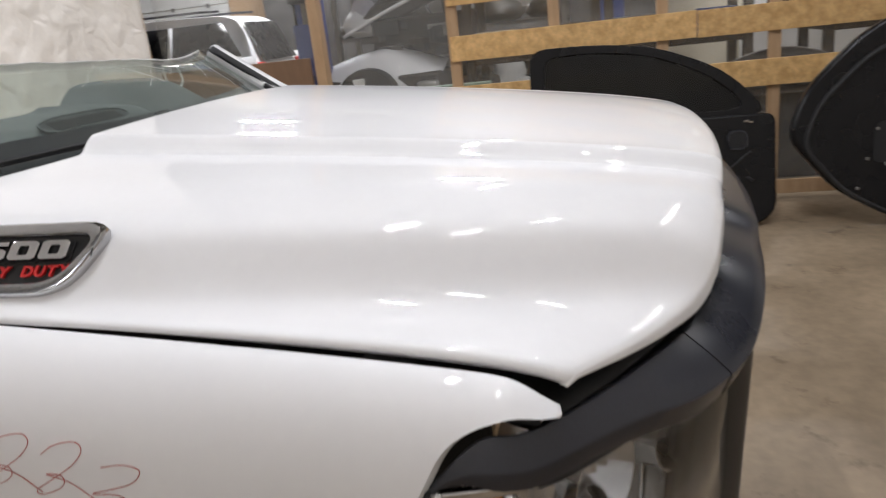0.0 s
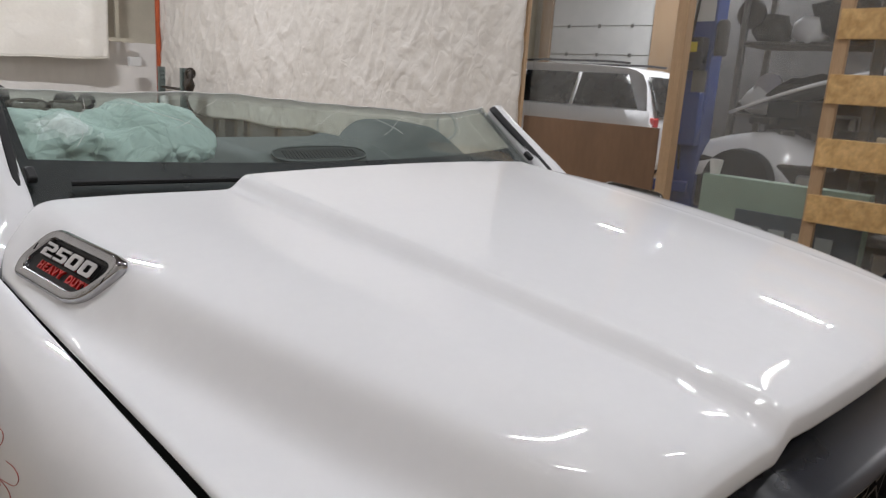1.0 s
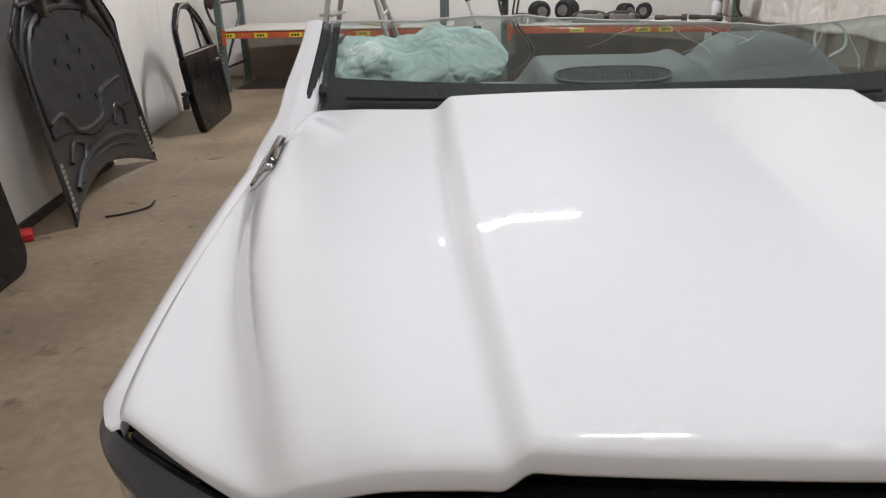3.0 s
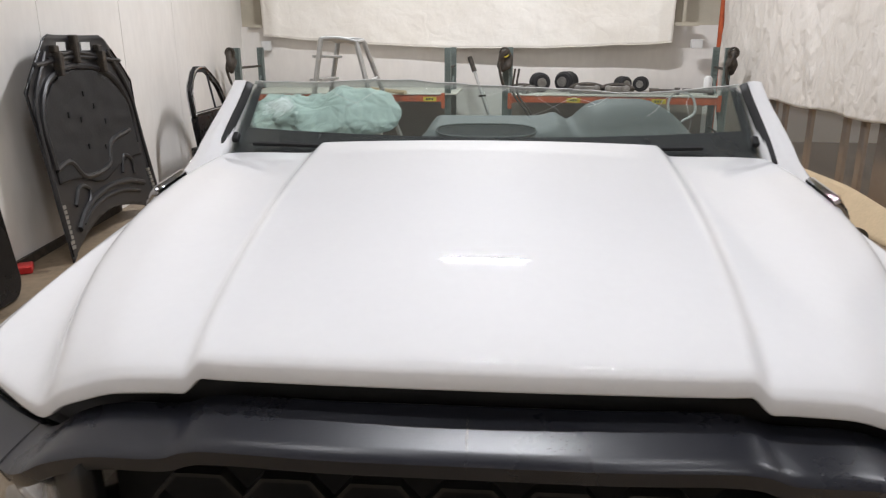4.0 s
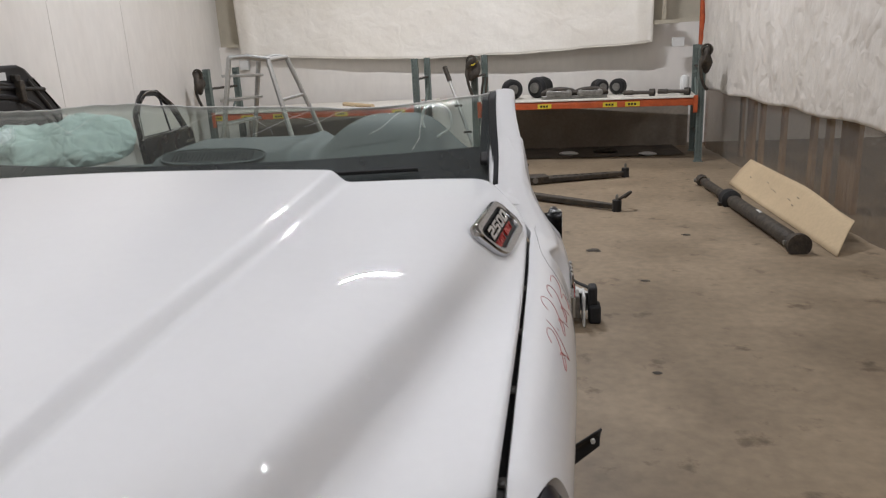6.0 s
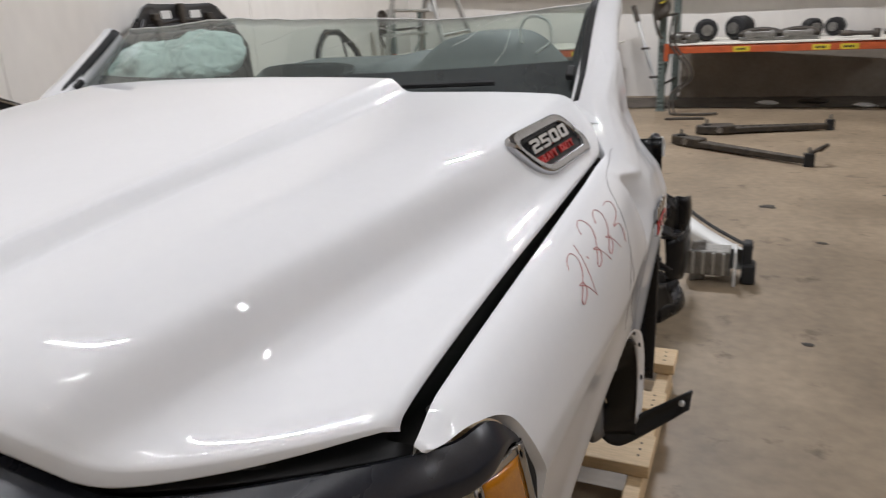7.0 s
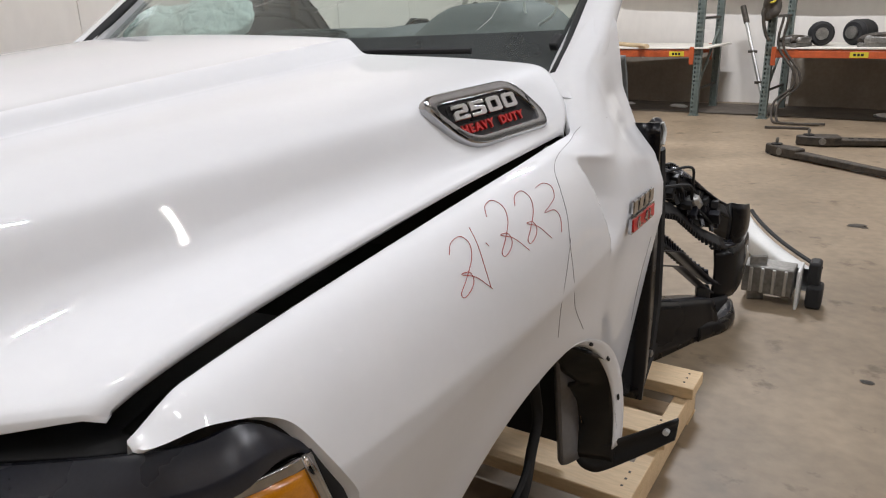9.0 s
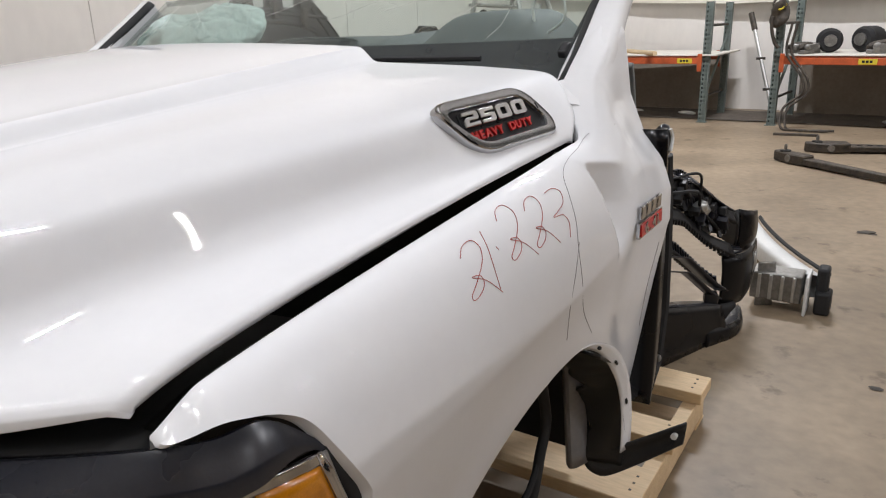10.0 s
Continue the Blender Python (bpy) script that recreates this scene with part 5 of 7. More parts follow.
# green and blue boards standing behind the film
single("green_board", boxes(((4.1, 0.35, 0.42), (0.12, 1.15, 0.84))), GREENISH, "dull green board standing behind the plastic film", "board", bevel=0.004)
sign = thing("blue_sign", "dark blue sign board with pale lettering bars", "sign", (4.03, 0.05, 0.1))
part("board", boxes(((4.02, 0.20, 0.42), (0.02, 0.85, 0.40)), ((4.02, 0.20, 0.11), (0.02, 0.6, 0.22))), TEAL, sign, bevel=0.004)
for k in range(4):
    part("pale_bar", boxes(((4.006, 0.47 - 0.16 * k, 0.45), (0.006, 0.11, 0.13))), DIMPALE, sign, bevel=0.002)

# sectional door of the next bay
door = thing("sectional_door", "white sectional garage door", "garage door", (10.6, 6.4, 0))
for k in range(6):
    part("section", boxes(((10.6, 6.4, 0.27 + 0.52 * k), (0.05, 2.2, 0.505))), PALE, door, bevel=0.006)
for y, w in ((4.86, 0.84), (7.64, 0.24)):
    part("jamb", boxes(((10.6, y, 1.6), (0.12, w, 3.2))), STUD, door)
for k in range(5):
    for y in (5.7, 6.4, 7.1):
        part("hinge", boxes(((10.565, y, 0.53 + 0.52 * k), (0.02, 0.05, 0.07))), STEEL, door)
wall("wall_dark", (9.95, 4.35), (9.95, -1.9), 0, 3.6, -0.06, DARKWALL, "dark sheet wall behind the wrecked car")
wall("wall_mid", (10.67, 9), (10.67, -6), 0, CEILING, -0.1, BEIGE, "beige metal wall of the next bay")

# ---- back wall: pallet racks and what lies on them ----
def upright_frame(x, y, turn, name_group="racks at the back wall"):
    """A slotted rack frame: two posts and braces."""
    ob = thing("rack_upright", "green slotted steel rack upright frame", "rack upright", (x, y, 0), name_group)
    rot = zturn(turn)
    for d in (0, 0.92):
        o = Vector((x, y, 0)) + rot @ Vector((0, d, 0))
        bm = boxes((o + rot @ Vector((-0.033, 0, 0.68)), (0.014, 0.07, 1.36), rot), (o + rot @ Vector((0.033, 0, 0.68)), (0.014, 0.07, 1.36), rot),
                   (o + rot @ Vector((0, 0.033, 0.68)), (0.052, 0.004, 1.36), rot), (o + rot @ Vector((0, -0.033, 0.68)), (0.016, 0.004, 1.36), rot))
        for k in range(27):
            box(bm, o + rot @ Vector((0, -0.033, 0.025 + 0.05 * k)), (0.056, 0.0036, 0.026), rot)
        part("post", bm, GREEN, ob, smooth=0)
        part("foot", boxes((o + Vector((0, 0, 0.004)), (0.11, 0.11, 0.008), rot)), GREEN, ob)
    for z0, z1 in ((0.30, 0.30), (0.30, 0.95), (1.1, 1.1)):
        a, b = Vector((x, y, z0)) + rot @ Vector((0, 0.04, 0)), Vector((x, y, z1)) + rot @ Vector((0, 0.88, 0))
        part("brace", tube(bmesh.new(), [a, b], 0.016, 6), GREEN if z0 != z1 else IRON, ob)
    return ob


def beam(a, b, label_at=()):
    ob = thing("rack_beam", "orange steel rack beam with yellow labels", "rack beam", ((a[0] + b[0]) / 2, (a[1] + b[1]) / 2, 0.69), "rack beams")
    d = Vector((b[0] - a[0], b[1] - a[1], 0))
    ang = math.degrees(math.atan2(d.y, d.x))
    rot = zturn(ang)
    mid = Vector(((a[0] + b[0]) / 2, (a[1] + b[1]) / 2, 0.709))
    part("bar", boxes((mid, (d.length, 0.05, 0.072), rot), (mid + Vector((0, 0, 0.043)) + rot @ Vector((0, 0.01, 0)), (d.length, 0.03, 0.016), rot)), ORANGE, ob, bevel=0.004)
    for s in (-1, 1):
        part("end_plate", boxes((mid + rot @ Vector((s * (d.length / 2 - 0.02), -0.03, -0.02)), (0.05, 0.012, 0.2), rot)), ORANGE, ob, bevel=0.003)
    for q in label_at:
        lab = part("yellow_label", boxes((mid + rot @ Vector(((q - 0.5) * d.length, -0.0272, 0)), (0.17, 0.003, 0.055), rot)), YELLOW, ob)
        for k in range(3):
            part("text_bar", boxes((mid + rot @ Vector(((q - 0.5) * d.length - 0.04 + 0.035 * k, -0.0295, 0.0)), (0.025, 0.002, 0.025), rot)), SHADOW, lab)


UP_L, UP_A, UP_B, UP_R = (-3.50, 7.50), (-0.66, 7.46), (0.10, 7.45), (2.80, 7.10)
for (ux, uy), ang in ((UP_L, -1), (UP_A, -1), (UP_B, -4), (UP_R, -7)):
    upright_frame(ux, uy, ang)
beam((UP_L[0] + 0.04, 7.45), (UP_A[0] - 0.04, 7.42), (0.03, 0.18, 0.34, 0.65, 0.93))
beam((UP_B[0] + 0.04, 7.41), (UP_R[0] - 0.04, 7.08), (0.32, 0.62, 0.72))
beam((UP_L[0] + 0.04, 8.37), (UP_A[0] - 0.04, 8.35))
beam((UP_B[0] + 0.10, 8.35), (UP_R[0] + 0.02, 8.0))


def deck(a, b, name="shelf_deck"):
    d = Vector((b[0] - a[0], b[1] - a[1], 0))
    rot = zturn(math.degrees(math.atan2(d.y, d.x)))
    mid = Vector(((a[0] + b[0]) / 2, (a[1] + b[1]) / 2, 0.772)) + rot @ Vector((0, 0.59, 0))
    return single(name, boxes((mid, (d.length, 1.24, 0.018), rot)), DECK, "white board deck of the rack", "shelf deck", "rack decks", bevel=0.003)


deck((UP_L[0] + 0.05, 7.45), (UP_A[0] + 0.12, 7.42))
deck((UP_B[0] + 0.05, 7.41), (UP_R[0] - 0.05, 7.08))
# uneven strip, darker than the concrete, along the floor below the decks
bm = bmesh.new()
sheet(bm, lambda u, v: Vector((lerp(-3.45, 2.75, u), lerp(7.7, 8.68, v) - 0.1 * u, 0.012 + 0.012 * noise.noise(Vector((u * 30, v * 8, 3))))), 60, 8)
single("dark_rubbish_strip", bm, DARK_STRIP, "uneven dark brown strip on the floor under the racks", "dirt", kind="stuff")
for x, y, r in ((-2.2, 8.0, 0.10), (-1.7, 8.2, 0.07), (1.3, 7.9, 0.09), (1.8, 8.0, 0.12), (2.3, 7.7, 0.08), (-1.0, 8.1, 0.08)):
    bm = bmesh.new()
    bmesh.ops.create_icosphere(bm, subdivisions=2, radius=r)
    for v in bm.verts:
        v.co = Vector((v.co.x * 1.5, v.co.y, v.co.z * 0.3)) + v.co * 0.3 * noise.noise(v.co * 14)
    bm.transform(Matrix.Translation((x, y, r * 0.3)))
    single("crumpled_film", bm, PALE if r < 0.1 else IRON, "crumpled scrap of packing film under the rack", "scrap", "scraps under the racks")
single("bucket", lathe(bmesh.new(), [(0.10, 0), (0.13, 0.30), (0.138, 0.30), (0.138, 0.32), (0.12, 0.32), (0.095, 0.02)], Matrix.Translation((-2.40, 7.62, 0)), 20), PALE, "grey-white plastic bucket under the rack", "bucket")


def hub(x, y, z, r=0.09, yaw=0, material=IRON):
    m = Matrix.Translation((x, y, z + r)) @ Matrix.Rotation(radians(yaw), 4, "Z") @ Matrix.Rotation(radians(90), 4, "X")
    ob = thing("air_spring", "dark ribbed rubber spring with a metal end", "spring", (x, y, z), "springs on the rack")
    part("bellows", lathe(bmesh.new(), [(r * 0.5, -r * 1.1), (r * 0.9, -r * 1.0), (r, -r * 0.6), (r * 0.92, -r * 0.4), (r, -r * 0.1), (r * 0.92, r * 0.2), (r, r * 0.6), (r * 0.8, r * 0.9)], m, 22), RUBBER, ob)
    part("end_cap", lathe(bmesh.new(), [(r * 0.2, r * 0.9), (r * 0.5, r * 0.95), (r * 0.48, r * 1.1), (r * 0.15, r * 1.1)], m, 16), STEEL, ob)
    return ob


def caliper(x, y, z, yaw, size=0.2):
    ob = thing("brake_caliper", "grimy brake caliper with bracket on the rack", "brake caliper", (x, y, z), "calipers on the rack")
    rot = zturn(yaw)
    o = Vector((x, y, z))
    bm = bmesh.new()
    tube(bm, [o + rot @ Vector((size * math.cos(a), size * 0.35 * math.sin(a), 0.05 + size * 0.28 * math.sin(a))) for a in [k * math.pi / 8 for k in range(9)]], size * 0.20, 8)
    part("body", bm, IRON, ob)
    part("bracket", boxes((o + Vector((0, 0, 0.02)), (size * 2.2, size * 0.5, 0.04), rot), (o + rot @ Vector((0, -size * 0.3, 0.07)), (size * 1.4, 0.03, 0.06), rot)), STEEL, ob, bevel=0.006)
    for s in (-0.6, 0.6):
        part("piston", lathe(bmesh.new(), [(size * 0.2, -0.04), (size * 0.22, 0.03), (size * 0.12, 0.04)], Matrix.Translation(o + rot @ Vector((size * s, -size * 0.2, 0.07))) @ Matrix.Rotation(radians(90), 4, "X"), 12), STEEL, ob)
    return ob


SHELF = 0.782
hub(0.56, 7.74, SHELF, 0.128, 10)
hub(0.92, 7.84, SHELF, 0.135, -30)
hub(1.70, 7.95, SHELF, 0.10, 20)
hub(1.93, 7.92, SHELF, 0.10, -20)
caliper(0.40, 7.50, SHELF, 65, 0.14)
caliper(0.33, 7.62, SHELF, 15, 0.15)
caliper(1.16, 7.46, SHELF, -6, 0.20)
caliper(1.54, 7.42, SHELF, -6, 0.19)
for x0, y0, x1, y1 in ((1.95, 7.42, 2.30, 7.28), (2.36, 7.40, 2.70, 7.22)):
    ob = thing("axle_stub", "short dark steel axle shaft on the rack", "axle shaft", (x0, y0, SHELF), "axle stubs")
    a, b = Vector((x0, y0, SHELF + 0.045)), Vector((x1, y1, SHELF + 0.045))
    part("shaft", tube(bmesh.new(), [a, lerp(a, b, 0.3), lerp(a, b, 0.32), b], [0.03, 0.03, 0.022, 0.022], 10), IRON, ob)
    part("flange", tube(bmesh.new(), [lerp(a, b, 0.84), b], 0.045, 12), IRON, ob)
# parts hung on the uprights
for x, y, lab in ((0.08, 7.38, "dark tangle of cables and a pulley on the rack upright"), (2.82, 7.03, "dark steering knuckle hung on the rack upright"), (-3.50, 7.30, "dark exhaust part hung on the rack upright")):
    ob = thing("hung_part", lab, "car part", (x, y, 1.05), "parts hung on the racks")
    bm = bmesh.new()
    bmesh.ops.create_icosphere(bm, subdivisions=3, radius=0.085)
    for v in bm.verts:
        v.co = Vector((v.co.x * 0.8, v.co.y * 0.7, v.co.z * 1.6)) + v.co * 0.9 * noise.noise(v.co * 11 + Vector((x, y, 0)))
    bm.transform(Matrix.Translation((x, y - 0.03, 1.20)))
    part("casting", bm, IRON, ob, smooth=50)
    part("rod", tube(bmesh.new(), smooth_path([(x, y - 0.03, 1.28), (x - 0.06, y - 0.05, 1.12), (x - 0.02, y - 0.04, 0.92), (x + 0.03, y - 0.03, 0.85)]), 0.018, 8), IRON, ob)
    part("ring", tube(bmesh.new(), [(x + 0.06 * math.cos(a), y - 0.06, 1.30 + 0.06 * math.sin(a)) for a in [k * math.tau / 16 for k in range(17)]], 0.012, 6), IRON, ob)
single("yellow_strap", tube(bmesh.new(), smooth_path([(0.04, 7.33, 1.30), (0.09, 7.31, 1.25), (0.14, 7.33, 1.29), (0.10, 7.34, 1.33)]), 0.014, 6), YELLOW, "yellow strap tied on the rack upright", "strap")
# bent stabiliser bars leaning on the rack
for k, (dx, m) in enumerate(((0.0, IRON), (0.05, IRON))):
    pts = smooth_path([(0.22 + dx, 7.36, 1.10), (0.20 + dx, 7.33, 0.80), (0.38 + dx, 7.28, 0.55), (0.40 + dx, 7.26, 0.38), (0.24 + dx, 7.22, 0.22), (0.25 + dx, 7.12, 0.03), (0.40 + dx, 7.02, 0.02), (0.72 + dx, 7.02 + 0.06 * k, 0.02)])
    single("stabiliser_bar", tube(bmesh.new(), pts, 0.013, 8), m, "bent steel stabiliser bar leaning on the rack", "stabiliser bar", "stabiliser bars")
rod = thing("steering_rod", "long pale steering rod leaning on the wall between the racks", "rod", (-0.1, 8.0, 0))
part("rod", tube(bmesh.new(), [(-0.42, 8.55, 1.22), (0.02, 8.1, 0.03)], 0.022, 8), ALU, rod)
part("grip", tube(bmesh.new(), [(-0.42, 8.55, 1.22), (-0.345, 8.475, 1.02)], 0.034, 8), IRON, rod)
for q in (0.45, 0.75):
    part("clamp", boxes((lerp(Vector((-0.42, 8.55, 1.22)), Vector((0.02, 8.1, 0.03)), q), (0.10, 0.05, 0.03), zturn(20))), IRON, rod)
single("plastic_pipe", tube(bmesh.new(), [(-1.75, 7.9, 0.80), (-1.20, 7.25, 0.80)], [0.03, 0.028], 10), CARD, "cardboard tube jutting from the rack", "tube")
single("red_pipe", tube(bmesh.new(), [(3.05, 8.40, 0.0), (3.05, 8.40, 4.2)], 0.035, 10), ORANGE, "red steel pipe in the room corner", "pipe", kind="structure")
single("switch_box", boxes(((2.78, 8.555, 1.40), (0.16, 0.08, 0.12))), PALE, "grey electric box on the back wall", "switch box", bevel=0.006)
single("socket_box", boxes(((-3.55, 8.935, 1.38), (0.14, 0.08, 0.14))), PALE, "grey electric box on the back wall", "switch box", bevel=0.006)
single("white_canister", lathe(bmesh.new(), [(0.05, 0), (0.055, 0.02), (0.055, 0.2), (0.03, 0.23)], Matrix.Translation((2.66, 7.35, SHELF)), 14), PALE, "white plastic canister on the rack", "canister")


# ---- left side: ladder, black hood, car doors ----
def ladder():
    ob = thing("platform_ladder", "aluminium platform ladder with flat steps", "ladder", (-1.3, 3.5, 0))
    A1, A2 = (Vector((-1.31, 3.31, 1.455)), Vector((-1.50, 3.10, 0.08))), (Vector((-1.30, 3.85, 1.44)), Vector((-1.58, 3.95, 0.08)))
    B1, B2 = (Vector((-1.07, 3.45, 1.43)), Vector((-0.72, 3.30, 0.08))), (Vector((-1.12, 3.99, 1.445)), Vector((-0.62, 4.10, 0.08)))
    for a, b in (A1, A2, B1, B2):
        part("rail", tube(bmesh.new(), [a, b], 0.020, 8), ALU, ob)
        m = Matrix.Translation((b.x, b.y, 0.04)) @ Matrix.Rotation(radians(90), 4, "Y")
        part("castor", lathe(bmesh.new(), [(0.012, -0.016), (0.04, -0.014), (0.04, 0.014), (0.012, 0.016)], m, 14), RUBBER, ob)
        part("castor_fork", tube(bmesh.new(), [b, (b.x, b.y, 0.04)], 0.012, 6), STEEL, ob)
    part("hand_rail", tube(bmesh.new(), smooth_path([A1[0], lerp(A1[0], B1[0], 0.5) + Vector((0, 0, 0.015)), B1[0]]), 0.018, 8), ALU, ob)
    part("hand_rail", tube(bmesh.new(), smooth_path([A1[0], lerp(A1[0], A2[0], 0.5) + Vector((0, 0, 0.012)), A2[0], lerp(A2[0], B2[0], 0.5) + Vector((0, 0, 0.012)), B2[0]]), 0.018, 8), ALU, ob)
    part("hand_rail", tube(bmesh.new(), [B1[0], B2[0]], 0.018, 8), ALU, ob)
    for k in range(7):
        q = 0.09 + 0.125 * k
        p, r = lerp(*A1, q), lerp(*A2, q)
        d = (r - p).normalized()
        rot = Matrix((d, Vector((-d.y, d.x, 0)), Vector((0, 0, 1)))).transposed()
        part("step", boxes(((p + r) / 2, ((r - p).length, 0.10, 0.02), rot)), ALU, ob, bevel=0.003)
    for q in (0.22, 0.62):
        part("cross_bar", tube(bmesh.new(), [lerp(*B1, q), lerp(*B2, q)], 0.013, 6), ALU, ob)
    for q in (0.6, 0.92):
        part("side_bar", tube(bmesh.new(), [lerp(*A1, q), lerp(*B1, q)], 0.013, 6), ALU, ob)
        part("side_bar", tube(bmesh.new(), [lerp(*A2, q), lerp(*B2, q)], 0.013, 6), ALU, ob)


ladder()


def black_hood():
    """A bonnet on its front edge, leaning with its ribbed inner face to the room."""
    foot_a, foot_b = Vector((-2.82, 2.24, 0.0)), Vector((-2.99, 3.90, 0.0))
    u = (foot_b - foot_a).normalized()
    W = (foot_b - foot_a).length
    top = Vector((-3.07, 3.05, 1.47))
    v = (top - (foot_a + foot_b) / 2 - Vector((0, 0, 0))).normalized()
    v = (v - u * v.dot(u)).normalized()
    n = u.cross(v).normalized()
    if n.x < 0:
        n = -n
    Hh = 1.50
    ob = thing("loose_black_hood", "loose black car hood leaning on the wall, ribbed inner side out", "car hood", (-2.95, 3.05, 0))
    half = [(0.0, 0.20), (0.30, 0.17), (0.58, 0.09), (0.83, 0.0), (0.815, 0.20), (0.80, 0.62), (0.815, 0.95), (0.835, 1.14), (0.47, Hh - 0.03), (0.39, Hh)]
    line = half + [(-a, b) for a, b in half[::-1]][:-1]
    line = [(a + W / 2, b) for a, b in line]
    # curved skin
    bm = bmesh.new()

    def edge(t):
        for (a, b), (c, d) in zip(half[3:], half[4:]):
            if b <= t <= d:
                return lerp(a, c, (t - b) / max(1e-6, d - b))
        return 0.39

    def skin(q, t):
        b = lerp(0.0, Hh, t)
        w = edge(b)
        a = (2 * q - 1) * w
        low = 0.20 * (1 - (abs(a) / 0.83) ** 1.6) if b < 0.21 else 0
        return foot_a + u * (W / 2 + a) + v * max(b, low) - n * (0.05 * (1 - (2 * q - 1) ** 2) + 0.02 * math.sin(t * 3.1))

    sheet(bm, skin, 40, 50)
    part("outer_skin", bm, HOODGREY, ob, thick=0.01)
    # inner frame: raised ribs on the inner face

    def on(a, b, lift=0.012):
        q = (a / max(0.05, edge(min(b, Hh))) + 1) / 2
        return skin(min(1, max(0, q)), b / Hh) + n * lift

    bm = bmesh.new()
    sheet(bm, lambda q, t: on(lerp(-0.70, 0.70, q) * (1 - 0.06 * t), lerp(0.52, 1.30, t) + (0.0 if t > 0.5 else -0.10 * math.exp(-((q - 0.5) / 0.2) ** 2) * (1 - 2 * t)), 0.010 + 0.006 * noise.noise(Vector((q * 8, t * 8, 1)))), 70, 56)
    for f in list(bm.faces):
        c = f.calc_center_median() - foot_a
        a, b = c.dot(u) - W / 2, c.dot(v)
        if (a / 0.70) ** 2 + (max(0, b - 0.82) / 0.44) ** 2 > 1:
            bm.faces.remove(f)
    part("insulation_mat", bm, FELT, ob, "dark felt insulation mat", thick=0.012)
    rib = [
        [(-0.58, 0.62), (-0.58, 0.95), (-0.40, 1.20), (0.0, 1.28), (0.40, 1.20), (0.58, 0.95), (0.58, 0.62)],
        [(-0.58, 0.62), (-0.38, 0.64), (-0.22, 0.50), (0.12, 0.52), (0.22, 0.68), (0.50, 0.74)],
        [(-0.50, 0.18), (-0.30, 0.30), (0.0, 0.36), (0.30, 0.35), (0.52, 0.28)],
        [(-0.46, 0.34), (-0.34, 0.45), (-0.22, 0.40), (-0.30, 0.28)],
        [(0.28, 0.42), (0.34, 0.55), (0.44, 0.50), (0.44, 0.38)],
        [(-0.68, 0.15), (-0.66, 0.6), (-0.62, 1.05), (-0.40, 1.38)],
        [(0.68, 0.15), (0.66, 0.6), (0.62, 1.05), (0.40, 1.38)],
        [(-0.36, 1.33), (0.0, 1.38), (0.36, 1.33)],
    ]
    rib += [[(-0.58, 1.30), (0.0, 1.345), (0.58, 1.30)], [(-0.42, 0.20), (-0.24, 0.27), (0.0, 0.30), (0.24, 0.29), (0.44, 0.23)]]
    for i, row in enumerate(rib):
        pts = smooth_path([on(a * 1.2, b, 0.014) for a, b in row], 5)
        part("rib", tube(bmesh.new(), pts, 0.024 if i < 3 else 0.017, 8), HOODGREY, ob)
    for s in (-1, 1):
        bm = bmesh.new()
        for k in range(9):
            box(bm, on(s * (0.785 - 0.004 * k), 0.10 + 0.034 * k, 0.016), (0.012, 0.040, 0.024))
        part("edge_strip", bm, ALU, ob, "pale perforated edge strip")
        part("hinge", boxes((on(s * 0.34, 1.30, 0.05), (0.06, 0.05, 0.16)), (on(s * 0.34, 1.40, 0.03), (0.05, 0.06, 0.05))), IRON, ob, bevel=0.008)
        part("edge_flange", tube(bmesh.new(), [on(s * edge(b) * 0.985, b, 0.006) for b in [0.04 + 0.09 * k for k in range(16)]], 0.011, 6), GLOSS, ob)
    part("latch", boxes((on(0.0, 1.40, 0.03), (0.06, 0.05, 0.2))), IRON, ob, bevel=0.01)
    for a in (-0.18, 0.2):
        part("paper_label", boxes((on(a, 1.42, 0.012), (0.012, 0.12, 0.06))), PALE, ob)
    for a, b in ((-0.3, 0.95), (-0.12, 0.9), (0.12, 0.98), (0.25, 0.85), (0.0, 1.08), (-0.1, 0.7), (0.16, 0.66)):
        part("clip", boxes((on(a, b, 0.026), (0.012, 0.022, 0.04))), SHADOW, ob, bevel=0.003)
    single("floor_cable", tube(bmesh.new(), smooth_path([(-2.72, 2.42, 0.008), (-2.62, 2.48, 0.008), (-2.52, 2.60, 0.01), (-2.50, 2.68, 0.03)]), 0.007, 6), RUBBER, "short black cable on the floor", "cable")


black_hood()


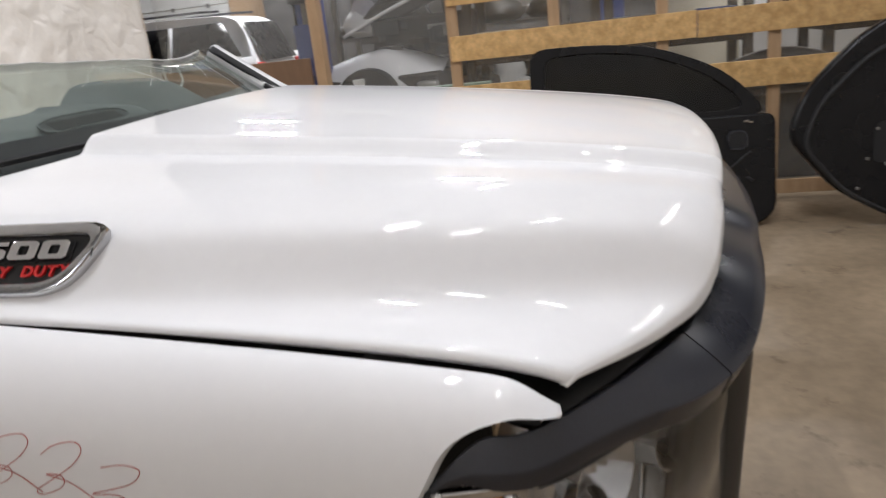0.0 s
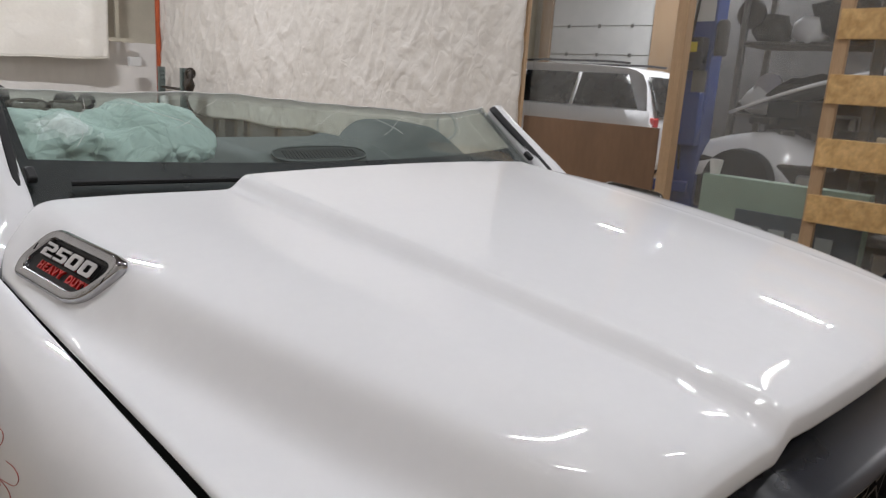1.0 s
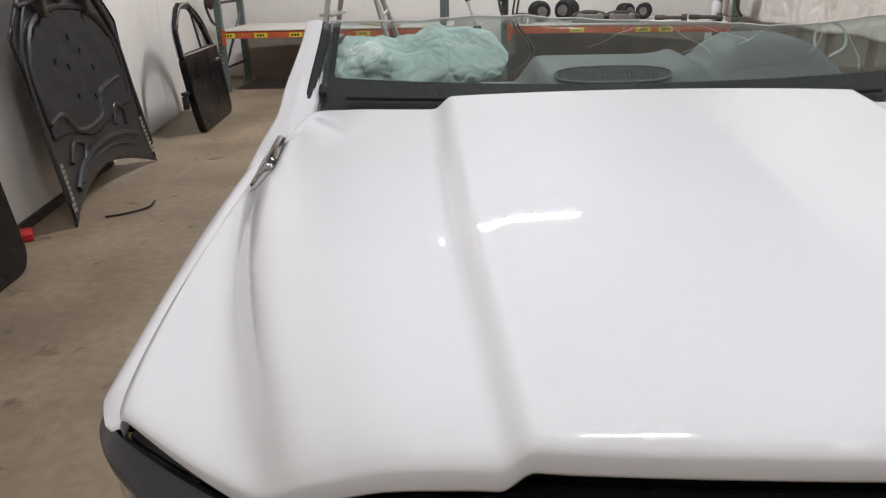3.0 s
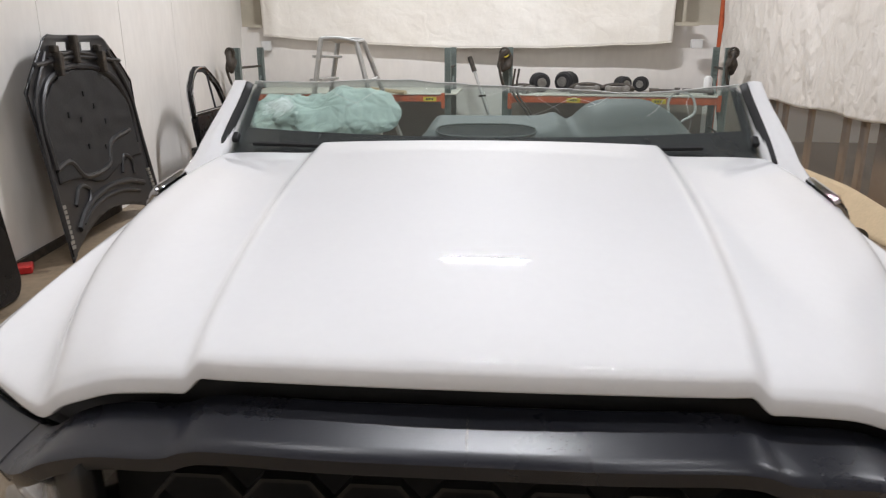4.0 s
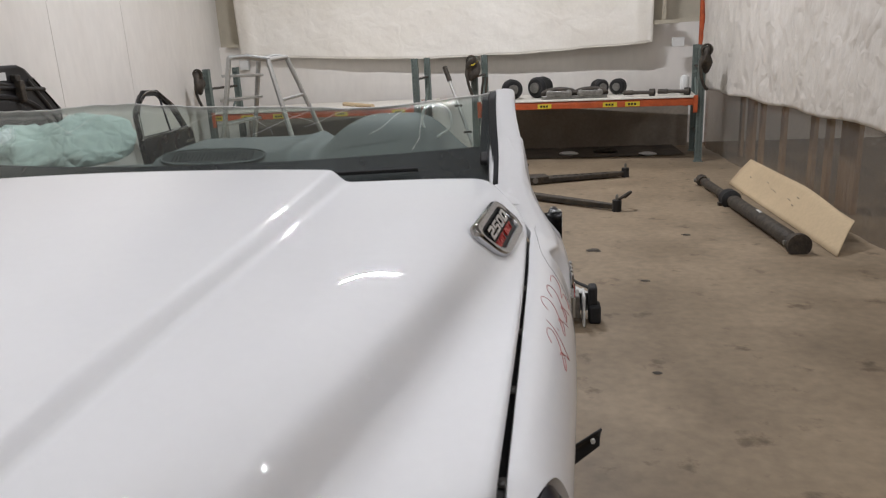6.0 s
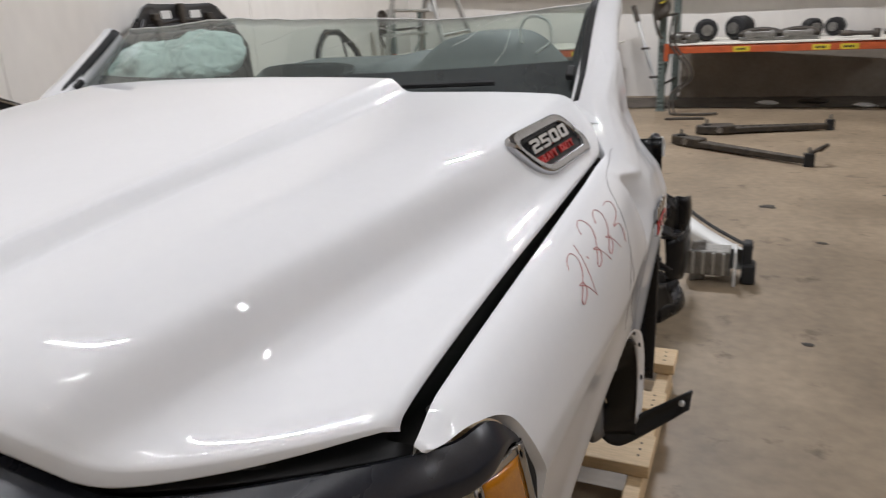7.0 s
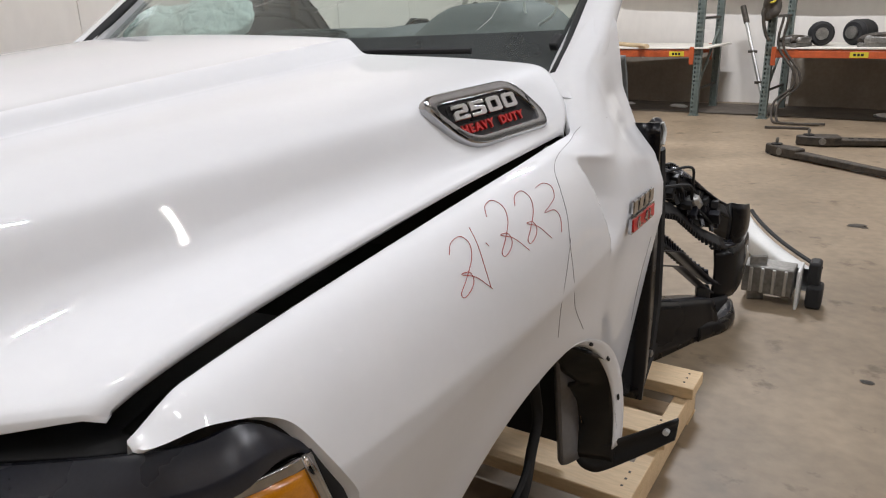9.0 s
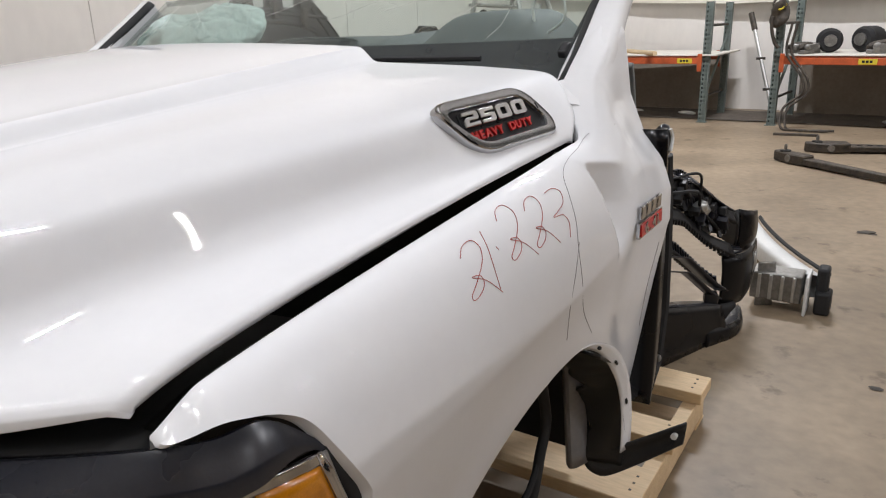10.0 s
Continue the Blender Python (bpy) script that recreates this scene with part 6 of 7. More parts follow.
def car_door(base, along, height, sill, material, label, trim=True, glass=False, lean=0.12, inner=False, square=False):
    """A bare car door on its lower edge: skin, window frame, handle. Base is its lower corner; along, a vector."""
    o, u = Vector(base), Vector(along)
    L = u.length
    u = u.normalized()
    side = Vector((0, 0, 1)).cross(u)
    side = -side if side.dot(Vector((-o.x, -o.y, 0))) > 0 else side
    v = (Vector((0, 0, 1)) + side * lean).normalized()
    n = u.cross(v).normalized()
    ob = thing("salvaged_door", label, "car door", base, "loose car doors")
    # lower door
    lower = rounded([(0.06 * L, 0.0), (0.94 * L, 0.0), (L, 0.08), (L, sill), (0, sill), (0.0, 0.35 * sill)], 0.06)
    body = part("door_skin", prism(bmesh.new(), lower, o, u, v, 0.07), material, ob, bevel=0.012)
    frame_o = [(0.0, sill - 0.01), (0.02 * L, sill + 0.25), (0.12 * L, height - 0.12), (0.26 * L, height), (0.52 * L, height - 0.01), (0.80 * L, sill + 0.28), (0.97 * L, sill - 0.01)]
    frame_i = [(0.07 * L, sill + 0.03), (0.09 * L, sill + 0.24), (0.17 * L, height - 0.13), (0.28 * L, height - 0.06), (0.50 * L, height - 0.07), (0.73 * L, sill + 0.24), (0.86 * L, sill + 0.03)]
    if square:
        frame_o = [(0.0, sill - 0.01), (0.0, height - 0.22), (0.0, height), (0.25 * L, height), (0.52 * L, height - 0.04), (0.80 * L, height - 0.20), (1.0 * L, sill - 0.01)]
        frame_i = [(0.07 * L, sill + 0.03), (0.06 * L, height - 0.2), (0.07 * L, height - 0.06), (0.25 * L, height - 0.05), (0.50 * L, height - 0.09), (0.75 * L, height - 0.235), (0.91 * L, sill + 0.03)]
    if square:
        frame_o, frame_i = rounded(frame_o, 0.16), rounded(frame_i, 0.14)
    part("window_frame", ring_prism(bmesh.new(), frame_o, frame_i, o + n * 0.015, u, v, 0.035), material, ob, bevel=0.006)
    if glass:
        pane = part("window_pane", prism(bmesh.new(), frame_i, o + n * 0.03, u, v, 0.004), DARKGLASS, ob, "dark tinted window pane", smooth=0)
        pane.visible_shadow = False
    if trim:
        for s in (0.0, 0.052):
            row = [o + u * a + v * b + n * s for a, b in [((p[0] + q[0]) / 2, (p[1] + q[1]) / 2) for p, q in zip(frame_o, frame_i)]]
            part("chrome_trim", tube(bmesh.new(), smooth_path(row, 3) + [row[0]], 0.011, 6), CHROME, body)
        part("belt_trim", tube(bmesh.new(), [o + v * (sill + 0.005) + n * 0.07, o + u * L * 0.97 + v * (sill + 0.005) + n * 0.07], 0.010, 6), CHROME, body)
        for s in (-0.012, 0.08):
            part("door_handle", boxes((o + u * L * 0.86 + v * (sill - 0.13) + n * s, (0.03, 0.16, 0.03))), CHROME, body, bevel=0.008)
        part("divider", tube(bmesh.new(), [o + u * L * 0.60 + v * (sill + 0.02) + n * 0.03, o + u * L * 0.55 + v * (height - 0.08) + n * 0.03], 0.012, 6), SATIN, ob)
    if inner:
        random.seed(5)
        for s in (-0.004, 0.074):
            for a, b, w, h in ((0.25, 0.30, 0.26, 0.30), (0.58, 0.34, 0.24, 0.34), (0.82, 0.24, 0.10, 0.2), (0.45, 0.66, 0.5, 0.06), (0.85, 0.62, 0.10, 0.10)):
                hole = rounded([(a * L - w / 2, b * sill / 0.8 - h / 2), (a * L + w / 2, b * sill / 0.8 - h / 2), (a * L + w / 2, b * sill / 0.8 + h / 2), (a * L - w / 2, b * sill / 0.8 + h / 2)], 0.04)
                part("opening", prism(bmesh.new(), hole, o + n * (s - 0.001), u, v, 0.004), SHADOW, body, smooth=0)
                part("opening_rim", tube(bmesh.new(), [o + u * p + v * q + n * s for p, q in hole + hole[:1]], 0.006, 5), SATIN, body)
            for k in range(34):
                p, q = random.uniform(0.1, 0.92) * L, random.uniform(0.08, 0.97) * sill
                m = Matrix.Translation(o + u * p + v * q + n * s)
                part("bolt", boxes((m.translation, (0.02, random.uniform(0.012, 0.04), 0.014), Matrix.Rotation(random.uniform(-0.9, 0.9), 3, "X"))), CHROME if k % 3 else SATIN, body, bevel=0.003)
        part("wire", tube(bmesh.new(), smooth_path([o + u * L * a + v * b + n * s for a, b, s in ((0.2, 0.5, 0.08), (0.4, 0.42, 0.1), (0.6, 0.5, 0.09), (0.75, 0.3, 0.1), (0.9, 0.42, 0.08))]), 0.008, 6), RUBBER, body)
        part("motor", lathe(bmesh.new(), [(0.05, -0.02), (0.05, 0.02), (0.03, 0.03)], Matrix.Translation(o + u * 0.62 * L + v * 0.45 + n * 0.09) @ Matrix.Rotation(radians(90), 4, "Y"), 16), SATIN, body)
    return ob


car_door((-2.98, 4.87, 0.0), (-0.09, 1.22, 0.0), 1.20, 0.72, GLOSS, "glossy black car door with chrome window trim leaning on the wall")
single("hinge_bracket", boxes(((-3.02, 4.83, 0.40), (0.06, 0.10, 0.03)), ((-3.02, 4.80, 0.32), (0.05, 0.05, 0.12))), BLACK, "black hinge bracket on the floor-standing door", "bracket", bevel=0.006).location.z = 0
car_door((2.70, -0.665, 0.0), (0.0, -1.36, 0.0), 1.10, 0.63, GLOSS, "stripped black car door standing against the board fence", trim=False, glass=True, lean=0.16, inner=True, square=True)


def tipped_door():
    """A second door, tipped on its corner against the fence."""
    ob = thing("tipped_salvaged_door", "stripped black car door tipped on its corner by the fence", "car door", (2.7, -2.9, 0), "loose car doors")
    o, u, v = Vector((2.62, -2.06, 0.0)), Vector((0.0, -1.0, 0.0)), Vector((0.14, 0, 0.99)).normalized()
    out = rounded([(0.0, 0.50), (0.10, 0.76), (0.36, 1.02), (0.64, 1.16), (1.15, 1.20), (1.45, 0.70), (1.25, 0.05), (0.90, 0.0), (0.55, 0.02), (0.24, 0.20)], 0.10)
    skin = part("door_skin", prism(bmesh.new(), out, o, u, v, 0.08), GLOSS, ob, bevel=0.02)
    for s in (-0.004, 0.084):
        w = u.cross(v).normalized() * s
        rim = [(0.12 + (a - 0.12) * 0.86 + 0.06, 0.12 + (b - 0.12) * 0.86) for a, b in out]
        part("seal", tube(bmesh.new(), [o + u * a + v * b + w for a, b in rim + rim[:1]], 0.014, 6), RUBBER, skin)
        for k in range(16):
            a, b = 0.35 + 0.8 * ((k * 37) % 17) / 17, 0.2 + 0.6 * ((k * 23) % 19) / 19
            part("bolt", boxes((o + u * a + v * b + w, (0.016, 0.016, 0.016))), ALU if k % 3 else STEEL, skin, bevel=0.003)
        for a, b in ((0.55, 0.45), (1.0, 0.55), (0.6, 0.85)):
            part("opening", prism(bmesh.new(), rounded([(a - 0.13, b - 0.12), (a + 0.13, b - 0.10), (a + 0.10, b + 0.13), (a - 0.12, b + 0.10)], 0.05), o + w, u, v, 0.003), SHADOW, skin, smooth=0)


tipped_door()
car_door((-2.70, 0.47, 0.0), (-0.10, 1.15, 0.0), 1.06, 0.63, GLOSS, "black car door with bright window trim standing by the wall")
single("red_wedge", boxes(((-3.03, 2.05, 0.025), (0.10, 0.14, 0.05), zturn(30))), RED, "small red plastic wedge on the floor", "wedge", bevel=0.01)
single("wall_cove", boxes(((left_x(2.3) + 0.012, 2.3, 0.03), (0.02, 3.0, 0.06), zturn(7))), IRON, "dark cove strip at the wall foot", "cove strip", kind="structure")


# ---- floor on the right: drive shaft, cardboard, control arms ----
def drive_shaft():
    a, b = Vector((2.52, 5.60, 0.055)), Vector((2.63, 3.05, 0.06))
    ob = thing("drive_shaft", "dark two-piece drive shaft on the floor", "drive shaft", (2.58, 4.3, 0))
    p = lambda q: lerp(a, b, q)
    part("front_tube", tube(bmesh.new(), [p(0.06), p(0.36)], 0.040, 16), IRON, ob)
    part("rear_tube", tube(bmesh.new(), [p(0.42), p(0.44), p(0.92), p(0.94)], [0.045, 0.056, 0.056, 0.045], 16), IRON, ob)
    part("centre_bearing", tube(bmesh.new(), [p(0.36), p(0.37), p(0.41), p(0.42)], [0.05, 0.085, 0.085, 0.05], 16), RUBBER, ob)
    part("bearing_bracket", boxes((p(0.39) + Vector((0, 0, -0.04)), (0.20, 0.05, 0.03))), IRON, ob, bevel=0.005)
    for q in (0.02, 0.965):
        part("yoke", tube(bmesh.new(), [p(q - 0.02), p(q), p(q + 0.02)], [0.05, 0.06, 0.045], 10), IRON, ob)
        d = Vector((0.075, 0, 0))
        part("joint_cross", tube(bmesh.new(), [p(q) - d, p(q) + d], 0.018, 8), STEEL, ob)
    part("end_flange", tube(bmesh.new(), [p(0.985), p(1.0)], 0.08, 20), IRON, ob)
    part("white_mark", boxes((p(0.68) + Vector((0, 0, 0.056)), (0.02, 0.10, 0.004))), PALE, ob)


drive_shaft()
bm = bmesh.new()
sheet(bm, lambda u, v: Vector((2.84 + 0.20 * v - 0.04 * u, lerp(2.97, 5.6, u) + 0.28 * v * (1 - u) ** 2, 0.002 + (0.17 + 0.07 * ease(u / 0.45)) * v + 0.02 * math.sin(u * 6 + 1) * v * (1 - v) * 4)), 28, 8)
card = single("cardboard_sheet", bm, CARD, "long brown cardboard sheet leaning on the plastic film", "cardboard", thick=0.006)
random.seed(11)
for k in range(7):
    u, v = random.uniform(0.35, 0.9), random.uniform(0.3, 0.75)
    part("scuff", boxes((Vector((2.84 + 0.20 * v - 0.04 * u - 0.006, lerp(2.97, 5.6, u) + 0.28 * v * (1 - u) ** 2, 0.010 + (0.17 + 0.07 * ease(u / 0.45)) * v + 0.02 * math.sin(u * 6 + 1) * v * (1 - v) * 4)), (0.002, 0.035, 0.02), Matrix.Rotation(-0.85, 3, "Y"))), PENCIL, card)


def control_arm(a, b, width, label, holes=True):
    a, b = Vector((*a, 0.05)), Vector((*b, 0.05))
    d = (b - a).normalized()
    side = Vector((-d.y, d.x, 0))
    L = (b - a).length
    ob = thing("control_arm", label, "control arm", (a.x, a.y, 0), "control arms on the floor")
    out = rounded([(0, -width * 0.5), (L * 0.2, -width), (L * 0.8, -width * 0.6), (L, -width * 0.35), (L, width * 0.35), (L * 0.8, width * 0.6), (L * 0.2, width), (0, width * 0.5)], 0.02)
    part("beam", prism(bmesh.new(), out, a - Vector((0, 0, 0.035)), d, side, 0.05), IRON, ob, bevel=0.008)
    if holes:
        for k in range(8):
            q = a + d * L * (0.30 + 0.07 * k)
            part("hole", boxes((q + Vector((0, 0, 0.0165)), (0.045, 0.022, 0.004), zturn(math.degrees(math.atan2(d.y, d.x))))), SHADOW, ob)
    part("head", prism(bmesh.new(), rounded([(-0.10, -0.03), (0.10, -width * 1.25), (0.26, -width), (0.26, width), (0.10, width * 1.25), (-0.10, 0.03)], 0.02), a - Vector((0, 0, 0.045)), d, side, 0.085), IRON, ob, bevel=0.012)
    part("ear", tube(bmesh.new(), [a + d * 0.1 - side * width * 1.3, a + d * 0.1 + side * width * 1.3], 0.03, 10), STEEL, ob)
    for q, r in ((a, 0.045), (b, 0.04)):
        m = Matrix.Translation(q)
        part("bushing", lathe(bmesh.new(), [(r * 0.4, -0.05), (r, -0.05), (r, 0.05), (r * 0.4, 0.05)], m, 16), RUBBER, ob)
        part("bolt", lathe(bmesh.new(), [(0.012, 0.05), (0.014, 0.085), (0.008, 0.10)], m, 8), STEEL, ob)


control_arm((0.56, 5.26), (1.58, 4.46), 0.055, "narrow black steel control arm on the floor", False)
control_arm((0.74, 5.85), (1.84, 6.15), 0.085, "wide dark control arm with a row of holes", True)
single("forked_bracket", tube(bmesh.new(), smooth_path([(1.52, 4.50, 0.03), (1.62, 4.46, 0.12), (1.70, 4.50, 0.16), (1.66, 4.58, 0.10)]), 0.014, 8), IRON, "small forked steel bracket on the floor", "bracket")
single("flat_steel_bar", boxes(((0.45, 6.75, 0.012), (0.42, 0.05, 0.024), zturn(6))), IRON, "short flat steel bar on the floor", "steel bar", bevel=0.004)
for k, (x, y, r) in enumerate(((1.30, 3.2, 0.032), (1.55, 2.5, 0.018), (1.42, 1.2, 0.014), (2.0, 3.6, 0.02))):
    bm = bmesh.new()
    bmesh.ops.create_icosphere(bm, subdivisions=2, radius=r)
    for v in bm.verts:
        v.co = Vector((v.co.x * 1.6, v.co.y, v.co.z * 0.12)) * (1 + 1.1 * noise.noise(v.co * 45))
    bm.transform(Matrix.Translation((x, y, 0.003)))
    single("floor_scrap", bm, IRON, "small dark scrap on the concrete floor", "scrap", "scraps on the floor")

# ---- pallet under the truck front, and the parts behind it ----
pallet = thing("wooden_pallet", "new pine pallet of thick boards under the truck front", "pallet", (0.3, 0.0, 0))
for x in (-0.98, -0.35, 0.30, 0.955):
    part("runner", boxes(((x, 0.02, 0.046), (0.045 if abs(x) < 0.9 else 0.042, 1.46, 0.090))), WOOD, pallet, bevel=0.003)
for y, w in ((0.70, 0.125), (0.395, 0.11), (0.125, 0.15), (-0.20, 0.12), (-0.48, 0.14), (-0.70, 0.09)):
    part("board", boxes(((0.0, y, 0.112), (1.98, w, 0.037))), WOOD, pallet, bevel=0.003)
for y in (0.70, 0.395, 0.125):
    for dy in (-0.03, 0.0, 0.03):
        part("nail", boxes(((0.955, y + dy, 0.1310), (0.006, 0.006, 0.0012))), IRON, pallet)
part("lower_board", boxes(((0.0, 0.70, 0.012 - 0.011), (1.96, 0.10, 0.002))), WOOD, pallet)

# black strap bracket and hoses hanging out of the wheel house
pts = smooth_path([(0.868, 0.0, 0.335), (0.874, -0.004, 0.30), (0.886, -0.006, 0.262), (0.905, -0.004, 0.247), (0.93, 0.0, 0.252), (1.00, 0.015, 0.298), (1.085, 0.025, 0.362)], 5)
bm = bmesh.new()
sheet(bm, lambda u, v: pts[round(u * (len(pts) - 1))] + Vector((0.012 * math.sin(u * 7) * (v - 0.5), 0.012 * math.sin(v * 3.1), (v - 0.5) * lerp(0.075, 0.050, u))), len(pts) - 1, 4)
strap = part("mud_flap_strap", bm, BLACK, truck, "black bent plastic strap with a hole", thick=0.006)
part("strap_hole", lathe(bmesh.new(), [(0.003, -0.008), (0.007, -0.007), (0.007, 0.007), (0.003, 0.008)], Matrix.Translation((1.064, 0.030, 0.349)) @ Matrix.Rotation(radians(90), 4, "X"), 10), PALE, strap)
part("hose", tube(bmesh.new(), smooth_path([(0.80, -0.10, 0.66), (0.80, -0.075, 0.46), (0.802, -0.055, 0.35), (0.80, -0.08, 0.275), (0.80, -0.11, 0.20), (0.79, -0.12, 0.15)]), 0.0125, 10), RUBBER, truck, "black hose hanging in the wheel house")
part("hose", tube(bmesh.new(), smooth_path([(0.80, -0.09, 0.26), (0.80, -0.13, 0.22), (0.795, -0.17, 0.19), (0.79, -0.22, 0.145)]), 0.008, 8), RUBBER, truck, "thin black hose branching off")


def bumper_assembly():
    """A stripped bumper cover with its grille inserts, standing on its lower lip behind the truck front."""
    ob = thing("bumper_cover", "stripped black bumper cover with a broken grille, standing on the floor", "bumper", (0.80, 1.1, 0))

    def arc(q, out=0.0):
        """Along the bumper, in plan: from its end beside the truck to the corner that curls away."""
        bend = ease((q - 0.84) / 0.20)
        return lerp(0.48, 0.87, q) + 0.070 * bend + out, lerp(0.45, 1.47, q)

    top = lambda q: float(np.interp(q, (0, 0.5, 0.735, 0.82, 0.90, 0.96, 1.05), (0.86, 0.745, 0.662, 0.625, 0.557, 0.508, 0.47)))
    bar = lambda q: float(np.interp(q, (0, 0.5, 0.72, 0.80, 0.90, 1.0), (0.72, 0.62, 0.548, 0.486, 0.408, 0.345)))
    low = lambda q: float(np.interp(q, (0, 0.5, 0.73, 0.85, 0.92, 1.0), (0.52, 0.48, 0.415, 0.315, 0.245, 0.18)))

    def shell(z0, z1, q0, q1, out0, out1, nu=36, nv=5, bulge=0.0):
        """A strip between two heights, given as functions of the way along."""
        def at(u, v):
            q = lerp(q0, q1, u)
            x, y = arc(q, lerp(out0, out1, v) + bulge * math.sin(v * math.pi))
            return Vector((x, y, lerp(z0(q), z1(q), v)))

        return sheet(bmesh.new(), at, nu, nv)

    def off(line, d):
        return lambda q: line(q) + d

    ground = lambda q: 0.0
    skirt = lambda q: float(np.interp(q, (0.2, 0.5, 0.65, 0.8, 0.89), (0.34, 0.247, 0.203, 0.166, 0.143)))
    part("lower_skirt", shell(ground, skirt, 0, 0.885, 0.075, 0.055, 36, 6, 0.012), GLOSS, ob, "glossy black lower skirt", thick=0.012)
    part("skirt_edge", shell(skirt, off(skirt, 0.002), 0, 0.885, 0.055, -0.02, 36, 2), SATIN, ob, thick=0.008)

    def corner(line, z0, z1, lean=0.0, rows=6):
        """An upright strip along a curled line of the plan, between two heights that vary along it."""
        pts = smooth_path([(x, y, 0) for x, y in line], 5)
        n = len(pts) - 1

        def at(u, v):
            p = pts[round(u * n)]
            return Vector((p.x + lean * v + 0.008 * math.sin(v * math.pi), p.y, lerp(np.interp(u, (0, 0.5, 1), z0), np.interp(u, (0, 0.5, 1), z1), v)))

        return sheet(bmesh.new(), at, n, rows)

    LIP = [(0.868, 1.25), (0.899, 1.314), (0.932, 1.384), (0.946, 1.47), (0.936, 1.563), (0.905, 1.686)]
    WING = [(0.862, 1.425), (0.898, 1.452), (0.930, 1.51), (0.941, 1.60), (0.938, 1.70)]
    part("lower_lip", corner(LIP, (0, 0, 0), (0.075, 0.055, 0.03), -0.012, 3), GLOSS, ob, "scuffed black lower lip", thick=0.014)
    part("lip_shelf", sheet(bmesh.new(), lambda u, v: Vector((lerp(np.interp(u, (0, 0.35, 0.7, 1), (0.885, 0.918, 0.934, 0.905)), 0.80, v), lerp(1.30, 1.66, u), 0.05 - 0.02 * u)), 10, 3), SATIN, ob, thick=0.008)
    part("upper_frame", shell(off(top, -0.055), top, 0, 0.965, 0.0, -0.03, 40, 4), BLACK, ob, thick=0.014)
    part("middle_bar", shell(off(bar, -0.048), bar, 0, 0.96, 0.01, -0.015, 40, 4), BLACK, ob, thick=0.016)
    part("middle_flange", shell(bar, off(bar, 0.012), 0, 0.98, -0.015, -0.075, 40, 2), SATIN, ob, thick=0.006)
    part("lower_bar", shell(off(low, -0.04), off(low, 0.015), 0.25, 0.93, -0.02, -0.05), BLACK, ob, thick=0.012)
    part("lower_ledge", shell(off(low, -0.05), off(low, -0.045), 0.25, 0.93, -0.02, 0.03, 36, 2), SATIN, ob, thick=0.005)
    part("corner_wing", corner(WING, (0.115, 0.112, 0.15), (0.316, 0.318, 0.326)), GLOSS, ob, "glossy black corner wing", thick=0.010)
    part("wing_edge", corner([(x - 0.012, y + 0.006) for x, y in WING], (0.314, 0.316, 0.324), (0.322, 0.324, 0.332), 0.0, 1), SATIN, ob, thick=0.022)
    part("wing_strut", corner([(0.862, 1.43), (0.885, 1.45), (0.905, 1.475)], (0.02, 0.06, 0.10), (0.118, 0.118, 0.118), 0.0, 3), RUBBER, ob, thick=0.012)
    part("corner_cap", corner([(0.898, 1.475), (0.925, 1.487), (0.943, 1.53), (0.944, 1.60)], (0.335, 0.335, 0.335), (0.497, 0.49, 0.47)), GLOSS, ob, "glossy black corner cap", thick=0.012)
    part("cap_wall", corner([(0.84, 1.52), (0.87, 1.50), (0.898, 1.475)], (0.36, 0.35, 0.335), (0.45, 0.48, 0.497), 0.0, 3), BLACK, ob, thick=0.010)
    part("cap_shelf", boxes(((0.875, 1.455, 0.345), (0.085, 0.05, 0.010), zturn(25))), SATIN, ob, bevel=0.003)
    part("torn_foil", corner([(0.945, 1.60), (0.952, 1.61), (0.950, 1.63)], (0.20, 0.22, 0.21), (0.30, 0.28, 0.29), 0.0, 2), ALU, ob, "torn silver foil", thick=0.002)
    part("tray_strip", shell(off(low, -0.105), off(low, -0.100), 0.25, 0.90, 0.0, 0.04, 30, 2), SATIN, ob, thick=0.005)
    part("tray_block", boxes(((0.845, 1.36, 0.165), (0.05, 0.05, 0.045), zturn(20))), BLACK, ob, bevel=0.006)
    # arched hoods of the upper grille, with a toothed rim
    for q0, q1, rise in ((0.35, 0.79, 0.052), (0.80, 0.955, 0.062)):
        hump = lambda u: math.sin(min(1, u * 1.12 + 0.02) * math.pi) ** 0.5 if u < 0.87 else 0.25
        bm = sheet(bmesh.new(), lambda u, v: Vector((*arc(lerp(q0, q1, u), 0.0 - 0.10 * v), top(lerp(q0, q1, u)) - 0.01 + rise * hump(u) * math.sin(v * 1.6))), 20, 4)
        part("upper_hood", bm, SATIN, ob, thick=0.006)
        for k in range(14):
            u = (k + 0.5) / 14
            q = lerp(q0, q1, u)
            part("hood_tooth", boxes(((*arc(q, -0.10), top(q) - 0.004 + rise * hump(u)), (0.014, 0.014, 0.012))), BLACK, ob)
    # fins, slats and clips of the broken grille
    random.seed(21)
    for k in range(56):
        q = 0.10 + 0.0152 * k
        x, y = arc(q, -0.04)
        z0, z1 = bar(q) + 0.01, top(q) - 0.03
        if k % 7 != 5:
            part("grille_fin", boxes(((x, y, (z0 + z1) / 2), (0.06, 0.008 + 0.008 * (k % 2), (z1 - z0) * random.uniform(0.7, 1.05)), Matrix.Rotation(0.55 + random.uniform(-0.1, 0.1), 3, "X"))), (BLACK, SATIN)[k % 2], ob, bevel=0.002)
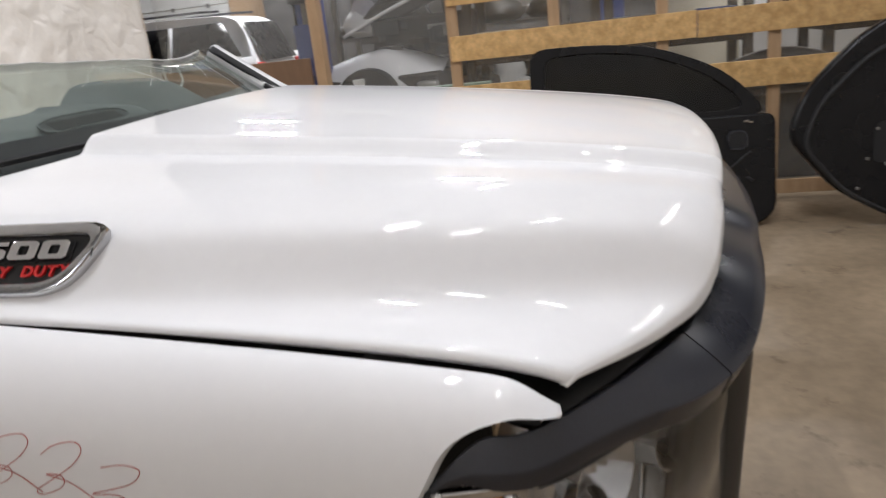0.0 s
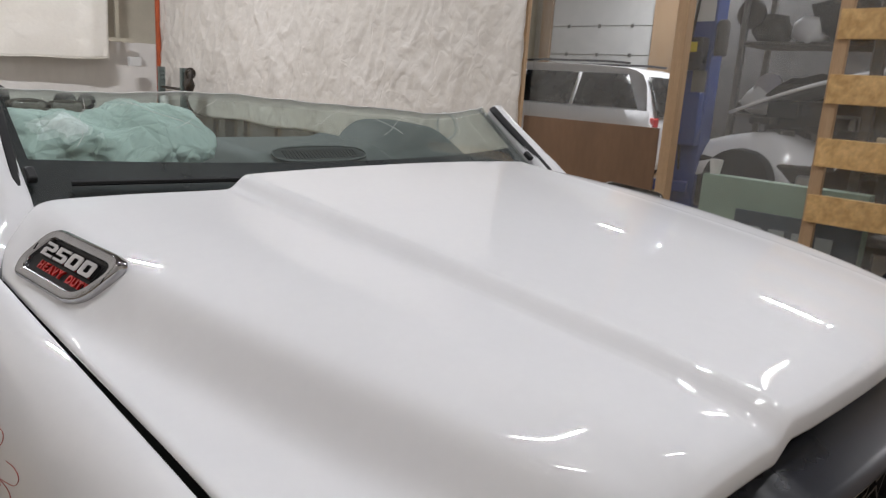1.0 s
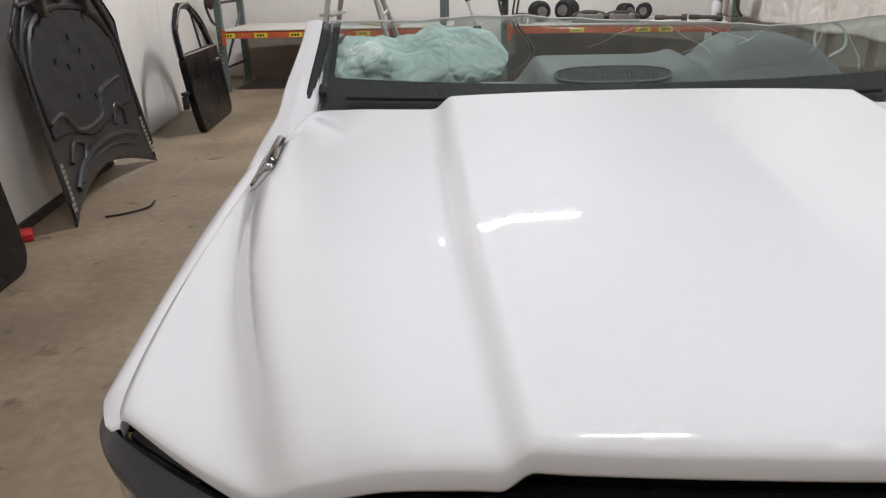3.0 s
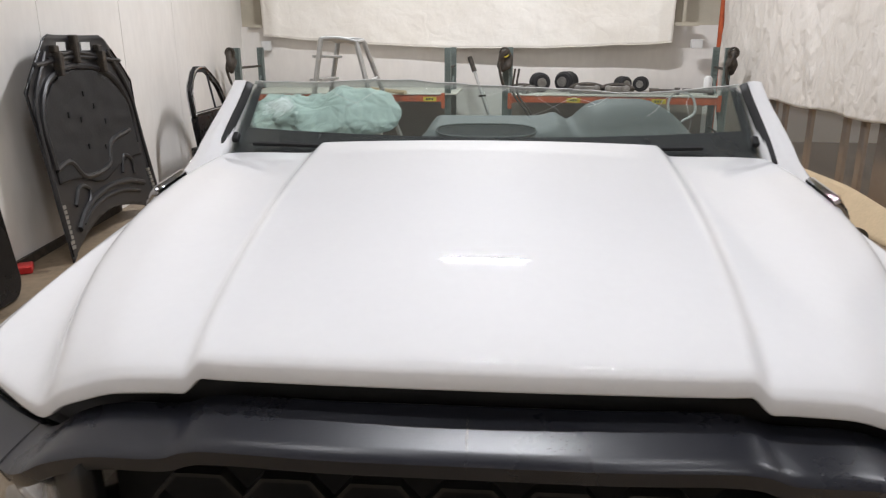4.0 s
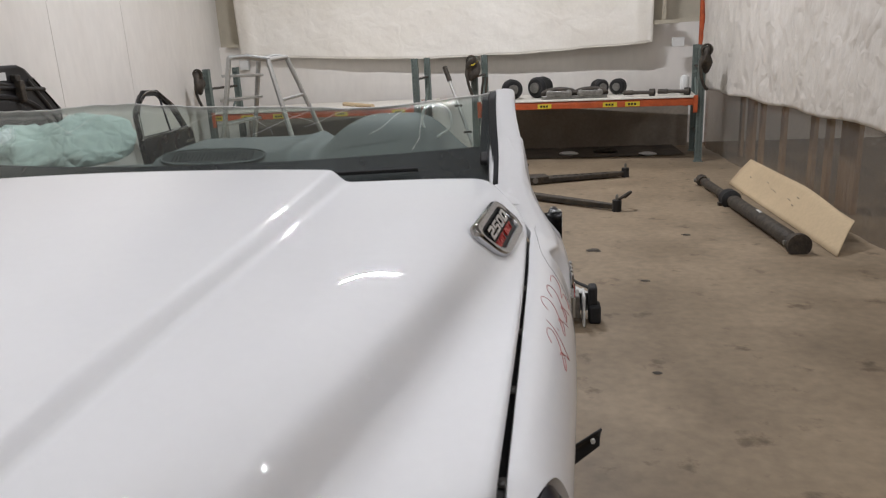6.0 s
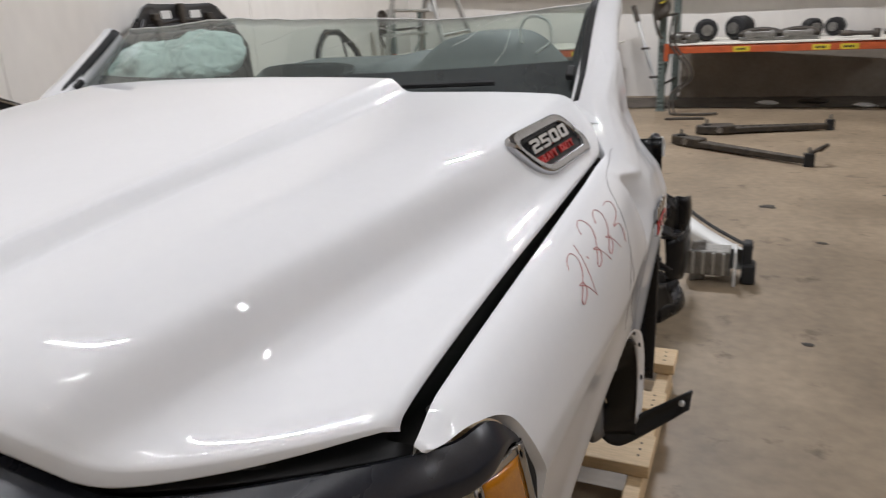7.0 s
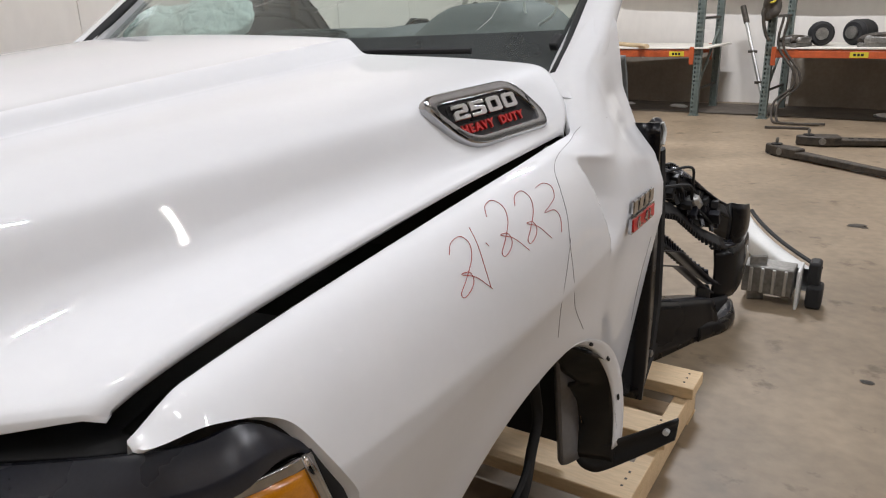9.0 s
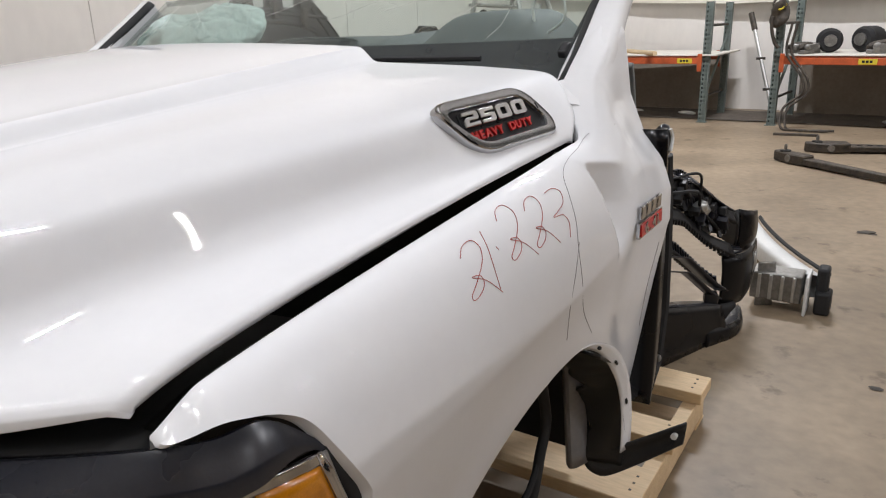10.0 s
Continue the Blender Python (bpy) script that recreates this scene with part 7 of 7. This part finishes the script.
        if k > 16:
            part("lower_fin", boxes(((x - 0.01, y, low(q) - 0.012), (0.05, 0.010, 0.05), Matrix.Rotation(0.5, 3, "X"))), (BLACK, SATIN)[k % 2], ob, bevel=0.002)
        x, y = arc(q, 0.0)
        part("bar_tooth", boxes(((x + 0.006, y, bar(q) - 0.052), (0.010, 0.010, 0.018))), BLACK, ob)
    for j in range(3):
        w = 0.25 + 0.25 * j
        part("grille_slat", shell(lambda q: lerp(bar(q), top(q), w), lambda q: lerp(bar(q), top(q), w) + 0.012, 0.05, 0.94, -0.02, -0.055, 36, 1), BLACK, ob, thick=0.006)
    for k in range(44):
        q = random.uniform(0.60, 0.94)
        x, y = arc(q, random.uniform(-0.06, 0.01))
        z = lerp(bar(q), top(q), random.uniform(0.05, 0.95))
        size = (random.uniform(0.01, 0.04), random.uniform(0.02, 0.06), random.uniform(0.008, 0.03))
        part("clip", boxes(((x, y, z), size, Matrix.Rotation(random.uniform(-0.9, 0.9), 3, "X"))), ALU if k % 14 == 0 else (SATIN, BLACK, RUBBER)[k % 3], ob, bevel=0.003)
    for k in range(7):
        q = 0.70 + 0.035 * k
        (xa, ya), (xb, yb) = arc(q, 0.0), arc(q + 0.03, -0.07)
        part("brace", tube(bmesh.new(), [(xa, ya, bar(q) + 0.005), (xb, yb, top(q) - 0.01)], 0.009, 4), (BLACK, SATIN)[k % 2], ob, smooth=0)
    part("back_web", shell(off(bar, 0.02), off(top, 0.0), 0.05, 0.70, -0.075, -0.10, 30, 2), BLACK, ob, thick=0.006)
    x, y = arc(0.80, 0.0)
    for d in (0.0, 0.045):
        part("sensor", lathe(bmesh.new(), [(0.018, -0.03), (0.024, 0.02), (0.012, 0.035)], Matrix.Translation((x, y + d, bar(0.80) + 0.055 - d * 0.5)) @ Matrix.Rotation(radians(70), 4, "Y"), 14), ALU, ob, "silver sensor with a plug")
    for dz, r in ((0.10, 0.005), (0.05, 0.006)):
        pts = smooth_path([(x - 0.05, y - 0.2, bar(0.62) + dz), (x + 0.02, y - 0.1, bar(0.7) + dz * 1.3), (x + 0.01, y, bar(0.8) + dz), (x + 0.05, y + 0.10, bar(0.9) + dz * 0.8), (x + 0.06, y + 0.14, bar(0.94) + dz * 0.3)])
        part("cable", tube(bmesh.new(), pts, r, 6), RUBBER, ob)


bumper_assembly()


def bumper_beam():
    ob = thing("bumper_beam", "white curved steel bumper beam with mounting bracket on the floor", "bumper beam", (1.05, 2.0, 0))

    def line(q):
        return Vector((lerp(0.74, 1.15, q ** 1.1), lerp(2.68, 1.86, q) - 0.05 * math.sin(q * 3.1), 0.0))

    bm = bmesh.new()

    def beam_at(u, v):
        a = v * math.tau
        p = line(u)
        c, s = math.cos(a), math.sin(a)
        return p + Vector((0.055 * math.copysign(abs(c) ** 0.5, c), 0, 0.10 + 0.05 * math.copysign(abs(s) ** 0.5, s)))

    sheet(bm, beam_at, 30, 20)
    bmesh.ops.remove_doubles(bm, verts=bm.verts, dist=0.0005)
    part("beam", bm, PALE, ob, smooth=50)
    part("bracket", boxes(((1.02, 1.83, 0.10), (0.20, 0.12, 0.12)), ((0.975, 1.80, 0.10), (0.075, 0.012, 0.20), zturn(30))), STEEL, ob, "grey crumpled mounting bracket", bevel=0.008)
    for k in range(4):
        part("pleat", boxes(((0.955 + 0.045 * k, 1.766, 0.10), (0.014, 0.012, 0.11))), ALU, ob, bevel=0.004)
    part("end_plate", boxes(((1.14, 1.80, 0.09), (0.012, 0.14, 0.17))), PALE, ob, bevel=0.004)
    part("rubber_end", boxes(((1.19, 1.85, 0.10), (0.045, 0.09, 0.19)), ((1.20, 1.83, 0.05), (0.06, 0.10, 0.10))), RUBBER, ob, bevel=0.012)
    part("rubber_strip", tube(bmesh.new(), [line(k / 12) + Vector((0.058, 0, 0.162)) for k in range(13)], 0.010, 6), RUBBER, ob)


bumper_beam()
